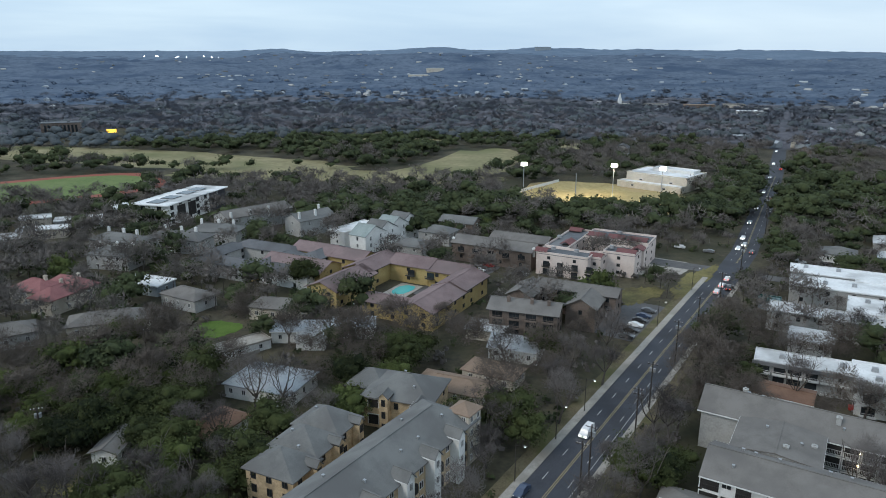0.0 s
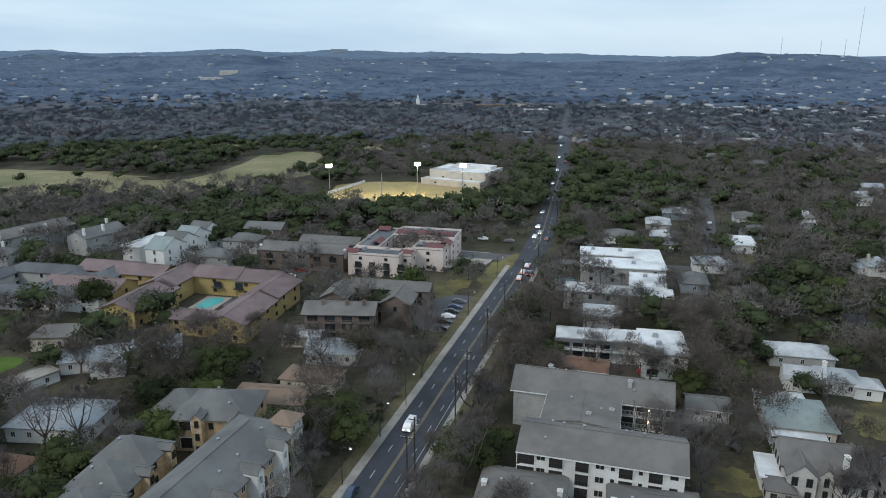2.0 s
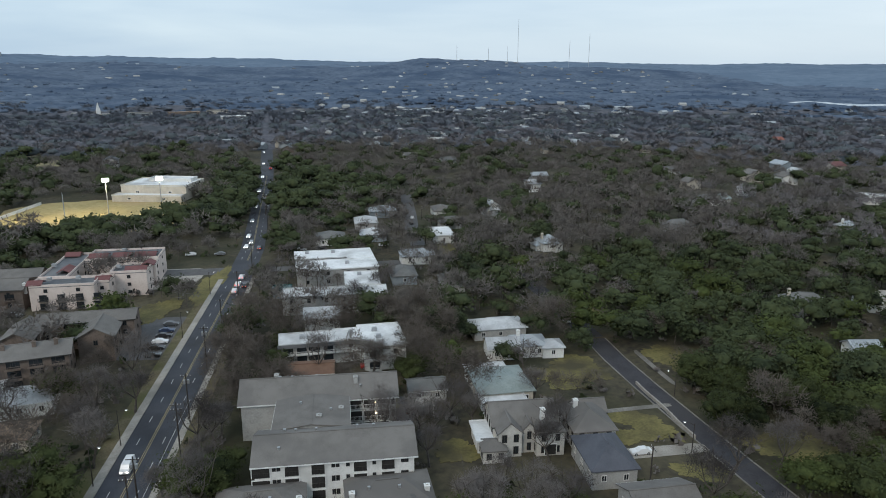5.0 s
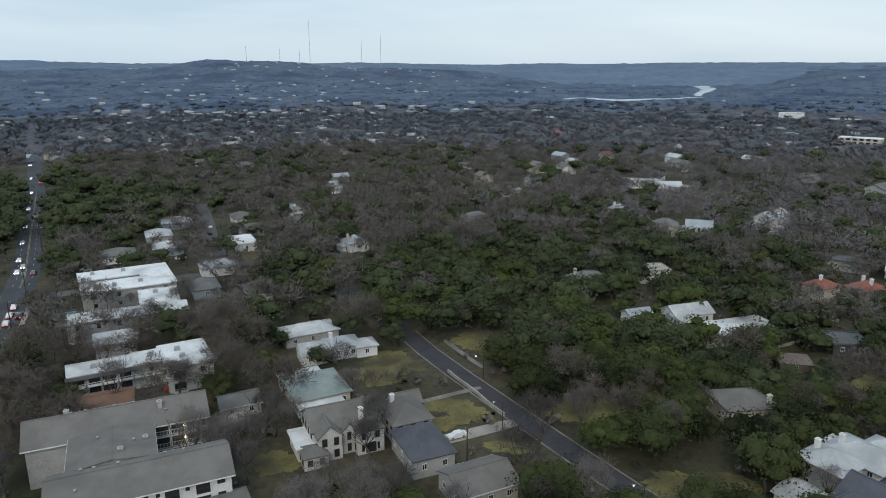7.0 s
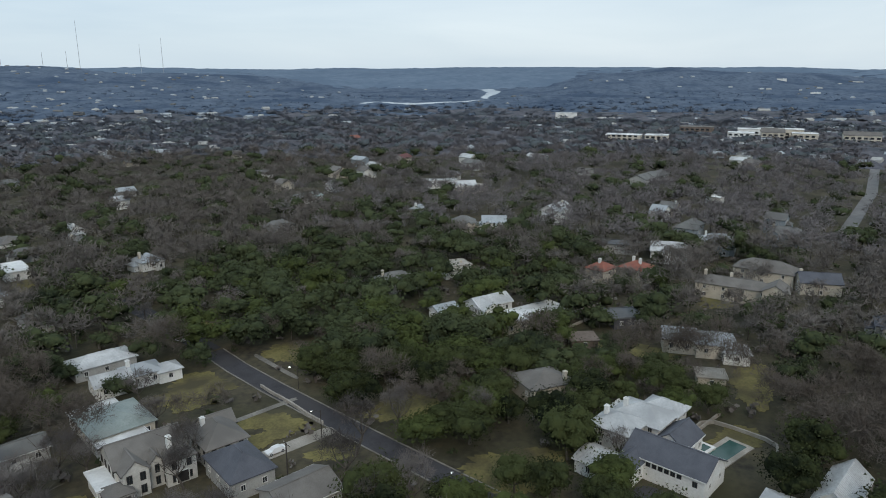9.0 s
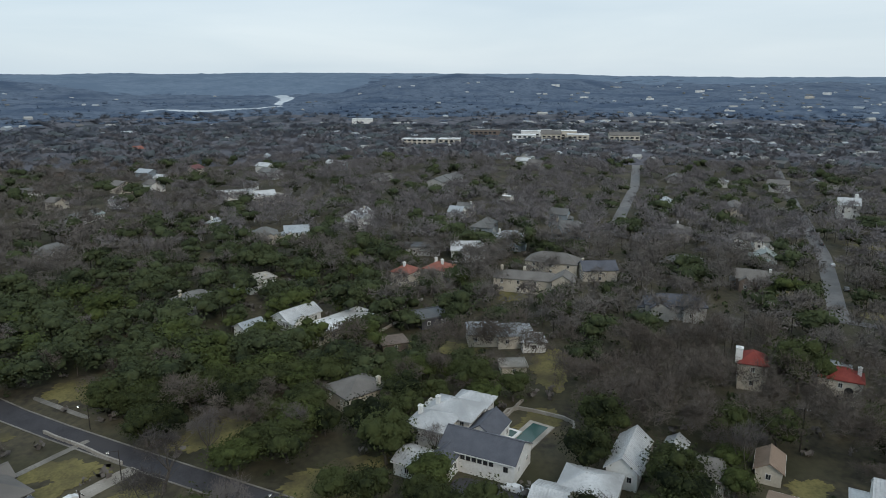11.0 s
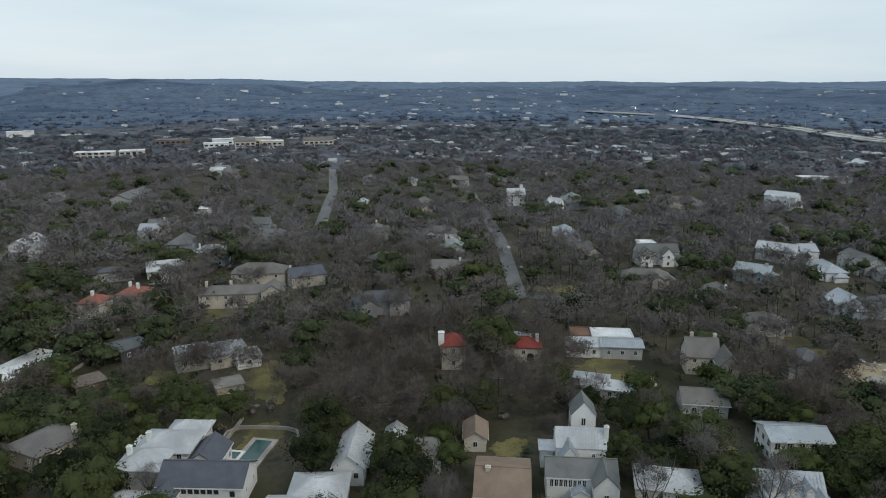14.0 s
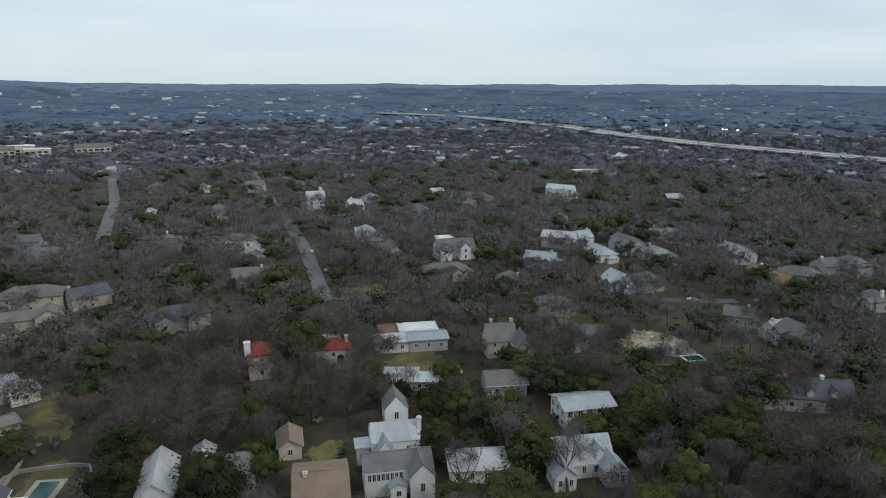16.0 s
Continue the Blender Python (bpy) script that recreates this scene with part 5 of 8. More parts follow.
wing(b, 7, -4, 9, 10, 6.6, "hip", 2.2, WALL_CREAM, TILE_ORANGE, every=2.8, chim=((-2, 1, 1.2), (2, -1, 1.0)), chim_mat=WALL_WHITE, turn=90)
house(222, 7, 28, 9, 10, 3.6, "flat", WALL_DARK, DARK_FLAT, "dark flat-roofed garden pavilion", name="pavilion", category="pavilion", parapet=0.3, every=3)
house(200, 17.6, 22, 7, 8, 2.6, "flat", WALL_BROWN, WALL_BROWN, "brown timber pergola over a paved terrace", name="pergola", category="pergola", parapet=0, every=3)
house(163.4, 23.4, 42, 10.5, 12.5, 4.4, "hip", WALL_CREAM, SHINGLE_TAUPE, "stone house with taupe gable roof and a chimney", rise=2.2, chim=((-4, -4, 0.4),))
b = root("villa", 150, -1, 66, "white villa with pale hipped metal roofs and chimneys", "house")
wing(b, -1.5, 1, 11, 9, 6.2, "hip", 2.0, WALL_WHITE, METAL_WHITE, over=0.9, every=3, chim=((3.5, 2, 0.9),))
wing(b, -3.5, -5.5, 8, 6, 6.0, "hip", 1.5, WALL_WHITE, METAL_WHITE, over=0.8, every=3)
wing(b, 0.5, 9, 8.5, 8, 6.4, "hip", 1.9, WALL_WHITE, METAL_WHITE, over=0.8, every=3, chim=((3, 0, 0.8),))
wing(b, 5.6, -2, 4, 8, 3.4, "flat", wall=WALL_WHITE, top=WHITE_FLAT, parapet=0.3, every=3)
house(131.4, 6.3, 62, 6.5, 7.4, 3.2, "gable", WALL_WHITE, METAL_WHITE, "white garage with pale metal gable roof", name="garage", category="garage", seams=True, rise=1.5)
b = root("house", 134, -8.5, 65, "big house with dark slate roofs and white walls", "house")
wing(b, 0, 0, 17, 10, 4.6, "gable", 2.7, WALL_WHITE, SLATE, over=0.4, every=3.4, sides="flr", win=(1.0, 1.2))
main = [c for c in b.children if c.name.startswith("wall")][-1]
for i in range(6):
    window(main, -3.4 + i * 1.3, 5.0, 3.6, 180, 0.95, 0.95, TRIM_DARK)
window(main, -6.6, 5.0, 3.2, 180, 1.0, 1.2, TRIM_DARK)
wing(b, 3.0, -8.6, 9, 7, 4.2, "gable", 2.4, WALL_WHITE, SLATE, turn=90, over=0.4, every=3)
wing(b, 6.6, 6.6, 5.5, 5, 3.8, "gable", 1.6, WALL_WHITE, SLATE, turn=90, over=0.4, every=3)
p2 = new("swimming_pool", box_mesh("swimming_pool", [(0, 0, 0.05, 13, 6.5, 0.3)], CONCRETE))
p2.matrix_basis = pose(146.6, -19.4, 0.1, 0, 0, -33)
tagged(p2, "long dull green pool in a pale stone deck", "swimming pool")
child("pool_water", box_mesh("pool_water", [(0, 0, 0.21, 11, 4, 0.06)], POOL_GREEN), p2)
spa = child("spa", box_mesh("spa", [(-2.6, 3.6, 0.35, 4.4, 3.4, 0.55)], TRIM), p2, label="raised white-rimmed hot tub")
child("spa_water", box_mesh("spa_water", [(-2.6, 3.6, 0.64, 2.8, 2.0, 0.04)], POOL_GREEN), spa)
CLEAR_BOX.append((146, -19.6, radians(-26), 9, 6, 0))
b = root("house", 204.7, -16, -85, "rambling house with blue-grey metal roofs", "house")
wing(b, 4, 0, 11, 10, 4.4, "hip", 2.2, WALL_CREAM, METAL_BLUE, every=3)
wing(b, -6, 1, 9, 8, 4.6, "gable", 2.2, WALL_CREAM, METAL_BLUE, every=3, seams=True)
wing(b, 9, -5, 7, 7, 3.6, "hip", 1.6, WALL_WHITE, METAL_WHITE, every=3)
house(183, -18, -85, 7, 6, 2.6, "flat", WALL_CREAM, CONCRETE, "small stone garden room with flat roof", name="garden_room", category="outbuilding", parapet=0.2)
b = root("house", 261, -30, -105, "long tan stucco house with brown hip roof", "house")
wing(b, 0, 0, 26, 9, 5.6, "hip", 2.0, WALL_CREAM, SHINGLE_TAUPE, every=3, chim=((-11, 2, 1.2), (-2, 2, 1.2)), chim_mat=WALL_CREAM)
wing(b, 14, -3, 9, 8, 6.6, "gable", 2.4, WALL_CREAM, SHINGLE_TAUPE, turn=90, every=2.6)
house(287.7, -43.3, -110, 22, 11, 5.6, "hip", WALL_CREAM, SHINGLE_TAUPE, "two-storey tan house with grey-brown hip roof", rise=3.0, every=3.4)
house(278, -60, -84, 14, 9, 4.8, "gable", WALL_CREAM, SLATE, "cream cottage with dark slate gables", rise=2.8, chim=((-6, 1, 0.8),))
house(307.6, -6.9, -89, 15, 10, 5.6, "gable", WALL_WHITE, METAL_WHITE, "white house with bright crisp gabled roof", rise=3.0)
house(318, 14, -89, 16, 9, 4.2, "flat", WALL_GREY, DARK_FLAT, "low grey flat-roofed house", parapet=0.3)
house(131.9, -38.7, -25, 14.5, 6.3, 4.4, "gable", WALL_WHITE, METAL_WHITE, "white barn-shaped house with white metal roof", rise=2.6, seams=True, every=2.6)
b = root("house", 123, -27, 68, "white house with low pale metal roofs", "house")
wing(b, -2, 0, 11, 9, 3.6, "hip", 1.6, WALL_WHITE, METAL_WHITE, every=3)
wing(b, 4, 8, 6.5, 9, 3.4, "gable", 1.5, WALL_WHITE, METAL_WHITE, every=3, seams=True)
house(137.2, -50, -30, 6, 4, 3.2, "gable", WALL_WHITE, METAL_WHITE, "small white shed with metal roof", name="shed", category="shed", rise=1.3, every=2)
house(131, -67.8, -26, 8, 5, 3.4, "gable", WALL_CREAM, SHINGLE_BROWN, "small cream garage with brown shingle roof", name="garage", category="garage", rise=1.5, every=4)
house(109.2, -63.4, 61, 10.4, 14.6, 4.4, "gable", WALL_CREAM, SHINGLE_BROWN, "house with broad pale brown shingle roof", rise=2.2, chim=((3, 1, 0.6),), chim_mat=WALL_CREAM)
house(127.2, -52.6, 72, 8, 9, 4.0, "hip", WALL_GREY, SHINGLE_TAUPE, "small taupe-roofed house under an oak", rise=2.0)
b = root("house", 176, -82, -20, "stone tower house with red tile roof and a white chimney", "house")
wing(b, 0, 0, 8, 7, 7.6, "pyramid", 2.2, WALL_CREAM, TILE_RED, over=0.5, every=3, chim=((-2, 3.4, 0.6),), chim_mat=WALL_WHITE)
chimney(b, -2.6, 3.6, 11.2, WALL_WHITE, 1.7, 4.0)
b = root("house", 168, -101.5, 62, "stone house wing with red tile roof and arched window", "house")
wing(b, 0, 0, 10, 7, 6.6, "hip", 2.0, WALL_CREAM, TILE_RED, over=0.4, every=4, chim=((-4, 0, 0.8),), chim_mat=WALL_WHITE)
recess(b, -2, 3.53, 3.6, 180, 2.0, 2.6, True)
wing(b, 2, -8, 9, 7, 5.4, "hip", 1.6, WALL_GREY, METAL_BLUE, over=0.4, every=3)
b = root("house", 165.4, -127.6, 61, "long low modern house with stepped pale metal roofs", "house")
wing(b, 4, -1, 13, 9, 3.6, "gable", 0.9, WALL_WHITE, METAL_WHITE, over=0.6, every=2.4, seams=True)
wing(b, -6, 0, 12, 8, 4.0, "gable", 0.8, WALL_GREY, METAL_BLUE, over=0.6, every=2.4, seams=True)
wing(b, -4, -7, 12, 7, 4.4, "flat", wall=WALL_WHITE, top=WHITE_FLAT, parapet=0.25, every=3)
wing(b, 5, -8, 7, 7, 4.1, "flat", wall=WALL_BROWN, top=SHINGLE_TERRA, parapet=0.25, every=3)
b = root("farmhouse", 110.5, -82, 62, "white modern farmhouse with steep pale metal gables", "house")
wing(b, -0.8, -2.9, 10.5, 8, 6.6, "gable", 2.8, WALL_WHITE, METAL_WHITE, over=0.15, every=4.6, win=(0.8, 1.0), seams=True, chim=((-5.4, 1.5, 1.3),), chim_mat=WALL_WHITE)
wing(b, -2.8, -16, 6, 5.6, 7.4, "gable", 3.2, WALL_WHITE, SHINGLE_GREY, turn=90, over=0.2, every=5, sides="r", win=(1.1, 1.9))
wing(b, 1.9, 1.4, 4.5, 4.4, 5.2, "gable", 2.9, WALL_WHITE, METAL_BLUE, turn=90, over=0.15, sides="", seams=True)
front = wing(b, 0, 7.3, 14, 7.2, 5.6, "gable", 2.3, WALL_WHITE, SHINGLE_GREY, over=0.3, sides="lr", every=3.4, win=(0.9, 1.6))
for i in range(8):
    window(front, -0.4 + i * 0.92, 3.6, 4.4, 180, 0.8, 1.7, TRIM)
wing(b, -4.4, 10.8, 6.4, 5, 5.5, "gable", 2.6, WALL_WHITE, SHINGLE_GREY, turn=90, over=0.2, every=6, sides="r", win=(1.0, 2.0), storeys=1)
wing(b, 0.4, 11.8, 3.0, 3.2, 3.2, "gable", 0.9, WALL_WHITE, METAL_BLUE, turn=90, over=0.25, sides="r", every=3, seams=True)
wing(b, 6.2, -4, 2.6, 4, 4.2, "flat", wall=WALL_WHITE, top=METAL_WHITE, parapet=0.1, every=3)
b = root("pavilion", 141, -111.5, 50, "garden pavilion with stepped pale metal roofs beside a pool", "pavilion")
wing(b, 0, 0, 12, 6, 2.8, "flat", wall=WALL_WHITE, top=METAL_WHITE, parapet=0, over=0.7, every=2)
wing(b, 4, -5, 9, 4, 2.5, "flat", wall=WALL_GREY, top=METAL_BLUE, parapet=0, over=0.6, every=2)
p3 = new("swimming_pool", box_mesh("swimming_pool", [(0, 0, 0.05, 9, 6, 0.3)], CONCRETE))
p3.matrix_basis = pose(141, -122, 0.1, 0, 0, 60)
tagged(p3, "small turquoise pool in pale paving", "swimming pool")
child("pool_water", box_mesh("pool_water", [(0, 0, 0.21, 7, 4, 0.06)], POOL), p3)
CLEAR_BOX.append((141, -122, radians(60), 8, 7, 0))
b = root("house", 144, -147, 60, "tall grey-brown cottage with steep gables and chimneys", "house")
wing(b, 0, 0, 9, 8, 5.6, "gable", 4.2, WALL_CREAM, SHINGLE_TAUPE, over=0.4, every=3, chim=((-4, -1, 1.0), (2, -3, 0.4)), chim_mat=WALL_CREAM)
wing(b, -6, 6, 8, 6, 5.2, "gable", 3.2, WALL_CREAM, SHINGLE_TAUPE, turn=90, over=0.4, every=3)
house(123.5, -129, 58, 11, 9, 3.6, "gable", WALL_GREY, SHINGLE_TAUPE, "grey-brown garage block with broad roof", name="garage", category="garage", rise=2.2)
house(97, -95, 55, 12.5, 9, 3.3, "hip", WALL_WHITE, METAL_WHITE, "white house with pale hipped metal roof", rise=2.2, every=2.6, win=(0.9, 1.7))
b = root("house", 84.6, -113.4, 60, "white Cape-style house with pale metal roof, dormers and porch", "house")
wing(b, 0, 0, 13, 9, 3.6, "gable", 4.0, WALL_WHITE, METAL_BLUE, over=0.4, every=2.6, win=(0.9, 1.7), seams=True)
for i in (-3.4, 0, 3.4):
    wing(b, i, 2.6, 3.6, 1.6, 5.6, "gable", 0.9, WALL_WHITE, METAL_BLUE, turn=90, over=0.15, sides="r", every=4, win=(0.8, 1.1), storeys=1, z=0.4)
wing(b, 5.6, 5.8, 6, 4.6, 3.6, "gable", 2.0, WALL_WHITE, METAL_BLUE, turn=90, over=0.3, sides="rfb", every=2.0, win=(0.9, 1.6))
wing(b, -5.6, 5.8, 6, 4.6, 3.6, "gable", 2.0, WALL_WHITE, METAL_BLUE, turn=90, over=0.3, sides="rfb", every=2.0, win=(0.9, 1.6))
house(98.6, -132.2, 64, 13.2, 9, 5.2, "gable", WALL_WHITE, METAL_BLUE, "white two-storey house with shallow pale roof and tall windows", rise=1.4, every=2.5, win=(1.3, 1.6))
b = root("house", 67.0, -184.2, 42, "long house with slate roof and white dormers", "house")
wing(b, 0, 0, 22, 10, 3.8, "gable", 3.6, WALL_WHITE, SLATE, over=0.4, every=3, chim=((-4, 0, 0.8), (5, 0, 0.8)), chim_mat=WALL_WHITE)
for i in (-6, 0, 6):
    wing(b, i, 3.0, 3.6, 1.6, 5.6, "gable", 0.9, WALL_WHITE, SLATE, turn=90, over=0.15, sides="r", every=4, win=(0.8, 1.1), storeys=1)
def suburb(x, y, rot, L, W, h, roof, wall, top, label):
    """A family house: main range, a cross gable or two, a porch and a chimney."""
    rnd = random.Random(int(x * 3 + y * 7))
    chim = ((rnd.choice((-0.36, 0.3)) * L, rnd.uniform(-0.1, 0.1) * W, 0.8),) if rnd.random() < 0.5 else ()
    b = root("house", x, y, rot, label, "house")
    W0 = min(W, 9.0)
    wing(b, 0, 0, L, W0, h, roof, W0 * 0.29, wall, top, over=0.5, every=3.6, win=(1.2, 1.5), parapet=0.2, chim=chim, chim_mat=rnd.choice((WALL_CREAM, WALL_WHITE)))
    if roof == "flat":
        wing(b, -L * 0.2, -W0 * 0.6, L * 0.4, W0 * 0.6, h * 0.8, "flat", wall=wall, top=top, over=0.4, every=3.4, parapet=0.2)
        return b
    facing = -1 if -math.sin(radians(rot)) * x + math.cos(radians(rot)) * y > 0 else 1
    side = "l" if facing < 0 else "r"
    for u, w in ((-L * 0.27, L * 0.3), (L * 0.24, L * 0.26)):
        if rnd.random() < 0.75:
            w = min(max(w, 3.6), 6.0)
            wing(b, u, facing * W0 * 0.45, W0 * 0.62, w, h * rnd.uniform(0.86, 0.98), "gable", w * 0.34, wall, top, turn=90, over=0.35, sides=side, every=2.4, win=(1.2, 1.5))
    wing(b, rnd.choice((-1, 1)) * L * 0.5, -facing * W0 * 0.12, W0 * 0.5, W0 * 0.62, h * 0.62, "hip", W0 * 0.16, wall, top, over=0.4, sides="fb", every=3.4)
    return b


b = root("house", 249, -218, 249, "white two-storey house with paired front gables and grey roofs", "house")
wing(b, 0, 0, 19, 8, 6.0, "gable", 3.0, WALL_WHITE, SHINGLE_GREY, over=0.4, every=3.2)
for u, w in ((-6.4, 5.6), (3.4, 5.2)):
    wing(b, u, -5.4, 5, w, 5.8, "gable", 2.7, WALL_WHITE, SHINGLE_GREY, turn=90, over=0.35, sides="l", every=2.2, win=(1.1, 1.6))
wing(b, -3, 6, 7, 6, 8.6, "flat", wall=WALL_WHITE, top=WHITE_FLAT, parapet=0.3, every=3)
chimney(b, -8.2, 1.0, 10.6, WALL_WHITE, 1.2, 5.0)
wing(b, 9, -4, 7, 6, 3.4, "hip", 1.5, WALL_GREY, SHINGLE_GREY, over=0.4, every=3)
b = root("house", 415, -235, -21, "tall white house with gables and a slim white chimney tower", "house")
wing(b, -3, 0, 12, 9, 8.0, "gable", 3.6, WALL_WHITE, METAL_WHITE, turn=90, over=0.3, every=2.6, win=(1.2, 1.7))
wing(b, 5, 1, 9, 8, 7.0, "gable", 2.6, WALL_WHITE, METAL_BLUE, over=0.3, every=2.6, win=(1.2, 1.7))
chimney(b, 3.2, -4.6, 13.0, WALL_WHITE, 1.8, 13.0)
for x, y, rot, L, W, h, roof, wall, top, label in (
        (387, -250, -150, 9, 8, 5.6, "gable", WALL_WHITE, METAL_WHITE, "small white house"),
        (231, -275, -150, 17, 13, 5.6, "gable", WALL_WHITE, METAL_WHITE, "white house with pale gable roof"),
        (332, -392, -160, 20, 12, 8.5, "gable", WALL_WHITE, METAL_WHITE, "tall bright white house"), (408, -526, -122, 42, 10, 4.8, "flat", WALL_WHITE, WHITE_FLAT, "long low white building"),
        (222, -190, -120, 20, 10, 4.2, "hip", WALL_CREAM, SHINGLE_TAUPE, "low tan house"),
        (265, -120, -112, 15, 10, 5, "gable", WALL_BROWN, SHINGLE_TAUPE, "brown brick house with arched porch"), (232, -78, -100, 20, 11, 5.2, "hip", WALL_GREY, SLATE, "grey house with slate hip roof"),
        (290, -100, -110, 16, 10, 4.6, "hip", WALL_GREY, SHINGLE_GREY, "grey-roofed house among bare trees"), (335, -145, -110, 18, 10, 4.6, "hip", WALL_WHITE, SHINGLE_TAUPE, "pale house with hip roof"),
        (355, -60, -105, 17, 11, 6, "hip", WALL_BLUE, SHINGLE_GREY, "blue-grey two-storey house"), (330, -28, -100, 15, 12, 6, "hip", WALL_BLUE, METAL_BLUE, "blue-grey house with steep roof"),
       
        (345, 80, -75, 12, 9, 5, "gable", WALL_WHITE, METAL_BLUE, "small pale house among oaks"), (340, 95, -75, 12, 9, 5, "hip", WALL_CREAM, SHINGLE_GREY, "pale house among oaks"),
        (470, 150, -60, 24, 12, 5, "flat", WALL_WHITE, WHITE_FLAT, "low white-roofed house"), (455, 128, -60, 16, 12, 5, "gable", WALL_WHITE, METAL_WHITE, "white gabled house"),
        (236, 92, -50, 14, 10, 4, "hip", WALL_GREY, SHINGLE_GREY, "grey-roofed house among bare trees"), (262, 78, -50, 14, 9, 4, "flat", WALL_WHITE, CONCRETE, "low pale house"),
        (160, -190, 40, 13, 9, 4.2, "hip", WALL_CREAM, SHINGLE_TAUPE, "taupe-roofed house beside a cleared plot"),
        (210, -238, 30, 14, 10, 4.2, "gable", WALL_BLUE, METAL_BLUE, "blue-grey gabled house"), (110, -231, 25, 9, 8, 4.2, "gable", WALL_GREY, SHINGLE_GREY, "grey-roofed house among dark trees"),
        (125.1, -286.3, -21, 22, 12, 5, "gable", TIMBER, TIMBER, "timber house frame under construction"), (181.4, -289.5, -21, 19, 11, 3.8, "hip", WALL_GREY, METAL_GREEN, "house with green metal roof"), (381.7, 53.3, -21, 18, 12, 6.5, "gable", WALL_WHITE, METAL_WHITE, "white house under tall trees"), (356.5, -16.1, -21, 18, 11, 6.5, "hip", WALL_BLUE, SHINGLE_GREY, "tall blue-grey two-storey house"), (120, -300, 20, 16, 10, 5, "hip", WALL_GREY, SHINGLE_GREY, "grey-roofed house"),
        (270, -315, -150, 15, 11, 5, "hip", WALL_GREY, SHINGLE_GREY, "grey house among bare trees"), (205, -330, 30, 18, 11, 4.4, "hip", WALL_WHITE, METAL_GREEN, "pale house with green roof")):
    suburb(x, y, rot, L, W, h, roof, wall, top, label + " among bare trees" if "trees" not in label else label)


def plain_house(x, y, rot, L, W, h, wall, top, label, z=0.0, flat=False, name="house", category="house", group=""):
    """A house far off: walls, roof and a few large openings."""
    b = root(name, x, y, rot, label, category, group, z)
    key = (round(L), round(W), round(h), wall.name, top.name, flat)
    if flat:
        child("wall", shared(("fw", key), lambda: box_mesh("wall", [(0, 0, h / 2 - 2, L, W, h + 4)], wall)), b)
        child("roof", shared(("fr", key), lambda: box_mesh("roof", [(0, 0, h + 0.2, L + 0.8, W + 0.8, 0.4), (L * 0.2, 0, h + 0.9, 3, 2.4, 1.0)], top)), b)
    else:
        child("wall", shared(("fw", key), lambda: mesh_of("wall", *gable_body(L, W, h, W * 0.22), wall)), b)
        child("roof", shared(("fr", key), lambda: mesh_of("roof", *roof_shell(L, W, h, W * 0.22, 0.6, False), top)), b)
    CLEAR_BOX.append((x, y, radians(rot), L / 2, W / 2, h))
    return b


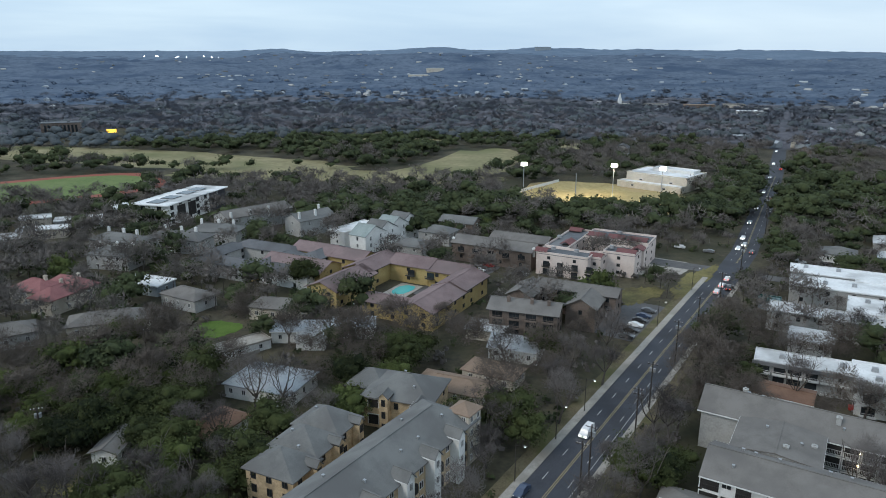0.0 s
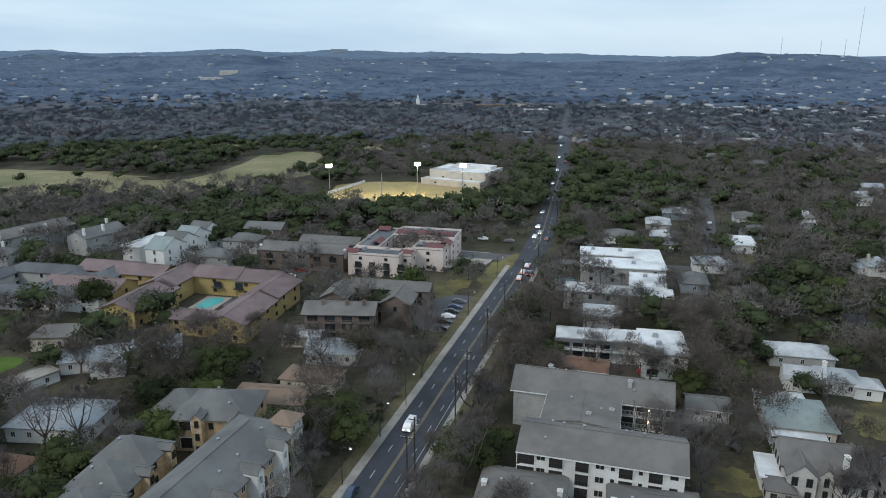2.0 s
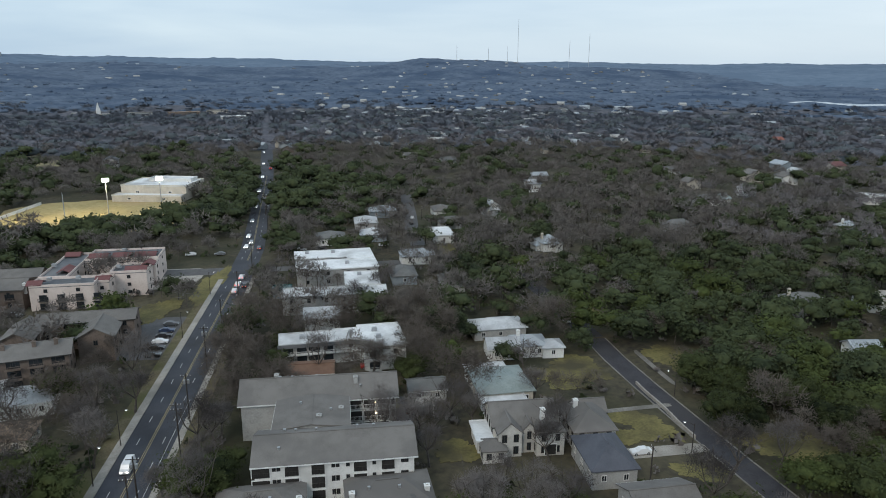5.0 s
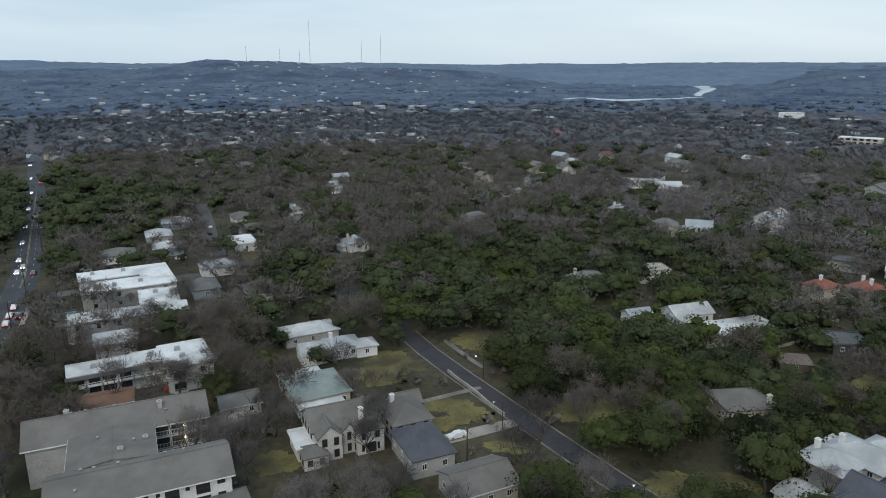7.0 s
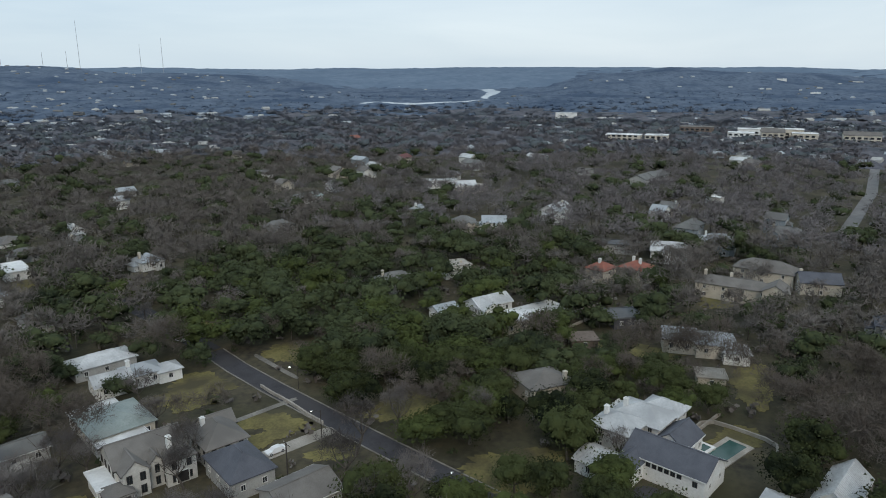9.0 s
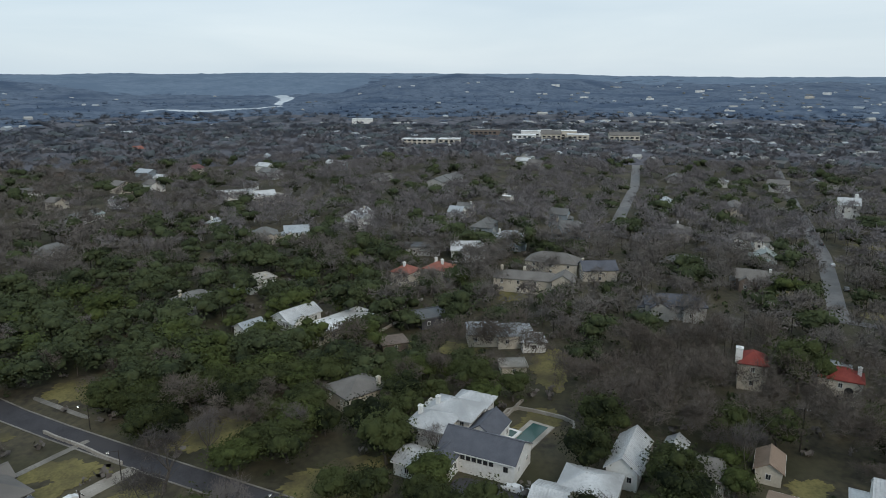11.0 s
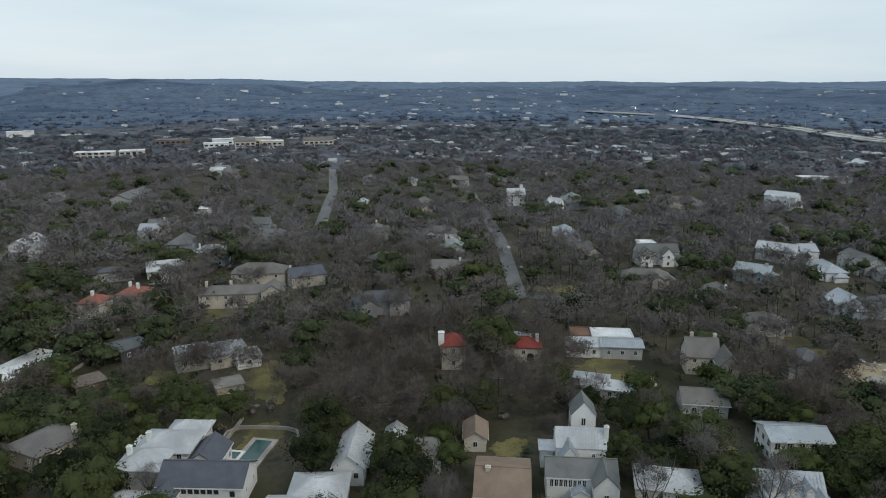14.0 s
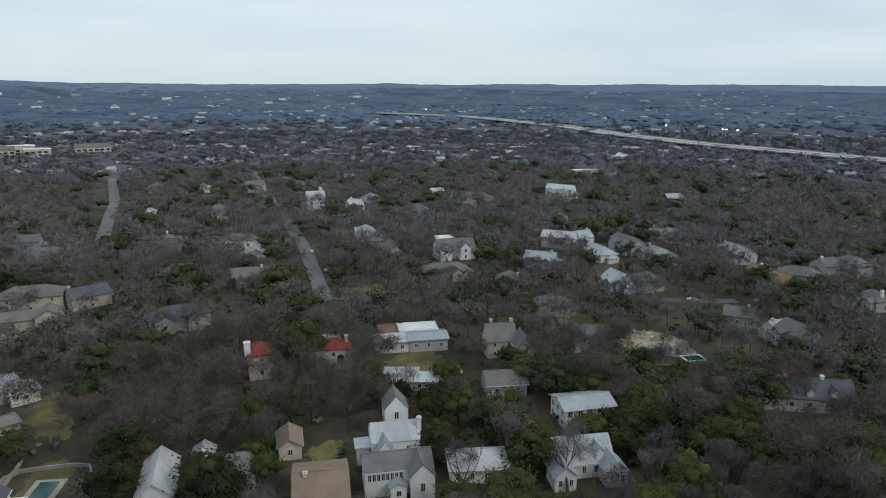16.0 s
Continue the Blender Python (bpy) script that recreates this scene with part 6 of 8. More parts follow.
# houses of the streets further east, set among the trees
FURTHER = (
    (335.4, 309.6, -21, 8.1, 9, 5.5, "gable", WALL_WHITE, METAL_WHITE, "small white gabled house"),
    (265.4, 275.2, 69, 7.2, 8, 4.5, "gable", WALL_WHITE, METAL_WHITE, "white cottage with pale gable"),
    (247.9, 253.9, -21, 9.5, 10, 4, "hip", WALL_GREY, SHINGLE_GREY, "grey hip-roofed house"),
    (230.7, 202.0, -21, 9.0, 10, 4, "hip", WALL_WHITE, METAL_BLUE, "pale house half hidden by bare limbs"),
    (373.0, 440.5, -21, 11.6, 10, 4, "hip", WALL_GREY, SHINGLE_GREY, "low grey house"),
    (574.2, 391.3, -21, 13.4, 10, 4.5, "hip", WALL_CREAM, SHINGLE_TAUPE, "tan-roofed house in the woods"),
    (427.4, 250.7, 69, 9.3, 10, 5, "gable", WALL_CREAM, SHINGLE_TAUPE, "cream house with taupe gable"),
    (387.6, 212.3, -21, 19.6, 10, 3.6, "hip", WALL_WHITE, METAL_GREEN, "long low pale green-roofed house"),
    (431.2, 213.0, 69, 8.1, 9, 5, "gable", WALL_WHITE, METAL_WHITE, "small white gabled house"),
    (305.3, 184.0, -21, 15.8, 11, 4, "hip", WALL_GREY, SHINGLE_GREY, "low grey hip-roofed house"),
    (752.2, 346.5, -21, 10.8, 12, 5, "hip", WALL_CREAM, TILE_ORANGE, "house with orange tile roof"),
    (589.9, 223.7, -21, 11.8, 12, 5, "hip", WALL_CREAM, TILE_MAROON, "house with dull red tile roof"),
    (535.0, 228.7, 69, 8.1, 9, 5, "gable", WALL_WHITE, METAL_WHITE, "small white gabled house"),
    (453.8, 121.9, -21, 26, 9, 4, "flat", WALL_CREAM, CONCRETE, "long low cream house"),
    (498.6, 148.2, 69, 7.2, 8, 5.5, "gable", WALL_WHITE, METAL_BLUE, "narrow white gabled house"),
    (369.2, 129.4, -21, 8.1, 9, 4, "hip", WALL_GREY, METAL_BLUE, "pale-roofed house among oaks"),
    (553.4, 61.1, -21, 26, 12, 4.5, "flat", WALL_GREY, SHINGLE_TAUPE, "long low grey house"),
    (526.1, 11.0, -21, 26, 13, 5, "hip", WALL_GREY, SHINGLE_GREY, "broad grey hip-roofed house"),
    (378.7, 9.0, 69, 8.1, 9, 4.5, "gable", WALL_CREAM, SHINGLE_TAUPE, "small tan house"),
    (413.0, -7.0, 69, 9.7, 9, 5, "gable", WALL_CREAM, SHINGLE_GREY, "cream two-storey house"),
    (467.8, -35.0, -21, 12.5, 10, 4.5, "hip", WALL_GREY, SHINGLE_GREY, "grey hip-roofed house"),
    (687.8, -70.3, -21, 17.7, 11, 5, "hip", WALL_WHITE, METAL_WHITE, "pale-roofed house"),
    (385.3, -59.3, 69, 9.9, 10, 7, "gable", WALL_BLUE, SHINGLE_GREY, "tall blue-grey two-storey house"),
    (398.4, -1.8, 69, 8.1, 9, 5.5, "gable", WALL_WHITE, METAL_BLUE, "white house with small gable"),
    (540.7, 4.2, -21, 26, 12, 5, "hip", WALL_GREY, SHINGLE_GREY, "grey hip-roofed house"),
    (657.7, -64.0, 69, 12.8, 10, 5, "gable", WALL_WHITE, METAL_WHITE, "pale gabled house"),
    (461.3, -34.0, -21, 8.7, 9, 4, "flat", WALL_WHITE, WHITE_FLAT, "low white-roofed house"),
    (351.9, -114.5, -21, 16.2, 11, 5, "hip", WALL_CREAM, SHINGLE_TAUPE, "cream house with wide hip roof"),
    (436.3, -132.1, -21, 22.8, 10, 4, "gable", WALL_GREY, METAL_BLUE, "low pale-roofed house"),
    (555.0, -174.5, -21, 17.7, 10, 4, "hip", WALL_GREY, SHINGLE_GREY, "low grey house"),
    (702.0, -281.6, 69, 16.5, 9, 6, "gable", WALL_WHITE, METAL_WHITE, "white two-storey house"),
    (531.5, -203.1, -21, 10.0, 9, 4, "gable", WALL_WHITE, METAL_WHITE, "small white-roofed house"),
    (423.1, -171.1, -21, 26, 10, 4, "hip", WALL_CREAM, SHINGLE_TAUPE, "low tan house"),
    (301.1, -138.6, -21, 10.2, 10, 4.4, "gable", WALL_GREY, METAL_GREEN, "grey-green metal-roofed house"),
    (524.1, -269.5, -21, 16.8, 10, 4.5, "hip", WALL_CREAM, SHINGLE_GREY, "pale house beside the street"),
    (496.4, -267.6, 69, 10.5, 9, 4.5, "hip", WALL_BROWN, SHINGLE_TAUPE, "brown house"),
    (393.1, -269.2, -21, 26, 14, 4.5, "hip", WALL_GREY, METAL_GREEN, "broad grey-green hip-roofed house"),
    (305.8, -206.6, -21, 26, 10, 4.4, "hip", WALL_WHITE, METAL_BLUE, "long low pale blue-grey house"),
    (269.0, -195.9, -21, 15.6, 9, 4.2, "gable", WALL_CREAM, SHINGLE_TAUPE, "tan house with yellow-lit porch"),
    (398.9, -328.9, 69, 9.1, 8, 5, "gable", WALL_WHITE, METAL_WHITE, "small white gabled house"),
    (362.8, -323.1, 69, 16.2, 11, 5.4, "gable", WALL_CREAM, SHINGLE_TAUPE, "tan house with broad gable"),
    (346.0, -334.5, -21, 22.7, 10, 4.6, "hip", WALL_BROWN, SHINGLE_TAUPE, "brown house"),
    (340.3, -270.2, -21, 23.9, 10, 4.6, "gable", WALL_BLUE, SHINGLE_GREY, "blue-grey gabled house"),
    (471.1, -448.7, -21, 26, 10, 4.4, "hip", WALL_CREAM, SHINGLE_TAUPE, "low tan house"),
    (469.9, -273.6, -21, 9.6, 9, 5, "hip", WALL_GREY, METAL_BLUE, "pale-roofed house"),
    (697.4, -533.1, -21, 26, 10, 4.5, "gable", WALL_WHITE, METAL_WHITE, "white-roofed house"),
    (465.8, -649.8, -21, 21.8, 11, 5, "hip", WALL_WHITE, METAL_WHITE, "white house"),
    (226.2, -287.4, 69, 8.1, 9, 5, "gable", WALL_WHITE, METAL_BLUE, "white cottage with pale gable"),
    (201.7, -293.7, -21, 19.6, 11, 5.4, "gable", WALL_GREY, SHINGLE_GREY, "grey gabled house with a chimney"),
    (201.2, -270.5, -21, 17.1, 9, 4, "hip", WALL_WHITE, METAL_BLUE, "low pale-roofed house"),
    (163.4, -233.8, -21, 11.1, 9, 5, "gable", WALL_BLUE, METAL_BLUE, "blue-grey house with white dormers"),
    (156.4, -244.2, -21, 10.7, 10, 4.6, "hip", WALL_GREY, SHINGLE_GREY, "grey hip-roofed house"),
    (192.3, -201.0, -21, 13.5, 12, 4.4, "hip", WALL_CREAM, SHINGLE_TAUPE, "tan hip-roofed house"),
    (157.5, -318.9, -21, 17.5, 10, 5, "gable", WALL_WHITE, METAL_GREEN, "pale house with green metal roof"),
    (117.7, -320.1, 69, 8.1, 9, 6, "gable", WALL_GREY, SHINGLE_GREY, "grey house with white dormer"),
    (113.0, -337.2, -21, 14.3, 11, 5, "hip", WALL_GREY, SHINGLE_GREY, "grey hip-roofed house with chimney"),
    (87.1, -288.0, -21, 11.1, 11, 4.6, "hip", WALL_GREY, SHINGLE_GREY, "grey hip-roofed house"),
    (87.7, -226.9, -21, 10.3, 11, 5, "gable", WALL_BLUE, SHINGLE_GREY, "blue-grey house with white gables"),
    (96.0, -229.0, 69, 5.4, 6, 4, "gable", WALL_WHITE, METAL_WHITE, "small white outbuilding"),
    (130.4, -173.6, -21, 10.0, 11, 4.6, "hip", WALL_GREY, SLATE_GREY, "dark-roofed house"),
)
for x, y, rot, L, W, h, roof, wall, top, label in FURTHER:
    text = label if "wood" in label or "limbs" in label or "oaks" in label else label + " among bare trees"
    if math.hypot(x, y) < 420:
        suburb(x, y, rot, L, W, h, roof, wall, top, text)
    else:
        plain_house(x, y, rot, L, W, h, wall, top, text, flat=roof == "flat", group="houses of the further streets")

# the streets beyond: houses that show as pale roofs between the crowns
frnd = random.Random(21)
TOPS = (SHINGLE_GREY, SHINGLE_TAUPE, METAL_BLUE, SLATE_GREY, SHINGLE_TAUPE, METAL_WHITE, SHINGLE_GREY)
WALLS = (WALL_WHITE, WALL_CREAM, WALL_GREY, WALL_BROWN, WALL_BLUE)
made = 0
while made < 26:
    az, r = radians(frnd.uniform(-168, 38)), math.sqrt(frnd.uniform(480 ** 2, 720 ** 2))
    x, y = -math.sin(az) * r, math.cos(az) * r
    if 320 < y < 760 and x < 150 or any(math.hypot(x - q[0], y - q[1]) < q[3] + 14 for q in CLEAR_BOX) or any(math.hypot(x - q[0], y - q[1]) < max(q[3], q[4]) for q in OPEN_PATCH):
        continue
    i = made
    big = frnd.random()
    plain_house(x, y, -28 + 90 * (i % 2) + frnd.uniform(-8, 8), 11 + 3 * round(2 * big), 9 + 2 * (i % 2), 4 + 2 * (i % 2), WALLS[i % 5], TOPS[i % 7], "pale house half hidden by bare trees", group="houses of the further streets")
    made += 1
# the furthest ones, a few pale specks each, over the wooded slopes
far_v, far_f = {}, {}
for k in range(1400):
    az, r = frnd.choice((frnd.gauss(-44, 7), frnd.gauss(5, 14), frnd.uniform(-120, 30), frnd.uniform(-165, -95), frnd.uniform(-165, -95))), (frnd.uniform(1050, 3350) if k % 2 else frnd.uniform(690, 1300))
    if k % 2 == 0 and az > -20:
        az -= 110
    x, y = -math.sin(radians(az)) * r, math.cos(radians(az)) * r
    if water_here(x, y) > 0.05 or (400 < y < 800 and x < 150):
        continue
    L, W, a, z = 8 + frnd.expovariate(0.22), 8, frnd.uniform(0, 3.14), float(land(x, y)) + (3.0 if r > 1300 else 0.6)
    bv, bf = gable_body(min(L, 22), W, 4.0, 2.2)
    tone = (k // 2) % 3
    v_, f_ = far_v.setdefault(tone, []), far_f.setdefault(tone, [])
    o = len(v_)
    v_ += [(x + p * math.cos(a) - q * math.sin(a), y + p * math.sin(a) + q * math.cos(a), z + s) for p, q, s in bv]
    f_ += [tuple(o + i for i in q) for q in bf]
for tone, mat in enumerate((WALL_GREY, SHINGLE_GREY, METAL_BLUE)):
    tagged(new("distant_houses", mesh_of("distant_houses", far_v[tone], far_f[tone], mat)), "scattered pale houses on far wooded slopes", "houses", kind="stuff")
for x, y, rot, L, W, h, wall, top, flat, label in (
        (-392, 724, 24, 36, 16, 13, WALL_BROWN, DARK_FLAT, True, "brown mid-rise block with dark vertical windows"), (-27, 2385, 5, 56, 24, 13, WALL_CREAM, WHITE_FLAT, True, "large pale institutional building on a hillside"), (-79, 2254, 5, 60, 20, 8, WALL_CREAM, WHITE_FLAT, True, "low pale building below the hillside complex"),
        (525, 3830, 0, 80, 40, 22, WALL_BLUE, DARK_FLAT, True, "square block standing on the hill crest"), (323, 1090, -10, 40, 16, 6, WALL_GREY, SHINGLE_TAUPE, True, "long grey shopping block beside the avenue"), (383, 1065, -10, 44, 16, 6, WALL_BROWN, SHINGLE_BROWN, True, "long tan shopping block beside the avenue"), (436, 1068, -10, 30, 16, 7, WALL_CREAM, SHINGLE_TAUPE, True, "pale two-storey block beside the avenue"), (414, 958, -15, 34, 12, 5, WALL_GREY, WHITE_FLAT, True, "low white building beside the avenue"),
        (826, 44, -95, 38, 20, 10, WALL_CREAM, WHITE_FLAT, True, "pale apartment block with flat roof"), (818, 8, -95, 24, 20, 11, WALL_CREAM, WHITE_FLAT, True, "long pale apartment block with flat roof"), (875, -150, -95, 26, 18, 12, WALL_CREAM, WHITE_FLAT, True, "pale three-storey apartment block"), (884, -118, -93, 24, 18, 12, WALL_CREAM, SHINGLE_TAUPE, False, "pale three-storey apartment block"), (878, -84, -97, 28, 18, 11, WALL_WHITE, WHITE_FLAT, True, "pale three-storey apartment block"), (905, -140, -95, 26, 18, 14, WALL_CREAM, WHITE_FLAT, True, "pale three-storey apartment block"), (912, -100, -95, 34, 16, 13, WALL_WHITE, WHITE_FLAT, True, "long white apartment block"), (944, -38, -95, 40, 20, 12, WALL_BROWN, SHINGLE_TAUPE, True, "red-brown brick block"), (868, -205, -95, 36, 16, 12, WALL_CREAM, SHINGLE_TAUPE, False, "tan brick house row"),
        (2263, -398, -95, 50, 16, 12, WALL_WHITE, WHITE_FLAT, True, "distant long white building"), (2015, -539, -95, 40, 16, 12, WALL_WHITE, WHITE_FLAT, True, "distant long white building"), (2513, -843, -100, 60, 20, 12, WALL_WHITE, WHITE_FLAT, True, "distant pale warehouse"), (2707, -366, -95, 60, 20, 12, WALL_WHITE, WHITE_FLAT, True, "distant pale warehouse"), (2135, -1040, -110, 50, 16, 14, WALL_CREAM, WHITE_FLAT, True, "distant pale office block"), (2286, -1476, -120, 60, 20, 11, WALL_WHITE, WHITE_FLAT, True, "distant pale building"),
        (1458, -2120, -140, 60, 20, 12, WALL_CREAM, WHITE_FLAT, True, "distant pale stadium-like block"), (1911, -2409, -140, 60, 20, 11, WALL_CREAM, WHITE_FLAT, True, "distant pale building"), (2333, -1191, -120, 50, 20, 11, WALL_WHITE, WHITE_FLAT, True, "distant pale building"), (1169, 157, -85, 34, 16, 10, WALL_WHITE, WHITE_FLAT, True, "small bright white roof in woodland")):
    if x > 1000 and math.hypot(x, y) > 2000:
        L, W, h = L * 0.5, W * 0.7, h * 0.7
    plain_house(x, y, rot, L, W, h, wall, top, label + " among trees" if len(label.split()) < 7 else label, float(land(x, y)) + (3 if math.hypot(x, y) > 1000 else 0), flat, "building", "building")
for b in [o for o in scene.objects if o.name.startswith("building") and 780 < math.hypot(o.matrix_basis.translation.x, o.matrix_basis.translation.y) < 1000 and o.matrix_basis.translation.x > 700]:
    L, W, h = [c for c in b.children if c.name.startswith("wall")][0].dimensions
    for st in range(3):
        for i in range(int(L / 6)):
            child("window", shared(("wide",), lambda: box_mesh("window", [(0, -0.1, 0, 3.6, 0.3, 2.0)], GLASS_DARK)), b, (-L / 2 + 3 + i * 6, -W / 2, 2.2 + st * 3.4))
            child("window", MESHES[("wide",)], b, (-L / 2 + 3 + i * 6, W / 2, 2.2 + st * 3.4), 180)
for i in range(9):
    mr = child("dark_window_strip", shared(("strip",), lambda: box_mesh("dark_window_strip", [(0, -0.1, 0, 2.0, 0.3, 9)], GLASS_DARK)), bpy.data.objects["building"], (-14 + i * 3.5, -8.05, 6.3))
# steeple
b = root("church", 288, 1120, 0, "white church with a slim steeple", "church", z=1.0)
child("wall", box_mesh("wall", [(0, 0, 3, 18, 10, 6)], WALL_CREAM), b)
child("steeple", mesh_of("steeple", [(-13, -2.5, 0), (-8, -2.5, 0), (-8, 2.5, 0), (-13, 2.5, 0), (-13, -2.5, 12), (-8, -2.5, 12), (-8, 2.5, 12), (-13, 2.5, 12), (-10.5, 0, 23)], [(0, 1, 5, 4), (1, 2, 6, 5), (2, 3, 7, 6), (3, 0, 4, 7), (4, 5, 8), (5, 6, 8), (6, 7, 8), (7, 4, 8)], WALL_WHITE), b)


# ---- trees ----
rng = np.random.default_rng(7)


def twig_cloud(g, n, radius, low, high, wide, long):
    """Thin tapering twigs that fan out from the limbs through the crown. Corners (n * 3, 3)."""
    mid, half = (low + high) / 2, (high - low) / 2
    puffs = 15
    c = g.normal(size=(puffs, 3))
    c[:, 2] = np.abs(c[:, 2]) * 0.9 - 0.25
    c /= np.linalg.norm(c, axis=1)[:, None]
    c *= (g.uniform(0.35, 0.74, puffs))[:, None]
    i = g.integers(0, puffs, n)
    d = g.normal(size=(n, 3))
    d[:, 2] += 0.3
    d /= np.linalg.norm(d, axis=1)[:, None]
    rad = g.uniform(0.28, 0.46, puffs)
    k = g.uniform(0.2, 1.0, n) ** 0.55
    base = (c[i] + d * (rad[i] * k)[:, None]) * [radius, radius, half] + [0, 0, mid]
    way = d * [1, 1, 0.7] + [0, 0, 0.4] + g.normal(size=(n, 3)) * 0.6
    way /= np.linalg.norm(way, axis=1)[:, None]
    side = np.cross(way, d + g.normal(size=(n, 3)) * 0.35)
    side /= np.linalg.norm(side, axis=1)[:, None]
    ln = g.uniform(0.6, 1.2, n)[:, None] * long
    w = g.uniform(0.6, 1.3, n)[:, None] * wide
    tip = base + way * ln * 0.6
    base = base - way * ln * 0.4
    return np.stack([base - side * w / 2, base + side * w / 2, tip], 1).reshape(-1, 3)


def leaf_cloud(g, n, radius, low, high, size, blobs, corners=4, lift=0.0):
    """Leaf clumps as small tilted scraps on a dozen overlapping masses. Corners (n * corners, 3)."""
    mid, half = (low + high) / 2, (high - low) / 2
    c = g.normal(size=(blobs, 3))
    c /= np.linalg.norm(c, axis=1)[:, None]
    c *= (g.uniform(0.3, 0.78, blobs) ** 0.8)[:, None]
    c[:, 2] = np.where(c[:, 2] < 0, c[:, 2] * 0.75, c[:, 2] * 0.95)
    rad = g.uniform(0.26, 0.46, blobs)
    i = g.integers(0, blobs, n)
    d = g.normal(size=(n, 3))
    d[:, 2] += 0.25
    d /= np.linalg.norm(d, axis=1)[:, None]
    p = c[i] + d * (rad[i] * g.uniform(0.78, 1.08, n))[:, None]
    p = p * [radius, radius, half] + [0, 0, mid]
    nrm = d + g.normal(size=(n, 3)) * (0.55 - 0.2 * lift) + [0, 0, lift]
    nrm /= np.linalg.norm(nrm, axis=1)[:, None]
    a = np.cross(nrm, g.normal(size=(n, 3)))
    a /= np.linalg.norm(a, axis=1)[:, None]
    b = np.cross(nrm, a)
    s = (g.uniform(0.6, 1.25, n) * size / 2)[:, None]
    a, b = a * s, b * s * 0.8
    if corners == 3:
        return np.stack([p - a - b * 0.7, p + a - b * 0.5, p + b * 1.1], 1).reshape(-1, 3)
    return np.stack([p - a - b * 0.6, p + a * 0.9 - b, p + a * 0.7 + b, p - a + b * 0.8], 1).reshape(-1, 3)


PHI = (1 + 5 ** 0.5) / 2
BALL_V = np.array([(-1, PHI, 0), (1, PHI, 0), (-1, -PHI, 0), (1, -PHI, 0), (0, -1, PHI), (0, 1, PHI), (0, -1, -PHI), (0, 1, -PHI), (PHI, 0, -1), (PHI, 0, 1), (-PHI, 0, -1), (-PHI, 0, 1)]) / math.hypot(1, PHI)
BALL_F = np.array([(0, 11, 5), (0, 5, 1), (0, 1, 7), (0, 7, 10), (0, 10, 11), (1, 5, 9), (5, 11, 4), (11, 10, 2), (10, 7, 6), (7, 1, 8), (3, 9, 4), (3, 4, 2), (3, 2, 6), (3, 6, 8), (3, 8, 9), (4, 9, 5), (2, 4, 11), (6, 2, 10), (8, 6, 7), (9, 8, 1)])


def crown_of(g, puffs, radius, low, high, scraps=0, size=0.8, rough=0.22, plump=0.8):
    """A crown of lumpy overlapping masses with loose leaf or twig scraps over them. Corners and faces."""
    mid, half = (low + high) / 2, (high - low) / 2
    c = g.normal(size=(puffs, 3))
    c[:, 2] = np.abs(c[:, 2]) - 0.35
    c /= np.linalg.norm(c, axis=1)[:, None]
    c *= g.uniform(0.3, 0.68, puffs)[:, None]
    c[0] = (0, 0, 0.25)
    rad = g.uniform(0.3, 0.5, puffs)
    v, f = [], []
    for k in range(puffs):
        a = g.uniform(0, 6.28)
        turn = np.array([(math.cos(a), -math.sin(a), 0), (math.sin(a), math.cos(a), 0), (0, 0, 1)])
        p = (BALL_V @ turn.T) * (plump * rad[k] * g.uniform(1 - rough, 1 + rough, 12))[:, None]
        f.append(BALL_F + 12 * k)
        v.append((c[k] + p) * [radius, radius, half] + [0, 0, mid])
    v, f = np.concatenate(v), np.concatenate(f)
    if scraps:
        i = g.integers(0, puffs, scraps)
        d = g.normal(size=(scraps, 3))
        d[:, 2] += 0.35
        d /= np.linalg.norm(d, axis=1)[:, None]
        p = (c[i] + d * (rad[i] * g.uniform(min(0.8, plump), 1.42, scraps))[:, None]) * [radius, radius, half] + [0, 0, mid]
        nrm = d * 0.7 + g.normal(size=(scraps, 3)) * 0.5 + [0, 0, 0.4]
        nrm /= np.linalg.norm(nrm, axis=1)[:, None]
        a = np.cross(nrm, g.normal(size=(scraps, 3)))
        a /= np.linalg.norm(a, axis=1)[:, None]
        b = np.cross(nrm, a)
        s = (g.uniform(0.6, 1.25, scraps) * size / 2)[:, None]
        t = np.stack([p - a * s - b * s * 0.6, p + a * s - b * s * 0.5, p + b * s], 1).reshape(-1, 3)
        f = np.concatenate([f, np.arange(scraps * 3).reshape(-1, 3) + len(v)])
        v = np.concatenate([v, t])
    return v, f


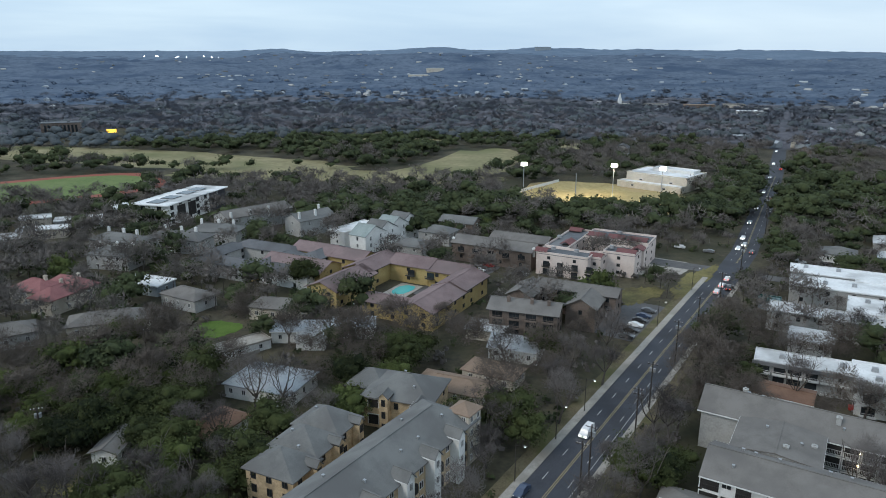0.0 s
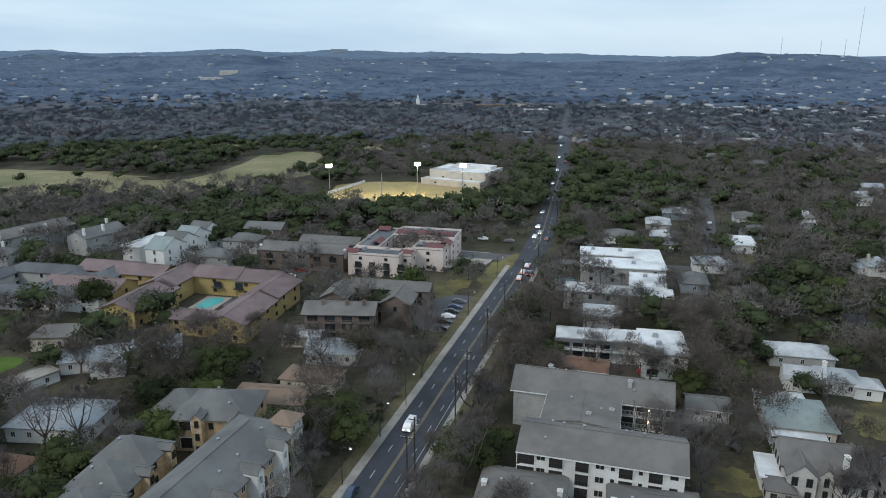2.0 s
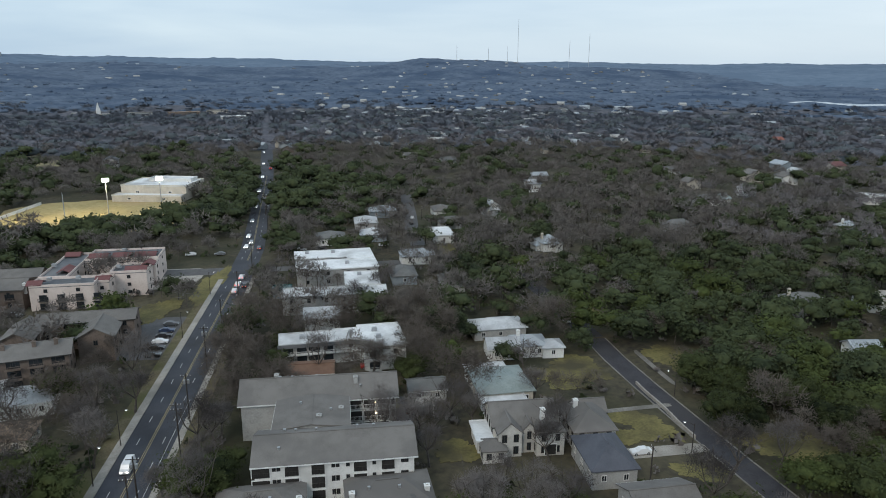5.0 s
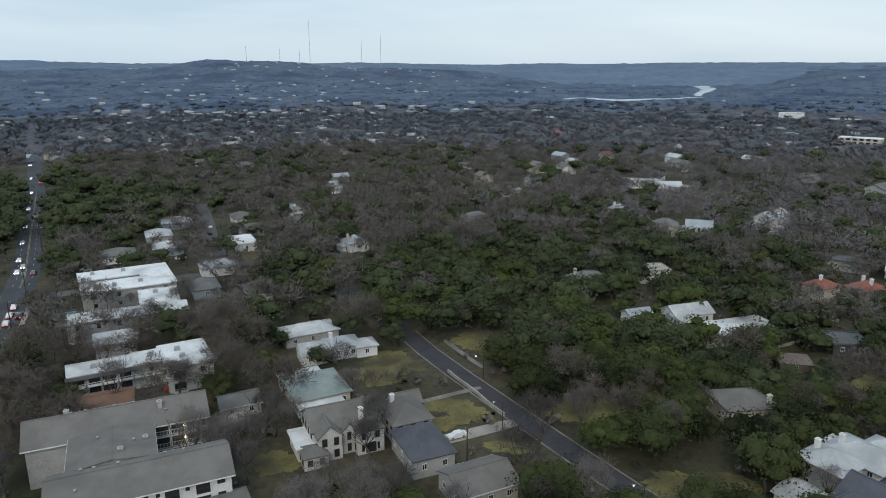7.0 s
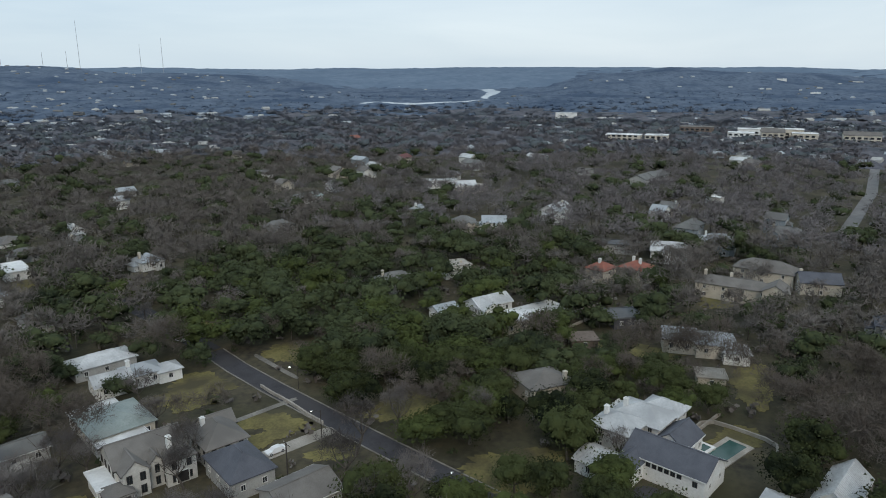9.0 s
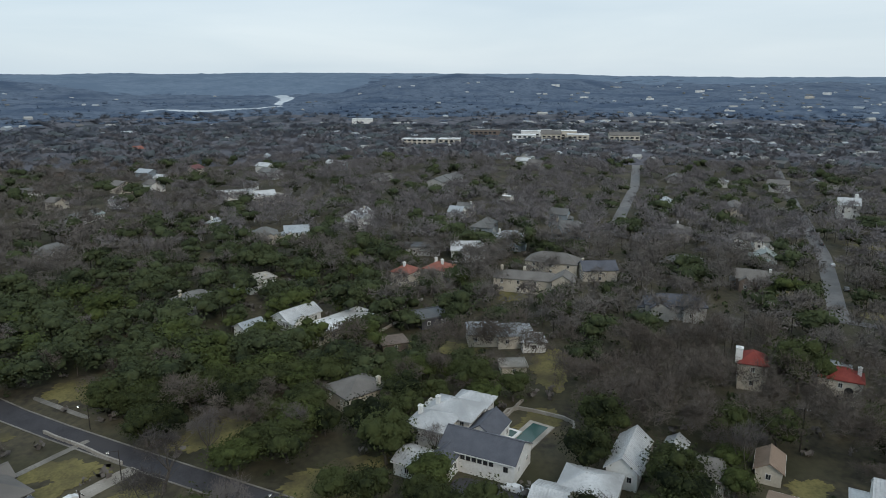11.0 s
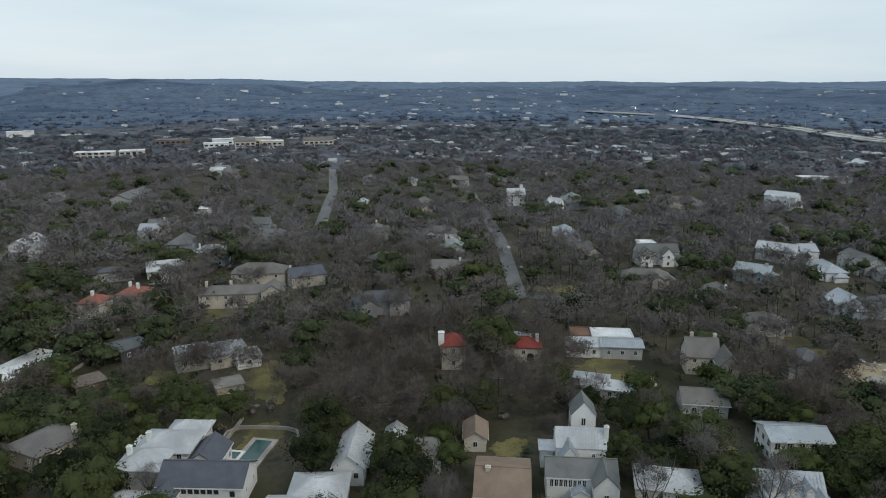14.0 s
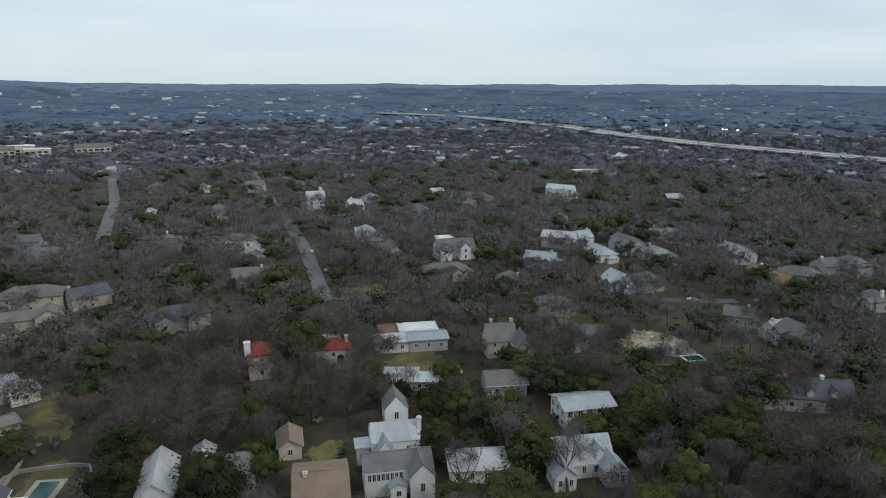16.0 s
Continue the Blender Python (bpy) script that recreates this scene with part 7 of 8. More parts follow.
def domed(g, radius, low, high, scraps, size, lobes=9, rough=0.12, core=0.86):
    """One rounded crown with bulging limbs, veiled in loose scraps. Corners and faces."""
    mid, half = low + (high - low) * 0.42, (high - low) * 0.58
    e = g.normal(size=(lobes, 3))
    e[:, 2] = np.abs(e[:, 2]) * 0.9
    e /= np.linalg.norm(e, axis=1)[:, None]
    gain = g.uniform(0.15, 0.6, lobes)

    def reach(d):
        return 0.58 + (np.clip(d @ e.T, 0, 1) ** 9 * gain).max(axis=1)
    bv, bf = BALL_V, BALL_F
    v = bv * (reach(bv) * g.uniform(1 - rough, 1 + rough, len(bv)) * core)[:, None]
    v = v * [radius, radius, half] * np.where(bv[:, 2:] < 0, [1, 1, 0.72], [1, 1, 1]) + [0, 0, mid]
    d = g.normal(size=(scraps, 3))
    d[:, 2] += 0.45
    d /= np.linalg.norm(d, axis=1)[:, None]
    p = d * (reach(d) * g.uniform(core, 1.14, scraps))[:, None] * [radius, radius, half] + [0, 0, mid]
    nrm = d + g.normal(size=(scraps, 3)) * 0.4
    nrm /= np.linalg.norm(nrm, axis=1)[:, None]
    a = np.cross(nrm, g.normal(size=(scraps, 3)))
    a /= np.linalg.norm(a, axis=1)[:, None]
    b = np.cross(nrm, a)
    s = (g.uniform(0.5, 1.3, scraps) * size / 2)[:, None]
    t = np.stack([p - a * s - b * s * 0.6, p + a * s - b * s * 0.5, p + b * s], 1).reshape(-1, 3)
    return np.concatenate([v, t]), np.concatenate([bf, np.arange(scraps * 3).reshape(-1, 3) + len(v)])


def limbs(g, height, spread, thick, n, sides=5, forks=2):
    """A leaning trunk with forked limbs."""
    v, f = [], []

    def put(path, radii, k):
        o = len(v)
        a, b = tube(path, radii, k)
        v.extend(a)
        f.extend(tuple(o + i for i in q) for q in b)
    lean = g.normal(size=2) * 0.05 * height
    fork = height * g.uniform(0.24, 0.34)
    top = Vector((lean[0], lean[1], fork))
    put([(0, 0, -0.2), (lean[0] * 0.3, lean[1] * 0.3, fork * 0.4), tuple(top)], [thick * 1.3, thick, thick * 0.8], sides + 1)
    for i in range(n):
        a = 2 * math.pi * (i + g.uniform(-0.3, 0.3)) / n
        out, up = spread * g.uniform(0.5, 0.85), height * g.uniform(0.72, 0.95)
        end = Vector((math.cos(a) * out + lean[0], math.sin(a) * out + lean[1], up))
        mid = top.lerp(end, 0.45) + Vector((math.cos(a) * out * 0.14, math.sin(a) * out * 0.14, -0.05 * height))
        put([tuple(top), tuple(mid), tuple(end)], [thick * 0.55, thick * 0.36, 0.03], sides)
        for _ in range(forks):
            k = g.uniform(0.3, 0.75)
            s = mid.lerp(end, k) if k > 0.5 else top.lerp(mid, k + 0.4)
            e = s + Vector((g.normal() * spread * 0.32, g.normal() * spread * 0.32, height * g.uniform(0.1, 0.25)))
            put([tuple(s), tuple(s.lerp(e, 0.5) + Vector((0, 0, 0.15))), tuple(e)], [thick * 0.26, thick * 0.17, 0.02], 3)
    return v, f


def tris(n):
    return np.arange(n * 3).reshape(-1, 3)


def quads(n):
    return np.arange(n * 4).reshape(-1, 4)


BARE, OAK = [], []
for i in range(8):
    g = np.random.default_rng(100 + i)
    h = 10.0 + 0.45 * i
    n = 1750
    bare = (mesh_of("trunk", *limbs(g, h, 4.6, 0.26, 6, sides=4, forks=3), BARK), np_mesh("crown", twig_cloud(g, n, 4.9, h * 0.3, h * 1.03, 0.075, 1.05), tris(n), TWIGS))
    BARE.append(bare)
    h = 8.0 + 0.4 * i
    OAK.append((mesh_of("trunk", *limbs(g, h * 0.85, 4.0, 0.3, 5, sides=4, forks=0), BARK), np_mesh("crown", *crown_of(g, 24, 6.2, h * 0.12, h * 1.02, 2100, 0.50, 0.3, 0.62), LEAVES if i % 3 else LEAVES_OLIVE)))


def bare_kind(seed, n, radius, high, wide, long):
    """A bare crown for the middle distance: an airy cloud of twigs and nothing solid."""
    return twig_cloud(np.random.default_rng(seed), n, radius, high * 0.16, high, wide, long), tris(n)


RICH_BARE = [bare_kind(240 + i, 1250, 5.9, 11.2 + 0.3 * i, 0.12, 1.3) for i in range(8)]
MID_BARE = [bare_kind(200 + i, 410, 6.4, 10.8 + 0.35 * i, 0.26, 1.75) for i in range(8)]
OUT_BARE = [bare_kind(220 + i, 185, 7.0, 10.6 + 0.35 * i, 0.40, 2.3) for i in range(8)]
RICH_OAK = [crown_of(np.random.default_rng(340 + i), 12, 6.2, 0.8, 9.8, 900, 0.66, 0.3, 0.66) for i in range(8)]
MID_OAK = [crown_of(np.random.default_rng(300 + i), 8, 6.9, 0.4, 9.8, 440, 0.84, 0.3, 0.7) for i in range(8)]
OUT_OAK = [crown_of(np.random.default_rng(320 + i), 4, 7.8, 0.2, 10.0, 120, 1.3, 0.3, 0.85) for i in range(8)]
FAR_BARE = [bare_kind(400 + i, 58, 9.0, 10.0, 1.0, 3.4) for i in range(6)]
FAR_OAK = [domed(np.random.default_rng(500 + i), 9.0, 0.6, 9.8, 16, 2.4, lobes=4, core=1.0) for i in range(6)]


def open_ground(x, y, margin):
    """True where no building, road, lawn or view-clearing spot stops a tree of that half-width."""
    ok = np.ones(len(x), bool)
    for cx, cy, a, hl, hw, h in CLEAR_BOX:
        dx, dy = x - cx, y - cy
        u, v = dx * math.cos(a) + dy * math.sin(a), -dx * math.sin(a) + dy * math.cos(a)
        ok &= ~((np.abs(u) < hl + margin) & (np.abs(v) < hw + margin))
    for ax, ay, bx, by, w in CLEAR_ROAD:
        ex, ey = bx - ax, by - ay
        t = np.clip(((x - ax) * ex + (y - ay) * ey) / (ex * ex + ey * ey), 0, 1)
        ok &= np.hypot(x - ax - t * ex, y - ay - t * ey) > w + margin * 0.4
    for cx, cy, a, hl, hw, k in OPEN_PATCH:
        dx, dy = x - cx, y - cy
        u, v = dx * math.cos(a) + dy * math.sin(a), -dx * math.sin(a) + dy * math.cos(a)
        ok &= ~((u / (hl * k)) ** 2 + (v / (hw * k)) ** 2 < 1)
    return ok


def view_gap(x, y, k, chance):
    """Thins trees on the camera's side of houses and streets to keep them visible."""
    hit = np.zeros(len(x), bool)
    r = np.hypot(x, y)
    for s in k:
        qx, qy = x * (1 + s / r), y * (1 + s / r)
        for cx, cy, a, hl, hw, h in CLEAR_BOX:
            if h > 0:
                dx, dy = qx - cx, qy - cy
                u, v = dx * math.cos(a) + dy * math.sin(a), -dx * math.sin(a) + dy * math.cos(a)
                hit |= (np.abs(u) < hl) & (np.abs(v) < hw)
        for ax, ay, bx, by, w in CLEAR_ROAD:
            if 3.5 < w < 8 and math.hypot(ax, ay) < 330:
                ex, ey = bx - ax, by - ay
                t = np.clip(((qx - ax) * ex + (qy - ay) * ey) / (ex * ex + ey * ey), 0, 1)
                hit |= np.hypot(qx - ax - t * ex, qy - ay - t * ey) < w
    return hit & (rng.random(len(x)) < chance)


def evergreen_share(x, y):
    az = np.degrees(np.arctan2(-x, y))
    r = np.hypot(x, y)
    p = 0.2 + 0.2 * lumps(x, y, 130, 1.0) + 0.12 * lumps(x, y, 47, 3.0)
    p = p + 0.62 * bell(az, -72, 16) * bell(r, 165, 65) + 0.55 * bell(y, 350, 30) * smooth(150, 110, x) * smooth(-60, -20, x)
    p = p + 0.5 * bell(x, 185, 34) * bell(y, 400, 70) + 0.35 * bell(az, -100, 8) * bell(r, 130, 30) + 0.38 * bell(az, 24, 12) * bell(r, 150, 55) + 0.4 * bell(az, -145, 14) * bell(r, 140, 60)
    p = p + 0.65 * bell(az, -62, 14) * bell(r, 250, 75) + 0.3 * bell(az, -94, 12) * bell(r, 135, 45) + 0.3 * bell(az, 8, 16) * bell(r, 620, 90) - 0.35 * bell(az, -112, 14) * bell(r, 185, 45) + 0.1 * bell(az, -128, 20) * smooth(215, 150, r)
    p = p + 0.6 * bell(y, 645, 45) * smooth(250, 150, x) + 0.3 * bell(az, -25, 14) * bell(r, 470, 120)
    p = p + 0.45 * smooth(425, 450, y) * smooth(780, 720, y) * smooth(90, 40, x)
    p = p + 0.4 * bell(y, 350, 45) * smooth(-80, -30, x) * smooth(250, 215, x) + 0.35 * bell(x, 205, 45) * bell(y, 430, 80)
    p = p + 0.32 * bell(az, -76, 9) * bell(r, 290, 110) + 0.25 * bell(az, -136, 9) * bell(r, 150, 60)
    p = p + 0.5 * bell(az, -86, 9) * bell(r, 125, 30) + 0.3 * bell(az, -90, 10) * bell(r, 230, 40)
    return p - 0.45 * bell(az, -50, 10) * bell(r, 138, 32)


def grid_points(r0, r1, az0, az1, step, g):
    n = int(2 * r1 / step)
    i, j = np.meshgrid(np.arange(n), np.arange(n))
    x = (i.ravel() - n / 2 + g.uniform(-0.48, 0.48, n * n)) * step
    y = (j.ravel() - n / 2 + g.uniform(-0.48, 0.48, n * n)) * step
    r, az = np.hypot(x, y), np.degrees(np.arctan2(-x, y))
    k = (r > r0) & (r < r1) & (az > az0) & (az < az1)
    return x[k], y[k]


NEAR = 205.0
# oaks that stand out by their size: place and scale
LANDMARK_OAKS = ((170, -92, 1.25), (122, -45.5, 1.05), (103, -109, 1.15), (90.5, -104.5, 1.05), (73, -133, 1.2), (61, -143, 1.2), (-21, 140, 1.0), (-88, 180, 1.0), (45, 120, 0.7), (75, 158, 0.8), (112, 130.5, 0.8), (137, -119, 0.8), (-49, 236, 1.0), (113.5, -44, 1.0))
LANDMARK_BARE = ((-44, 146.5, 1.05), (-36, 147, 0.95), (-54, 131.5, 0.9), (-47.5, 131, 0.8), (-33, 184, 0.9), (-44, 184.5, 0.8), (17, 171.5, 0.95), (84, 150, 0.85), (96, 143, 0.85), (105, 221, 0.9), (118, 187, 0.95), (133, 192, 1.0), (92, 171, 0.85), (100, 84, 0.85), (106, 88, 0.9), (135, -103, 0.95), (79, -104, 1.0), (136.5, 3, 0.7), (128, 118, 0.85), (117, 104.5, 0.8), (40, 160, 1.0), (33, 163, 1.0), (46, 178, 1.05), (27, 150, 0.95))
x, y = grid_points(72, NEAR, -172, 44, 6.7, rng)
ok = open_ground(x, y, 0.9) & ~view_gap(x, y, (5, 9, 13), np.where(np.hypot(x, y) < 150, 0.6, 0.5)) & (rng.random(len(x)) < 0.93 - 0.45 * bell(np.degrees(np.arctan2(-x, y)), -52, 9) * bell(np.hypot(x, y), 140, 30))
x, y = x[ok], y[ok]
far_off = np.ones(len(x), bool)
LANDMARKS = LANDMARK_OAKS + LANDMARK_BARE
for ox, oy, _ in LANDMARKS:
    far_off &= np.hypot(x - ox, y - oy) > 4.5
x, y = x[far_off], y[far_off]
green = rng.random(len(x)) < evergreen_share(x, y)
n_scatter = len(x)
x, y = np.concatenate([x, [o[0] for o in LANDMARKS]]), np.concatenate([y, [o[1] for o in LANDMARKS]])
green = np.concatenate([green, np.ones(len(LANDMARK_OAKS), bool), np.zeros(len(LANDMARK_BARE), bool)])
count = {True: 0, False: 0}
over_x, over_y, over_g = [], [], []
order = np.argsort(np.hypot(x, y))
protos = {}
for q in order:
    gsel = bool(green[q])
    if q < n_scatter and count[gsel] >= 245:
        over_x.append(x[q]), over_y.append(y[q]), over_g.append(gsel)
        continue
    count[gsel] += 1
    i = int(rng.integers(0, 8))
    key = (gsel, i)
    s = float(rng.uniform(0.7, 1.18)) if q < n_scatter else LANDMARKS[q - n_scatter][2] * 1.15
    m = pose(float(x[q]), float(y[q]), 0, 0, 0, float(rng.uniform(0, 360)))
    if key not in protos:
        name = "live_oak_tree" if gsel else "bare_tree"
        t = root(name, 0, 0, 0, "live oak with dense dark green crown" if gsel else "bare leafless tree with grey-brown twigs", "tree", "evergreen oaks between the houses" if gsel else "bare winter trees between the houses")
        me = (OAK if gsel else BARE)[i]
        child("trunk", me[0], t)
        child("crown", me[1], t)
        protos[key] = t
        t.matrix_basis = m
    else:
        t = copy_thing(protos[key], m)
    t.matrix_basis = m @ Matrix.Diagonal((s, s, s * float(rng.uniform(0.88, 1.1)), 1))


def joined(name, kinds, x, y, mat, label, low=0.62, high=1.35):
    """Many trees of a few patterns, turned and scaled, in one mesh."""
    v, f, o = [], [], 0
    pick = rng.integers(0, len(kinds), len(x))
    for j, (base, faces) in enumerate(kinds):
        sel = pick == j
        n = int(sel.sum())
        if not n:
            continue
        a = rng.uniform(0, 2 * np.pi, n)
        s = rng.uniform(low, high, n)
        sz = s * rng.uniform(0.85, 1.12, n)
        ca, sa = (np.cos(a) * s)[:, None], (np.sin(a) * s)[:, None]
        px = base[None, :, 0] * ca - base[None, :, 1] * sa + x[sel][:, None]
        py = base[None, :, 0] * sa + base[None, :, 1] * ca + y[sel][:, None]
        pz = base[None, :, 2] * sz[:, None] + land(x[sel], y[sel])[:, None]
        v.append(np.stack([px, py, pz], -1).reshape(-1, 3))
        f.append((faces[None] + (o + len(base) * np.arange(n))[:, None, None]).reshape(-1, faces.shape[1]))
        o += len(base) * n
    return tagged(new(name, np_mesh(name, np.concatenate(v), np.concatenate(f), mat)), label, "trees", kind="stuff")


x, y = grid_points(NEAR, 680, -172, 44, 9.1, rng)
thin = (np.hypot(x, y) < 430) | (rng.random(len(x)) < 0.62)
x, y = x[thin], y[thin]
ok = open_ground(x, y, 0.8) & ~view_gap(x, y, (6, 12, 18), 0.45) & (rng.random(len(x)) < 0.93)
x, y = x[ok], y[ok]
green = rng.random(len(x)) < evergreen_share(x, y)
over_x, over_y, over_g = np.array(over_x), np.array(over_y), np.array(over_g, bool)
joined("bare_woodland", RICH_BARE, over_x[~over_g], over_y[~over_g], TWIGS_GARDEN, "grey-brown leafless trees between the gardens")
def olive_here(x, y):
    """Yellower green oaks in loose stands, dropped with distance from the camera."""
    return rng.random(len(x)) < (0.2 + 0.4 * lumps(x, y, 33, 5.0)) * smooth(330, 220, np.hypot(x, y))


def oaks(kinds, x, y, where):
    pale = olive_here(x, y)
    joined("evergreen_woodland", kinds, x[~pale], y[~pale], LEAVES_FAR, "dark green evergreen oaks " + where)
    if pale.any():
        joined("evergreen_woodland", kinds, x[pale], y[pale], LEAVES_OLIVE, "olive green evergreen oaks " + where)


oaks(RICH_OAK, over_x[over_g], over_y[over_g], "between the gardens")
# a dense evergreen belt in front of the ballfield and along the golf course
bx, by = grid_points(320, 480, -32, 30, 6.0, rng)
belt = (bell(by - 0.03 * bx, 348, 14) * smooth(-75, -45, bx) * smooth(178, 160, bx) + bell(bx - 0.25 * (by - 380), 168, 12) * smooth(330, 350, by) * smooth(470, 440, by) > 0.42) & open_ground(bx, by, 1.0)
x, y, green = np.concatenate([x, bx[belt]]), np.concatenate([y, by[belt]]), np.concatenate([green, rng.random(int(belt.sum())) < 0.9])
close = np.hypot(x, y) < 325
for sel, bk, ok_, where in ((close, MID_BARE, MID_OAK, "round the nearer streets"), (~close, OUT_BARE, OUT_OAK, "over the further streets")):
    # Darker or paler twigs by camera heading: the view's brightness put into colour.
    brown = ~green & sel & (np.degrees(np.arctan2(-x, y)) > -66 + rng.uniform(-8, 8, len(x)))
    joined("bare_woodland", bk, x[brown], y[brown], TWIGS_MID, "grey-brown leafless trees " + where)
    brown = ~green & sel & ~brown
    joined("bare_woodland", bk, x[brown], y[brown], TWIGS_MID if bk is MID_BARE else TWIGS_FAR, "pale grey leafless trees " + where)
    oaks(ok_, x[green & sel], y[green & sel], where)
# trunks under the middle-distance crowns
tx, ty = x[np.hypot(x, y) < 420], y[np.hypot(x, y) < 420]
pole = np.array(tube([(0, 0, -0.3), (0.1, 0, 2.2), (0.3, 0.1, 5.5)], [0.22, 0.17, 0.06], 3)[0])
pv = (pole[None] + np.stack([tx, ty, 0 * tx], 1)[:, None]).reshape(-1, 3)
pf = np.array([(0, 1, 4, 3), (1, 2, 5, 4), (2, 0, 3, 5), (3, 4, 7, 6), (4, 5, 8, 7), (5, 3, 6, 8)])
tagged(new("tree_trunks", np_mesh("tree_trunks", pv, (pf[None] + 9 * np.arange(len(tx))[:, None, None]).reshape(-1, 4), BARK)), "slender grey-brown trunks of neighbourhood trees", "trees", kind="stuff")
x, y = grid_points(680, 1150, -170, 42, 14.5, rng)
ok = open_ground(x, y, 1.0) & (rng.random(len(x)) < 0.95)
x, y = x[ok], y[ok]
green = rng.random(len(x)) < evergreen_share(x, y) + 0.1
# bluer haze-tinted crowns are picked by distance from the viewpoint
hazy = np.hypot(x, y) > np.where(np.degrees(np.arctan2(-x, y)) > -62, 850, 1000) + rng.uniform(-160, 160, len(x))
joined("bare_woodland", FAR_BARE, x[~green & ~hazy], y[~green & ~hazy], FAR_TWIGS, "leafless woodland further off, greyed towards blue for haze")
joined("bare_woodland", FAR_BARE, x[~green & hazy], y[~green & hazy], HAZE_TWIGS, "leafless woodland further off, tinted blue-grey for haze")
joined("evergreen_woodland", FAR_OAK, x[green], y[green], FAR_LEAVES, "dark evergreen woodland further off, tinted blue for haze")
# behind the viewer, the same neighbourhood, thinner
x, y = grid_points(60, 1000, -180, 180, 26, rng)
az = np.degrees(np.arctan2(-x, y))
ok = ((az > 44) | (az < -172)) & open_ground(x, y, 2)
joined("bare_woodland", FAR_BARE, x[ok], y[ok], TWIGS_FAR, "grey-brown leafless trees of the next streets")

# crowns that stand out of the far woodland
x, y = grid_points(1100, 2300, -168, 40, 36, rng)
ok = (rng.random(len(x)) < 0.9) & (water_here(x, y) < 0.05) & (water_here(x * 1.05, y * 1.05) < 0.1)
x, y = x[ok], y[ok]
green = rng.random(len(x)) < 0.45
# beyond this distance crowns take the haze-blue of the far woods
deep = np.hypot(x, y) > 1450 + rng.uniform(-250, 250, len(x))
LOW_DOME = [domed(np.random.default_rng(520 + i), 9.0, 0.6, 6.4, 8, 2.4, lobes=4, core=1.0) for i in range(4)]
joined("bare_woodland", FAR_BARE, x[~green & ~deep], y[~green & ~deep], HAZE_TWIGS, "far-off leafless crowns above the woods, tinted blue-grey for haze", 1.0, 1.6)
joined("evergreen_woodland", LOW_DOME, x[green & ~deep], y[green & ~deep], HAZE_TWIGS, "far-off evergreen crowns above the woods, tinted blue-grey for haze", 1.0, 1.6)
joined("evergreen_woodland", LOW_DOME, x[deep], y[deep], FAR_WOODS, "distant crowns above the far woods, tinted blue for haze", 1.0, 1.6)
# undergrowth and garden shrubs
x, y = grid_points(70, 330, -172, 44, 6.5, rng)
ok = open_ground(x, y, 0.3) & (rng.random(len(x)) < 0.7)
x, y = x[ok], y[ok]
SHRUB = [(leaf_cloud(np.random.default_rng(600 + i), 14, 1.9, 0.0, 2.1, 0.95, 5), quads(14)) for i in range(6)]
green = rng.random(len(x)) < 0.55
joined("shrubs", SHRUB, x[green], y[green], LEAVES_FAR, "dark green shrubs and undergrowth between houses", 0.6, 1.5)
joined("brush", SHRUB, x[~green], y[~green], TWIGS_MID, "grey-brown leafless brush and undergrowth", 0.6, 1.5)


# ---- street furniture ----
def utility_pole(x, y, rot, h=11.5, drum=False, arms=1):
    p = root("utility_pole", x, y, rot, "dark timber utility pole with crossarm" + (" and pale transformer drums" if drum else ""), "utility pole", "poles along the avenue")
    child("pole", shared(("upole", h), lambda: mesh_of("pole", *tube([(0, 0, -0.3), (0, 0, h * 0.5), (0, 0, h)], [0.19, 0.16, 0.12], 8), POLE_WOOD)), p)
    for k in range(arms):
        arm = child("crossarm", shared(("arm",), lambda: box_mesh("crossarm", [(0, 0, 0, 2.4, 0.13, 0.13)], POLE_WOOD)), p, (0, -0.18, h - 0.5 - k * 1.1))
        for s in (-1.05, -0.45, 0.45, 1.05):
            child("insulator", shared(("ins",), lambda: mesh_of("insulator", *tube([(0, 0, 0), (0, 0, 0.12), (0, 0, 0.2)], [0.07, 0.09, 0.04], 6), TRIM)), arm, (s, 0, 0.06))
    if drum:
        for s in (-0.42, 0.42):
            child("transformer", shared(("drum",), lambda: mesh_of("transformer", *tube([(0, 0, 0), (0, 0, 0.02), (0, 0, 0.95), (0, 0, 1.0)], [0.05, 0.3, 0.3, 0.06], 10), GALV)), p, (s, 0.22, h - 2.6))
    return p


def street_lamp(x, y, rot, h=8.5, lit=True):
    p = root("street_lamp", x, y, rot, "slim dark street lamp with a short arm", "street lamp", "street lamps")
    child("post", shared(("post", h), lambda: mesh_of("post", *tube([(0, 0, -0.2), (0, 0, h * 0.6), (0, 0, h)], [0.12, 0.09, 0.07], 6), POLE_WOOD)), p)
    child("arm", shared(("larm",), lambda: mesh_of("arm", *tube([(0, 0, 0), (0.9, 0, 0.35), (1.8, 0, 0.4)], [0.05, 0.045, 0.04], 5), POLE_WOOD)), p, (0, 0, h - 0.4))
    head = child("lamp_head", shared(("lhead",), lambda: box_mesh("lamp_head", [(0, 0, 0.05, 0.62, 0.26, 0.13)], GALV)), p, (2.0, 0, h - 0.05))
    if lit:
        child("bulb", shared(("lbulb",), lambda: box_mesh("bulb", [(0, 0, -0.04, 0.4, 0.18, 0.06)], LAMP_WHITE)), head)
    return p


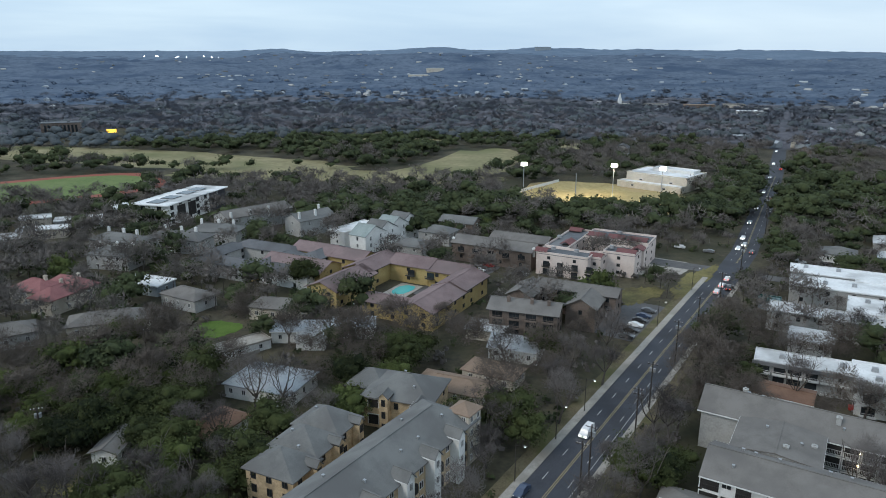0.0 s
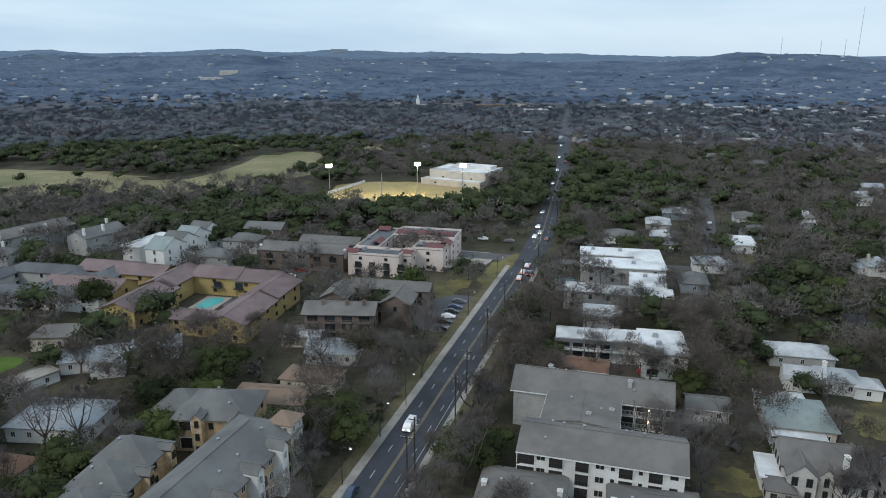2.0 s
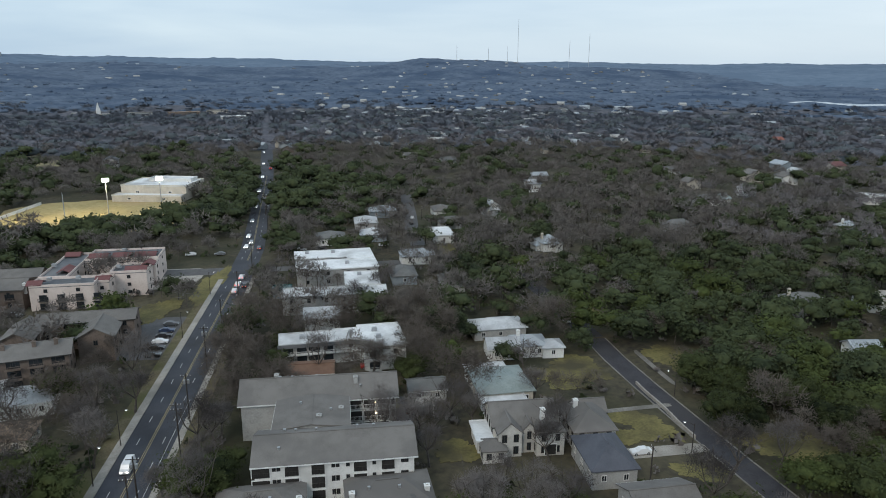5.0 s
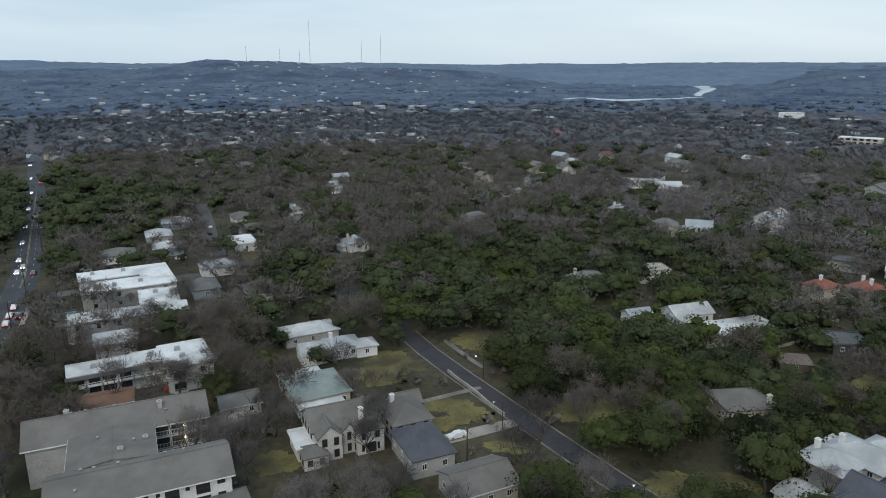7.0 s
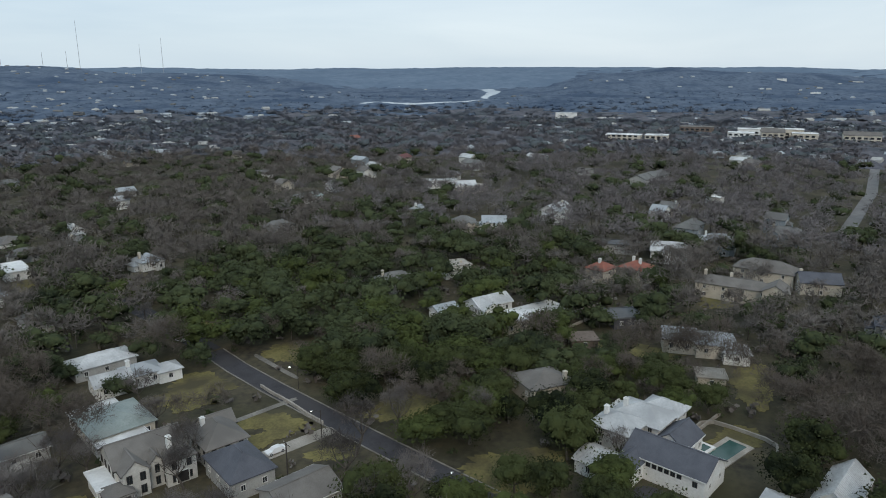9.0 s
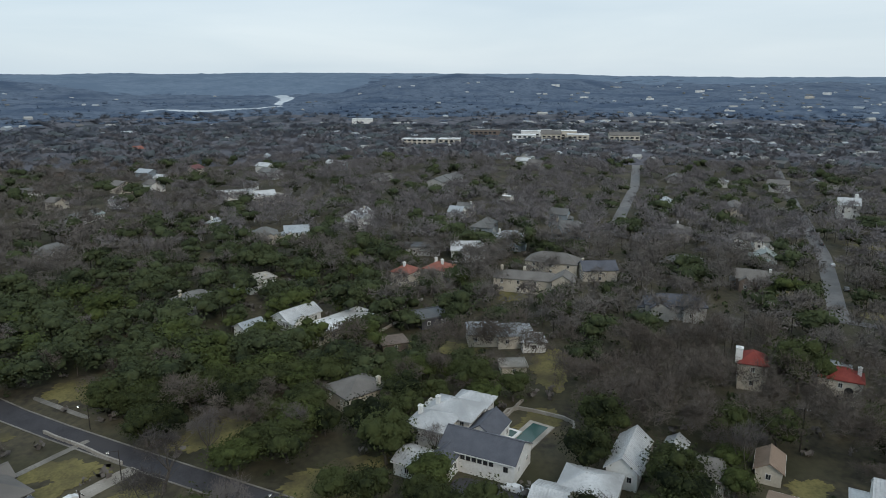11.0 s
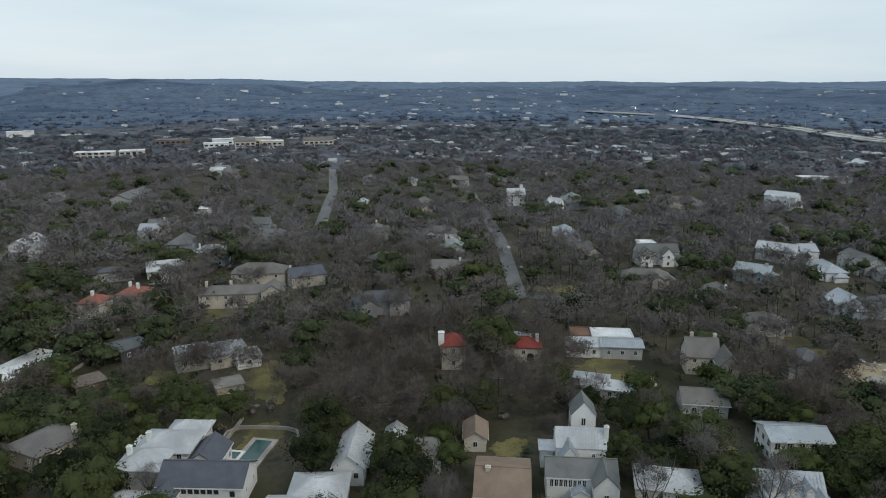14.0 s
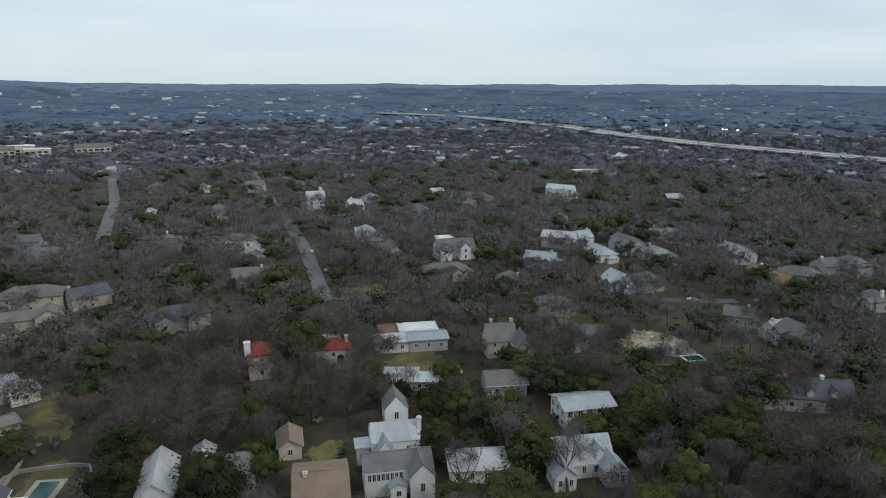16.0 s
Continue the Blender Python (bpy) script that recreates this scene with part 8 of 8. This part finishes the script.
for i, (x, y, drum) in enumerate(((25.8, 114.4, False), (28.6, 119.8, True), (41.6, 134.8, False), (48.8, 149.0, True), (63, 174.4, True), (75, 192.2, False), (92, 219, False), (112, 251, True), (150, 315, False), (165, 348, True), (186, 384, False))):
    utility_pole(x, y, -33, 11.5 + 0.4 * (i % 3), drum, 2 if i == 2 or i > 7 else 1)
for x, y in ((14.0, 118.6), (24.4, 134.2), (33.0, 146.6), (65.4, 199.0), (88, 234)):
    street_lamp(x, y, -33)
for x, y, h, lit in ((-79.8, 173.8, 8.5, True), (-46.4, 189.6, 7, True), (-26.1, 198.5, 7, True), (147, 84.5, 6.5, True), (126, 67, 7, True), (112, 30, 7, True)):
    street_lamp(x, y, 120, h, lit)
utility_pole(-83.3, 129.1, 20, 10.5, True)
utility_pole(-121, 300, 20, 10.5)
utility_pole(106, 64, 60, 10.5)
utility_pole(141, -79, 60, 10.5)


def wire(a, b, sag, parent):
    pts = [tuple(Vector(a).lerp(Vector(b), k / 8) - Vector((0, 0, sag * 4 * (k / 8) * (1 - k / 8)))) for k in range(9)]
    return child("wire", mesh_of("wire", *tube(pts, [0.016] * 9, 3), POLE_WOOD), parent)


lines = root("power_line", 0, 0, 0, "thin dark power wires strung between timber poles", "power line")
run = [(26.4, 114.0), (42.3, 134.4), (63, 174.4), (75, 192.2), (92, 219), (112, 251)]
for p, q in zip(run, run[1:]):
    for s in (-1.0, 0.45, 1.0):
        wire((p[0] + s * 0.84, p[1] - s * 0.54, 11.5), (q[0] + s * 0.84, q[1] - s * 0.54, 11.5), 0.7, lines)


def patch_mesh(r, seed):
    """A flat irregular stone."""
    rnd = random.Random(seed)
    ring = [(math.cos(a) * r * rnd.uniform(0.8, 1.15), math.sin(a) * r * rnd.uniform(0.7, 1.0)) for a in (i * 0.785 for i in range(8))]
    v = [(x, y, 0.06) for x, y in ring] + [(x * 1.05, y * 1.05, -0.1) for x, y in ring]
    return mesh_of("stone", v, [tuple(range(8))] + [(i + 8, (i + 1) % 8 + 8, (i + 1) % 8, i) for i in range(8)], TRIM)


# ---- floodlit ballfield ----
def floodlight(x, y, rot, h=20):
    p = root("floodlight_mast", x, y, rot, "tall steel floodlight mast with a glowing lamp bank", "floodlight", "ballfield floodlights")
    child("mast", shared(("fmast", h), lambda: mesh_of("mast", *tube([(0, 0, -0.3), (0, 0, h * 0.5), (0, 0, h)], [0.32, 0.24, 0.16], 8), GALV)), p)
    rack = child("rack", shared(("rack",), lambda: box_mesh("rack", [(0, 0, 0, 3.6, 0.25, 2.0)], GALV)), p, (0, 0, h))
    for i in range(4):
        for j in range(2):
            child("lamp", shared(("flamp",), lambda: mesh_of("lamp", *tube([(0, -0.15, 0), (0, -0.35, -0.05), (0, -0.5, -0.1), (0, -0.52, -0.1)], [0.2, 0.4, 0.46, 0.02], 8), FLOOD)), rack, (-1.3 + i * 0.87, 0, -0.5 + j * 0.95))
    return p


for x, y in ((46.5, 399.5), (97, 394), (121, 382), (24, 392)):
    rot = math.degrees(math.atan2(408 - y, 92 - x)) + 90
    if (x, y) != (24, 392):
        floodlight(x, y, 0, 20)
        s = new("field_spot", bpy.data.lights.new("field_spot", "SPOT"))
        s.data.energy, s.data.spot_size, s.data.spot_blend, s.data.color, s.data.shadow_soft_size = 52000 if x < 100 else 24000, radians(95), 0.6, (1.0, 0.84, 0.54), 1.0
        s.matrix_world = look((x, y - 1.2, 20), (84 + (x - 84) * 0.3, 412, 0))
fp = root("field_pole", 70.6, 366.7, 0, "bare steel mast beside the ballfield", "mast")
child("mast", MESHES[("fmast", 20)], fp)
fence = root("outfield_fence", 60.5, 434, 51, "white outfield fence of flat boards", "fence")
for i in range(14):
    child("board", shared(("fboard",), lambda: box_mesh("board", [(0, 0, 0.9, 3.55, 0.12, 1.8)], TRIM)), fence, (-24 + i * 3.6, 0, 0))


# ---- vehicles ----
def paint(name, colour):
    m = glassy(name, colour, 0.3)
    m.node_tree.nodes["Principled BSDF"].inputs["Coat Weight"].default_value = 0.4
    return m


CARS = {"white": paint("white_car_paint", (0.72, 0.73, 0.74)), "silver": paint("silver_car_paint", (0.38, 0.40, 0.42)), "black": paint("black_car_paint", (0.02, 0.02, 0.022)), "red": paint("red_car_paint", (0.32, 0.03, 0.025)), "blue": paint("dark_blue_car_paint", (0.04, 0.06, 0.11)), "grey": paint("grey_car_paint", (0.12, 0.125, 0.13))}


def profile(name, pts, w, inset, mat):
    """A side outline drawn across a car's width, narrowed towards the roof."""
    top = max(z for _, z in pts)
    v = []
    for s in (-1, 1):
        for x, z in pts:
            v.append((x, s * (w / 2 - inset * max(0, z - 0.6) / (top - 0.59)), z))
    n = len(pts)
    f = [tuple(range(n))[::-1], tuple(range(n, 2 * n))] + [(i, (i + 1) % n, n + (i + 1) % n, n + i) for i in range(n)]
    return mesh_of(name, v, f, mat)


def car(x, y, rot, colour="white", van=False, lights="", z=0.06):
    p = root("van" if van else "car", x, y, rot, f"{colour} delivery van on the avenue" if van else f"{colour} car on the street" if lights else f"{colour} car parked beside trees", "van" if van else "car", "cars", z)
    m = CARS[colour]
    if van:
        hull = [(-2.4, 0.35), (2.4, 0.35), (2.45, 0.95), (1.95, 1.22), (1.4, 1.9), (1.1, 2.0), (-2.3, 2.0), (-2.42, 1.9)]
        glass = [(1.4, 1.25), (1.86, 1.25), (1.4, 1.82), (0.6, 1.82), (0.6, 1.25)]
    else:
        hull = [(-2.25, 0.32), (2.25, 0.32), (2.3, 0.7), (2.1, 0.86), (1.0, 0.98), (0.4, 1.42), (-1.0, 1.46), (-1.75, 1.05), (-2.25, 0.98)]
        glass = [(0.9, 0.99), (0.4, 1.38), (-0.95, 1.41), (-1.6, 1.06)]
    child("body", shared(("car", colour, van), lambda: profile("body", hull, 2.0 if van else 1.82, 0.22, m)), p)
    child("windows", shared(("cglass", van), lambda: profile("windows", [(a * 1.02, b) for a, b in glass], 2.03 if van else 1.85, 0.24 if not van else 0.21, GLASS_DARK)), p)
    for sx in (-1, 1):
        for sy in (-1, 1):
            if math.hypot(x, y) > 330:
                continue
            wh = child("wheel", shared(("wheel",), lambda: mesh_of("wheel", *tube([(0, -0.11, 0), (0, -0.1, 0), (0, 0.1, 0), (0, 0.11, 0)], [0.2, 0.33, 0.33, 0.2], 12), RUBBER)), p, (sx * (1.6 if van else 1.38), sy * 0.83, 0.33))
            child("rim", shared(("rim",), lambda: mesh_of("rim", *tube([(0, -0.125, 0), (0, -0.12, 0), (0, 0.12, 0), (0, 0.125, 0)], [0.02, 0.19, 0.19, 0.02], 8), GALV)), wh)
    for sy in (-0.62, 0.62):
        child("headlight", shared(("hl", "on" if lights == "on" else ""), lambda: box_mesh("headlight", [(0, 0, 0, 0.1, 0.36, 0.16)], LAMP_WHITE if lights == "on" else TRIM)), p, (2.44 if van else 2.28, sy, 0.72))
        child("tail_lamp", shared(("tl", "on" if lights == "on" else ""), lambda: box_mesh("tail_lamp", [(0, 0, 0, 0.08, 0.3, 0.16)], LAMP_RED if lights == "on" else TILE_RED)), p, (-2.42 if van else -2.26, sy, 0.8))
    return p


UP, DOWN = 57.4, 237.4
car(*ave(29.5, 3.9), DOWN, "white", True, "on")
car(*ave(2.5, 1.5), DOWN, "blue", False, "day")
for s, n, c in ((161, 7.0, "white"), (167, 10.0, "silver"), (152, 6.9, "white"), (150, 9.8, "black"), (144, 7.0, "white"), (205, 8.5, "grey"), (330, 8.4, "red"), (455, 8.4, "red")):
    car(*ave(s, n), UP, c, False, "on")
for s, n, c in ((208, 2.8, "white"), (216, 4.6, "silver"), (228, 2.8, "white"), (262, 2.8, "silver"), (300, 2.9, "white"), (352, 2.9, "white"), (412, 2.9, "silver"), (480, 2.9, "white"), (560, 2.9, "white"), (660, 2.9, "white")):
    car(*ave(s, n), DOWN, c, False, "on")
for x, y, rot, c in ((137, 271.5, -29, "black"), (143, 268, -29, "white"), (150, 265, -29, "black"), (112, 283, 150, "grey"), (102, 290, 150, "white"), (176, 252, -27, "white"),
                     (53.7, 209.4, 57, "white"), (54, 191, -30, "grey"), (56.5, 195.5, -30, "black"), (59, 199.5, -30, "white"), (61.4, 203.5, -30, "black"), (63.6, 207.2, -30, "blue"), (52, 218, 60, "black"), (66.5, 212, -30, "grey"), (58, 222, 57, "silver"),
                     (14, 256, -30, "white"), (10, 250, -30, "black"), (6, 243, -30, "white"), (18, 262, -30, "red"), (30, 251.5, -34, "silver"), (-2, 236, -30, "grey"),
                     (117.4, 73.8, 150, "white"), (90.3, 119.9, 60, "black"), (111, 44.5, 60, "white"), (265, 23.5, -40, "white"), (263.7, -154.8, -25, "grey"), (135.2, -243.8, 40, "white"), (96.9, 146.5, -30, "red"),
                     (222, 291, 60, "white"), (213, 280, 60, "black"), (166, 136, 62, "white"), (300, -168, -22, "silver"), (340, -183, -22, "black"), (402, -100, -20, "white"), (-160, 434, 60, "white"), (-168, 438, 60, "silver"), (-176, 442, 60, "black"), (-186, 447, 60, "white"), (-150, 428, 60, "grey"), (124, -14, 60, "white")):
    car(x, y, rot, c)

# ---- radio masts on the hill ----
for az, top in ((-45.7, 3.45), (-51.2, 2.4), (-49.7, 1.9), (-40.9, 1.5), (-43.4, 1.3), (-44.9, 1.4)):
    r = 3300.0
    x, y = -math.sin(radians(az)) * r, math.cos(radians(az)) * r
    g0 = float(land(x, y))
    hh = 80 + r * math.tan(radians(top)) - g0
    t = root("radio_mast", x, y, 0, "very tall thin guyed radio mast on a hill", "radio mast", "radio masts", g0)
    child("mast", mesh_of("mast", *tube([(0, 0, 0), (0, 0, hh * 0.5), (0, 0, hh)], [0.75, 0.75, 0.5], 4), GALV), t)
# ---- far lights ----
lamp_me = box_mesh("light", [(0, 0, 0, 3.0, 3.0, 2.0)], LAMP_WHITE)
lrnd = random.Random(5)
cluster = root("stadium_lights", -1070, 3013, 0, "string of bright lamps on the far skyline", "lights", z=float(land(-1070.0, 3013.0)))
for i in range(9):
    child("light", lamp_me, cluster, (-190 + i * 42 + lrnd.uniform(-12, 12), lrnd.uniform(-60, 60), 16 + lrnd.uniform(-2, 4)))
for i in range(16):
    k = lrnd.uniform(0, 1)
    x, y = 1620 - 1150 * k, -1150 + 200 * k
    p = root("highway_lamp", x, y + 12, 0, "tall highway lamp on a steel post", "street lamp", "highway lamps", 9.0)
    child("post", shared(("hpost",), lambda: mesh_of("post", *tube([(0, 0, 0), (0, 0, 6), (0, 0, 12)], [0.3, 0.25, 0.2], 5), GALV)), p)
    if i % 3 == 0:
        child("bulb", shared(("hbulb",), lambda: box_mesh("bulb", [(0, 0, 12, 1.8, 1.0, 0.8)], LAMP_WHITE)), p)

# ---- garden things ----
for x, y, rot, n in ((120, -92.5, 62, 9), (115, -96, -28, 6)):
    f = root("board_fence", x, y, rot, "raw cedar board fence round a garden", "fence")
    for i in range(n):
        child("panel", shared(("cpanel",), lambda: box_mesh("panel", [(0, 0, 0.95, 1.76, 0.08, 1.9)], TIMBER)), f, ((i - n / 2) * 1.8, 0, 0))
for x, y, rot, n, mat in ((139, 83, 62, 14, CONCRETE), (155, -14, -30, 12, CONCRETE), (205, 28, -30, 20, CONCRETE), (-58.6, 173.6, 41, 11, CONCRETE), (230, 22, -33, 22, CONCRETE)):
    f = root("garden_wall", x, y, rot, "low pale stone garden wall", "wall")
    for i in range(n):
        child("wall_section", shared(("wsec",), lambda: box_mesh("wall_section", [(0, 0, 0.4, 1.96, 0.4, 0.9)], CONCRETE)), f, ((i - n / 2) * 2.0, 0.15 * math.sin(i * 0.7), 0))

# broken timber and blocks on the cleared plot
heap = root("rubble_heap", 124.5, -197, 20, "heap of broken timber and pale blocks on cleared earth", "rubble")
hrnd = random.Random(9)
for i in range(16):
    sx = hrnd.uniform(0.6, 3.4)
    child("plank" if i % 2 else "block", box_mesh("plank" if i % 2 else "block", [(0, 0, 0, sx, hrnd.uniform(0.2, 0.9), hrnd.uniform(0.15, 0.6), hrnd.uniform(-60, 60))], (TIMBER, CONCRETE, TRIM)[i % 3]), heap, (hrnd.uniform(-6, 6), hrnd.uniform(-2.5, 2.5), 0.2 + 0.3 * hrnd.random()), hrnd.uniform(0, 180))

# small white-rimmed pool at the edge of the cleared plot
p4 = new("swimming_pool", box_mesh("swimming_pool", [(0, 2.2, 0.1, 6.8, 0.6, 0.4), (0, -2.2, 0.1, 6.8, 0.6, 0.4), (3.1, 0, 0.1, 0.6, 3.8, 0.4), (-3.1, 0, 0.1, 0.6, 3.8, 0.4)], TRIM))
p4.matrix_basis = pose(102.6, -190.4, float(land(102.6, -190.4)), 0, 0, 62)
tagged(p4, "small dull green pool with a white stone rim", "swimming pool")
child("pool_water", box_mesh("pool_water", [(0, 0, 0.14, 5.6, 3.8, 0.06)], POOL_GREEN), p4)


def parasol(x, y, rot):
    """A round scalloped garden umbrella on its pole."""
    p = root("garden_umbrella", x, y, rot, "open orange-red garden umbrella behind a slate-roofed house", "umbrella", "umbrellas on the terrace", z=float(land(x, y)))
    child("pole", shared(("parasol_pole",), lambda: mesh_of("pole", *tube([(0, 0, 0), (0, 0, 1.3), (0, 0, 2.75)], [0.04, 0.035, 0.03], 6), GALV)), p)
    child("base", shared(("parasol_base",), lambda: mesh_of("base", *tube([(0, 0, -0.02), (0, 0, 0.06), (0, 0, 0.1)], [0.34, 0.32, 0.1], 10), CONCRETE)), p)
    rim = [(math.cos(i * 0.3927), math.sin(i * 0.3927), 1.0 if i % 2 == 0 else 0.93) for i in range(16)]
    v = [(0, 0, 2.8)] + [(c * 0.7 * k, s_ * 0.7 * k, 2.62) for c, s_, k in rim] + [(c * 1.4 * k, s_ * 1.4 * k, 2.28) for c, s_, k in rim] + [(c * 1.4 * k, s_ * 1.4 * k, 2.12) for c, s_, k in rim] + [(0, 0, 2.72)]
    f = [(0, 1 + i, 1 + (i + 1) % 16) for i in range(16)]
    for o in (1, 17):
        f += [(o + i, o + 16 + i, o + 16 + (i + 1) % 16, o + (i + 1) % 16) for i in range(16)]
    f += [(49, 33 + (i + 1) % 16, 33 + i) for i in range(16)]
    child("canopy", shared(("parasol_canopy",), lambda: mesh_of("canopy", v, f, PARASOL)), p)


parasol(77.6, -196.9, 10)
parasol(75.8, -199.1, 34)

# white stepping stones beside the slate house
path = root("stepping_stones", 124, -17, 70, "line of pale flat stepping stones across a garden", "path")
for i in range(10):
    child("stone", shared(("stone", i % 3), lambda: patch_mesh(0.62 + 0.1 * (i % 3), i)), path, (-6 + i * 1.25, 0.35 * math.sin(i * 0.9), 0.08), 40 * i)

# lit yellow roadside board beyond the golf course
board = root("lit_sign", -327, 694, 20, "glowing yellow roadside sign board on two posts", "sign")
child("panel", box_mesh("panel", [(0, 0, 7.5, 9, 0.6, 3.4)], LAMP_YELLOW), board)
for x in (-2.5, 2.5):
    child("post", box_mesh("post", [(x, 0, 2.9, 0.35, 0.35, 5.8)], GALV), board)
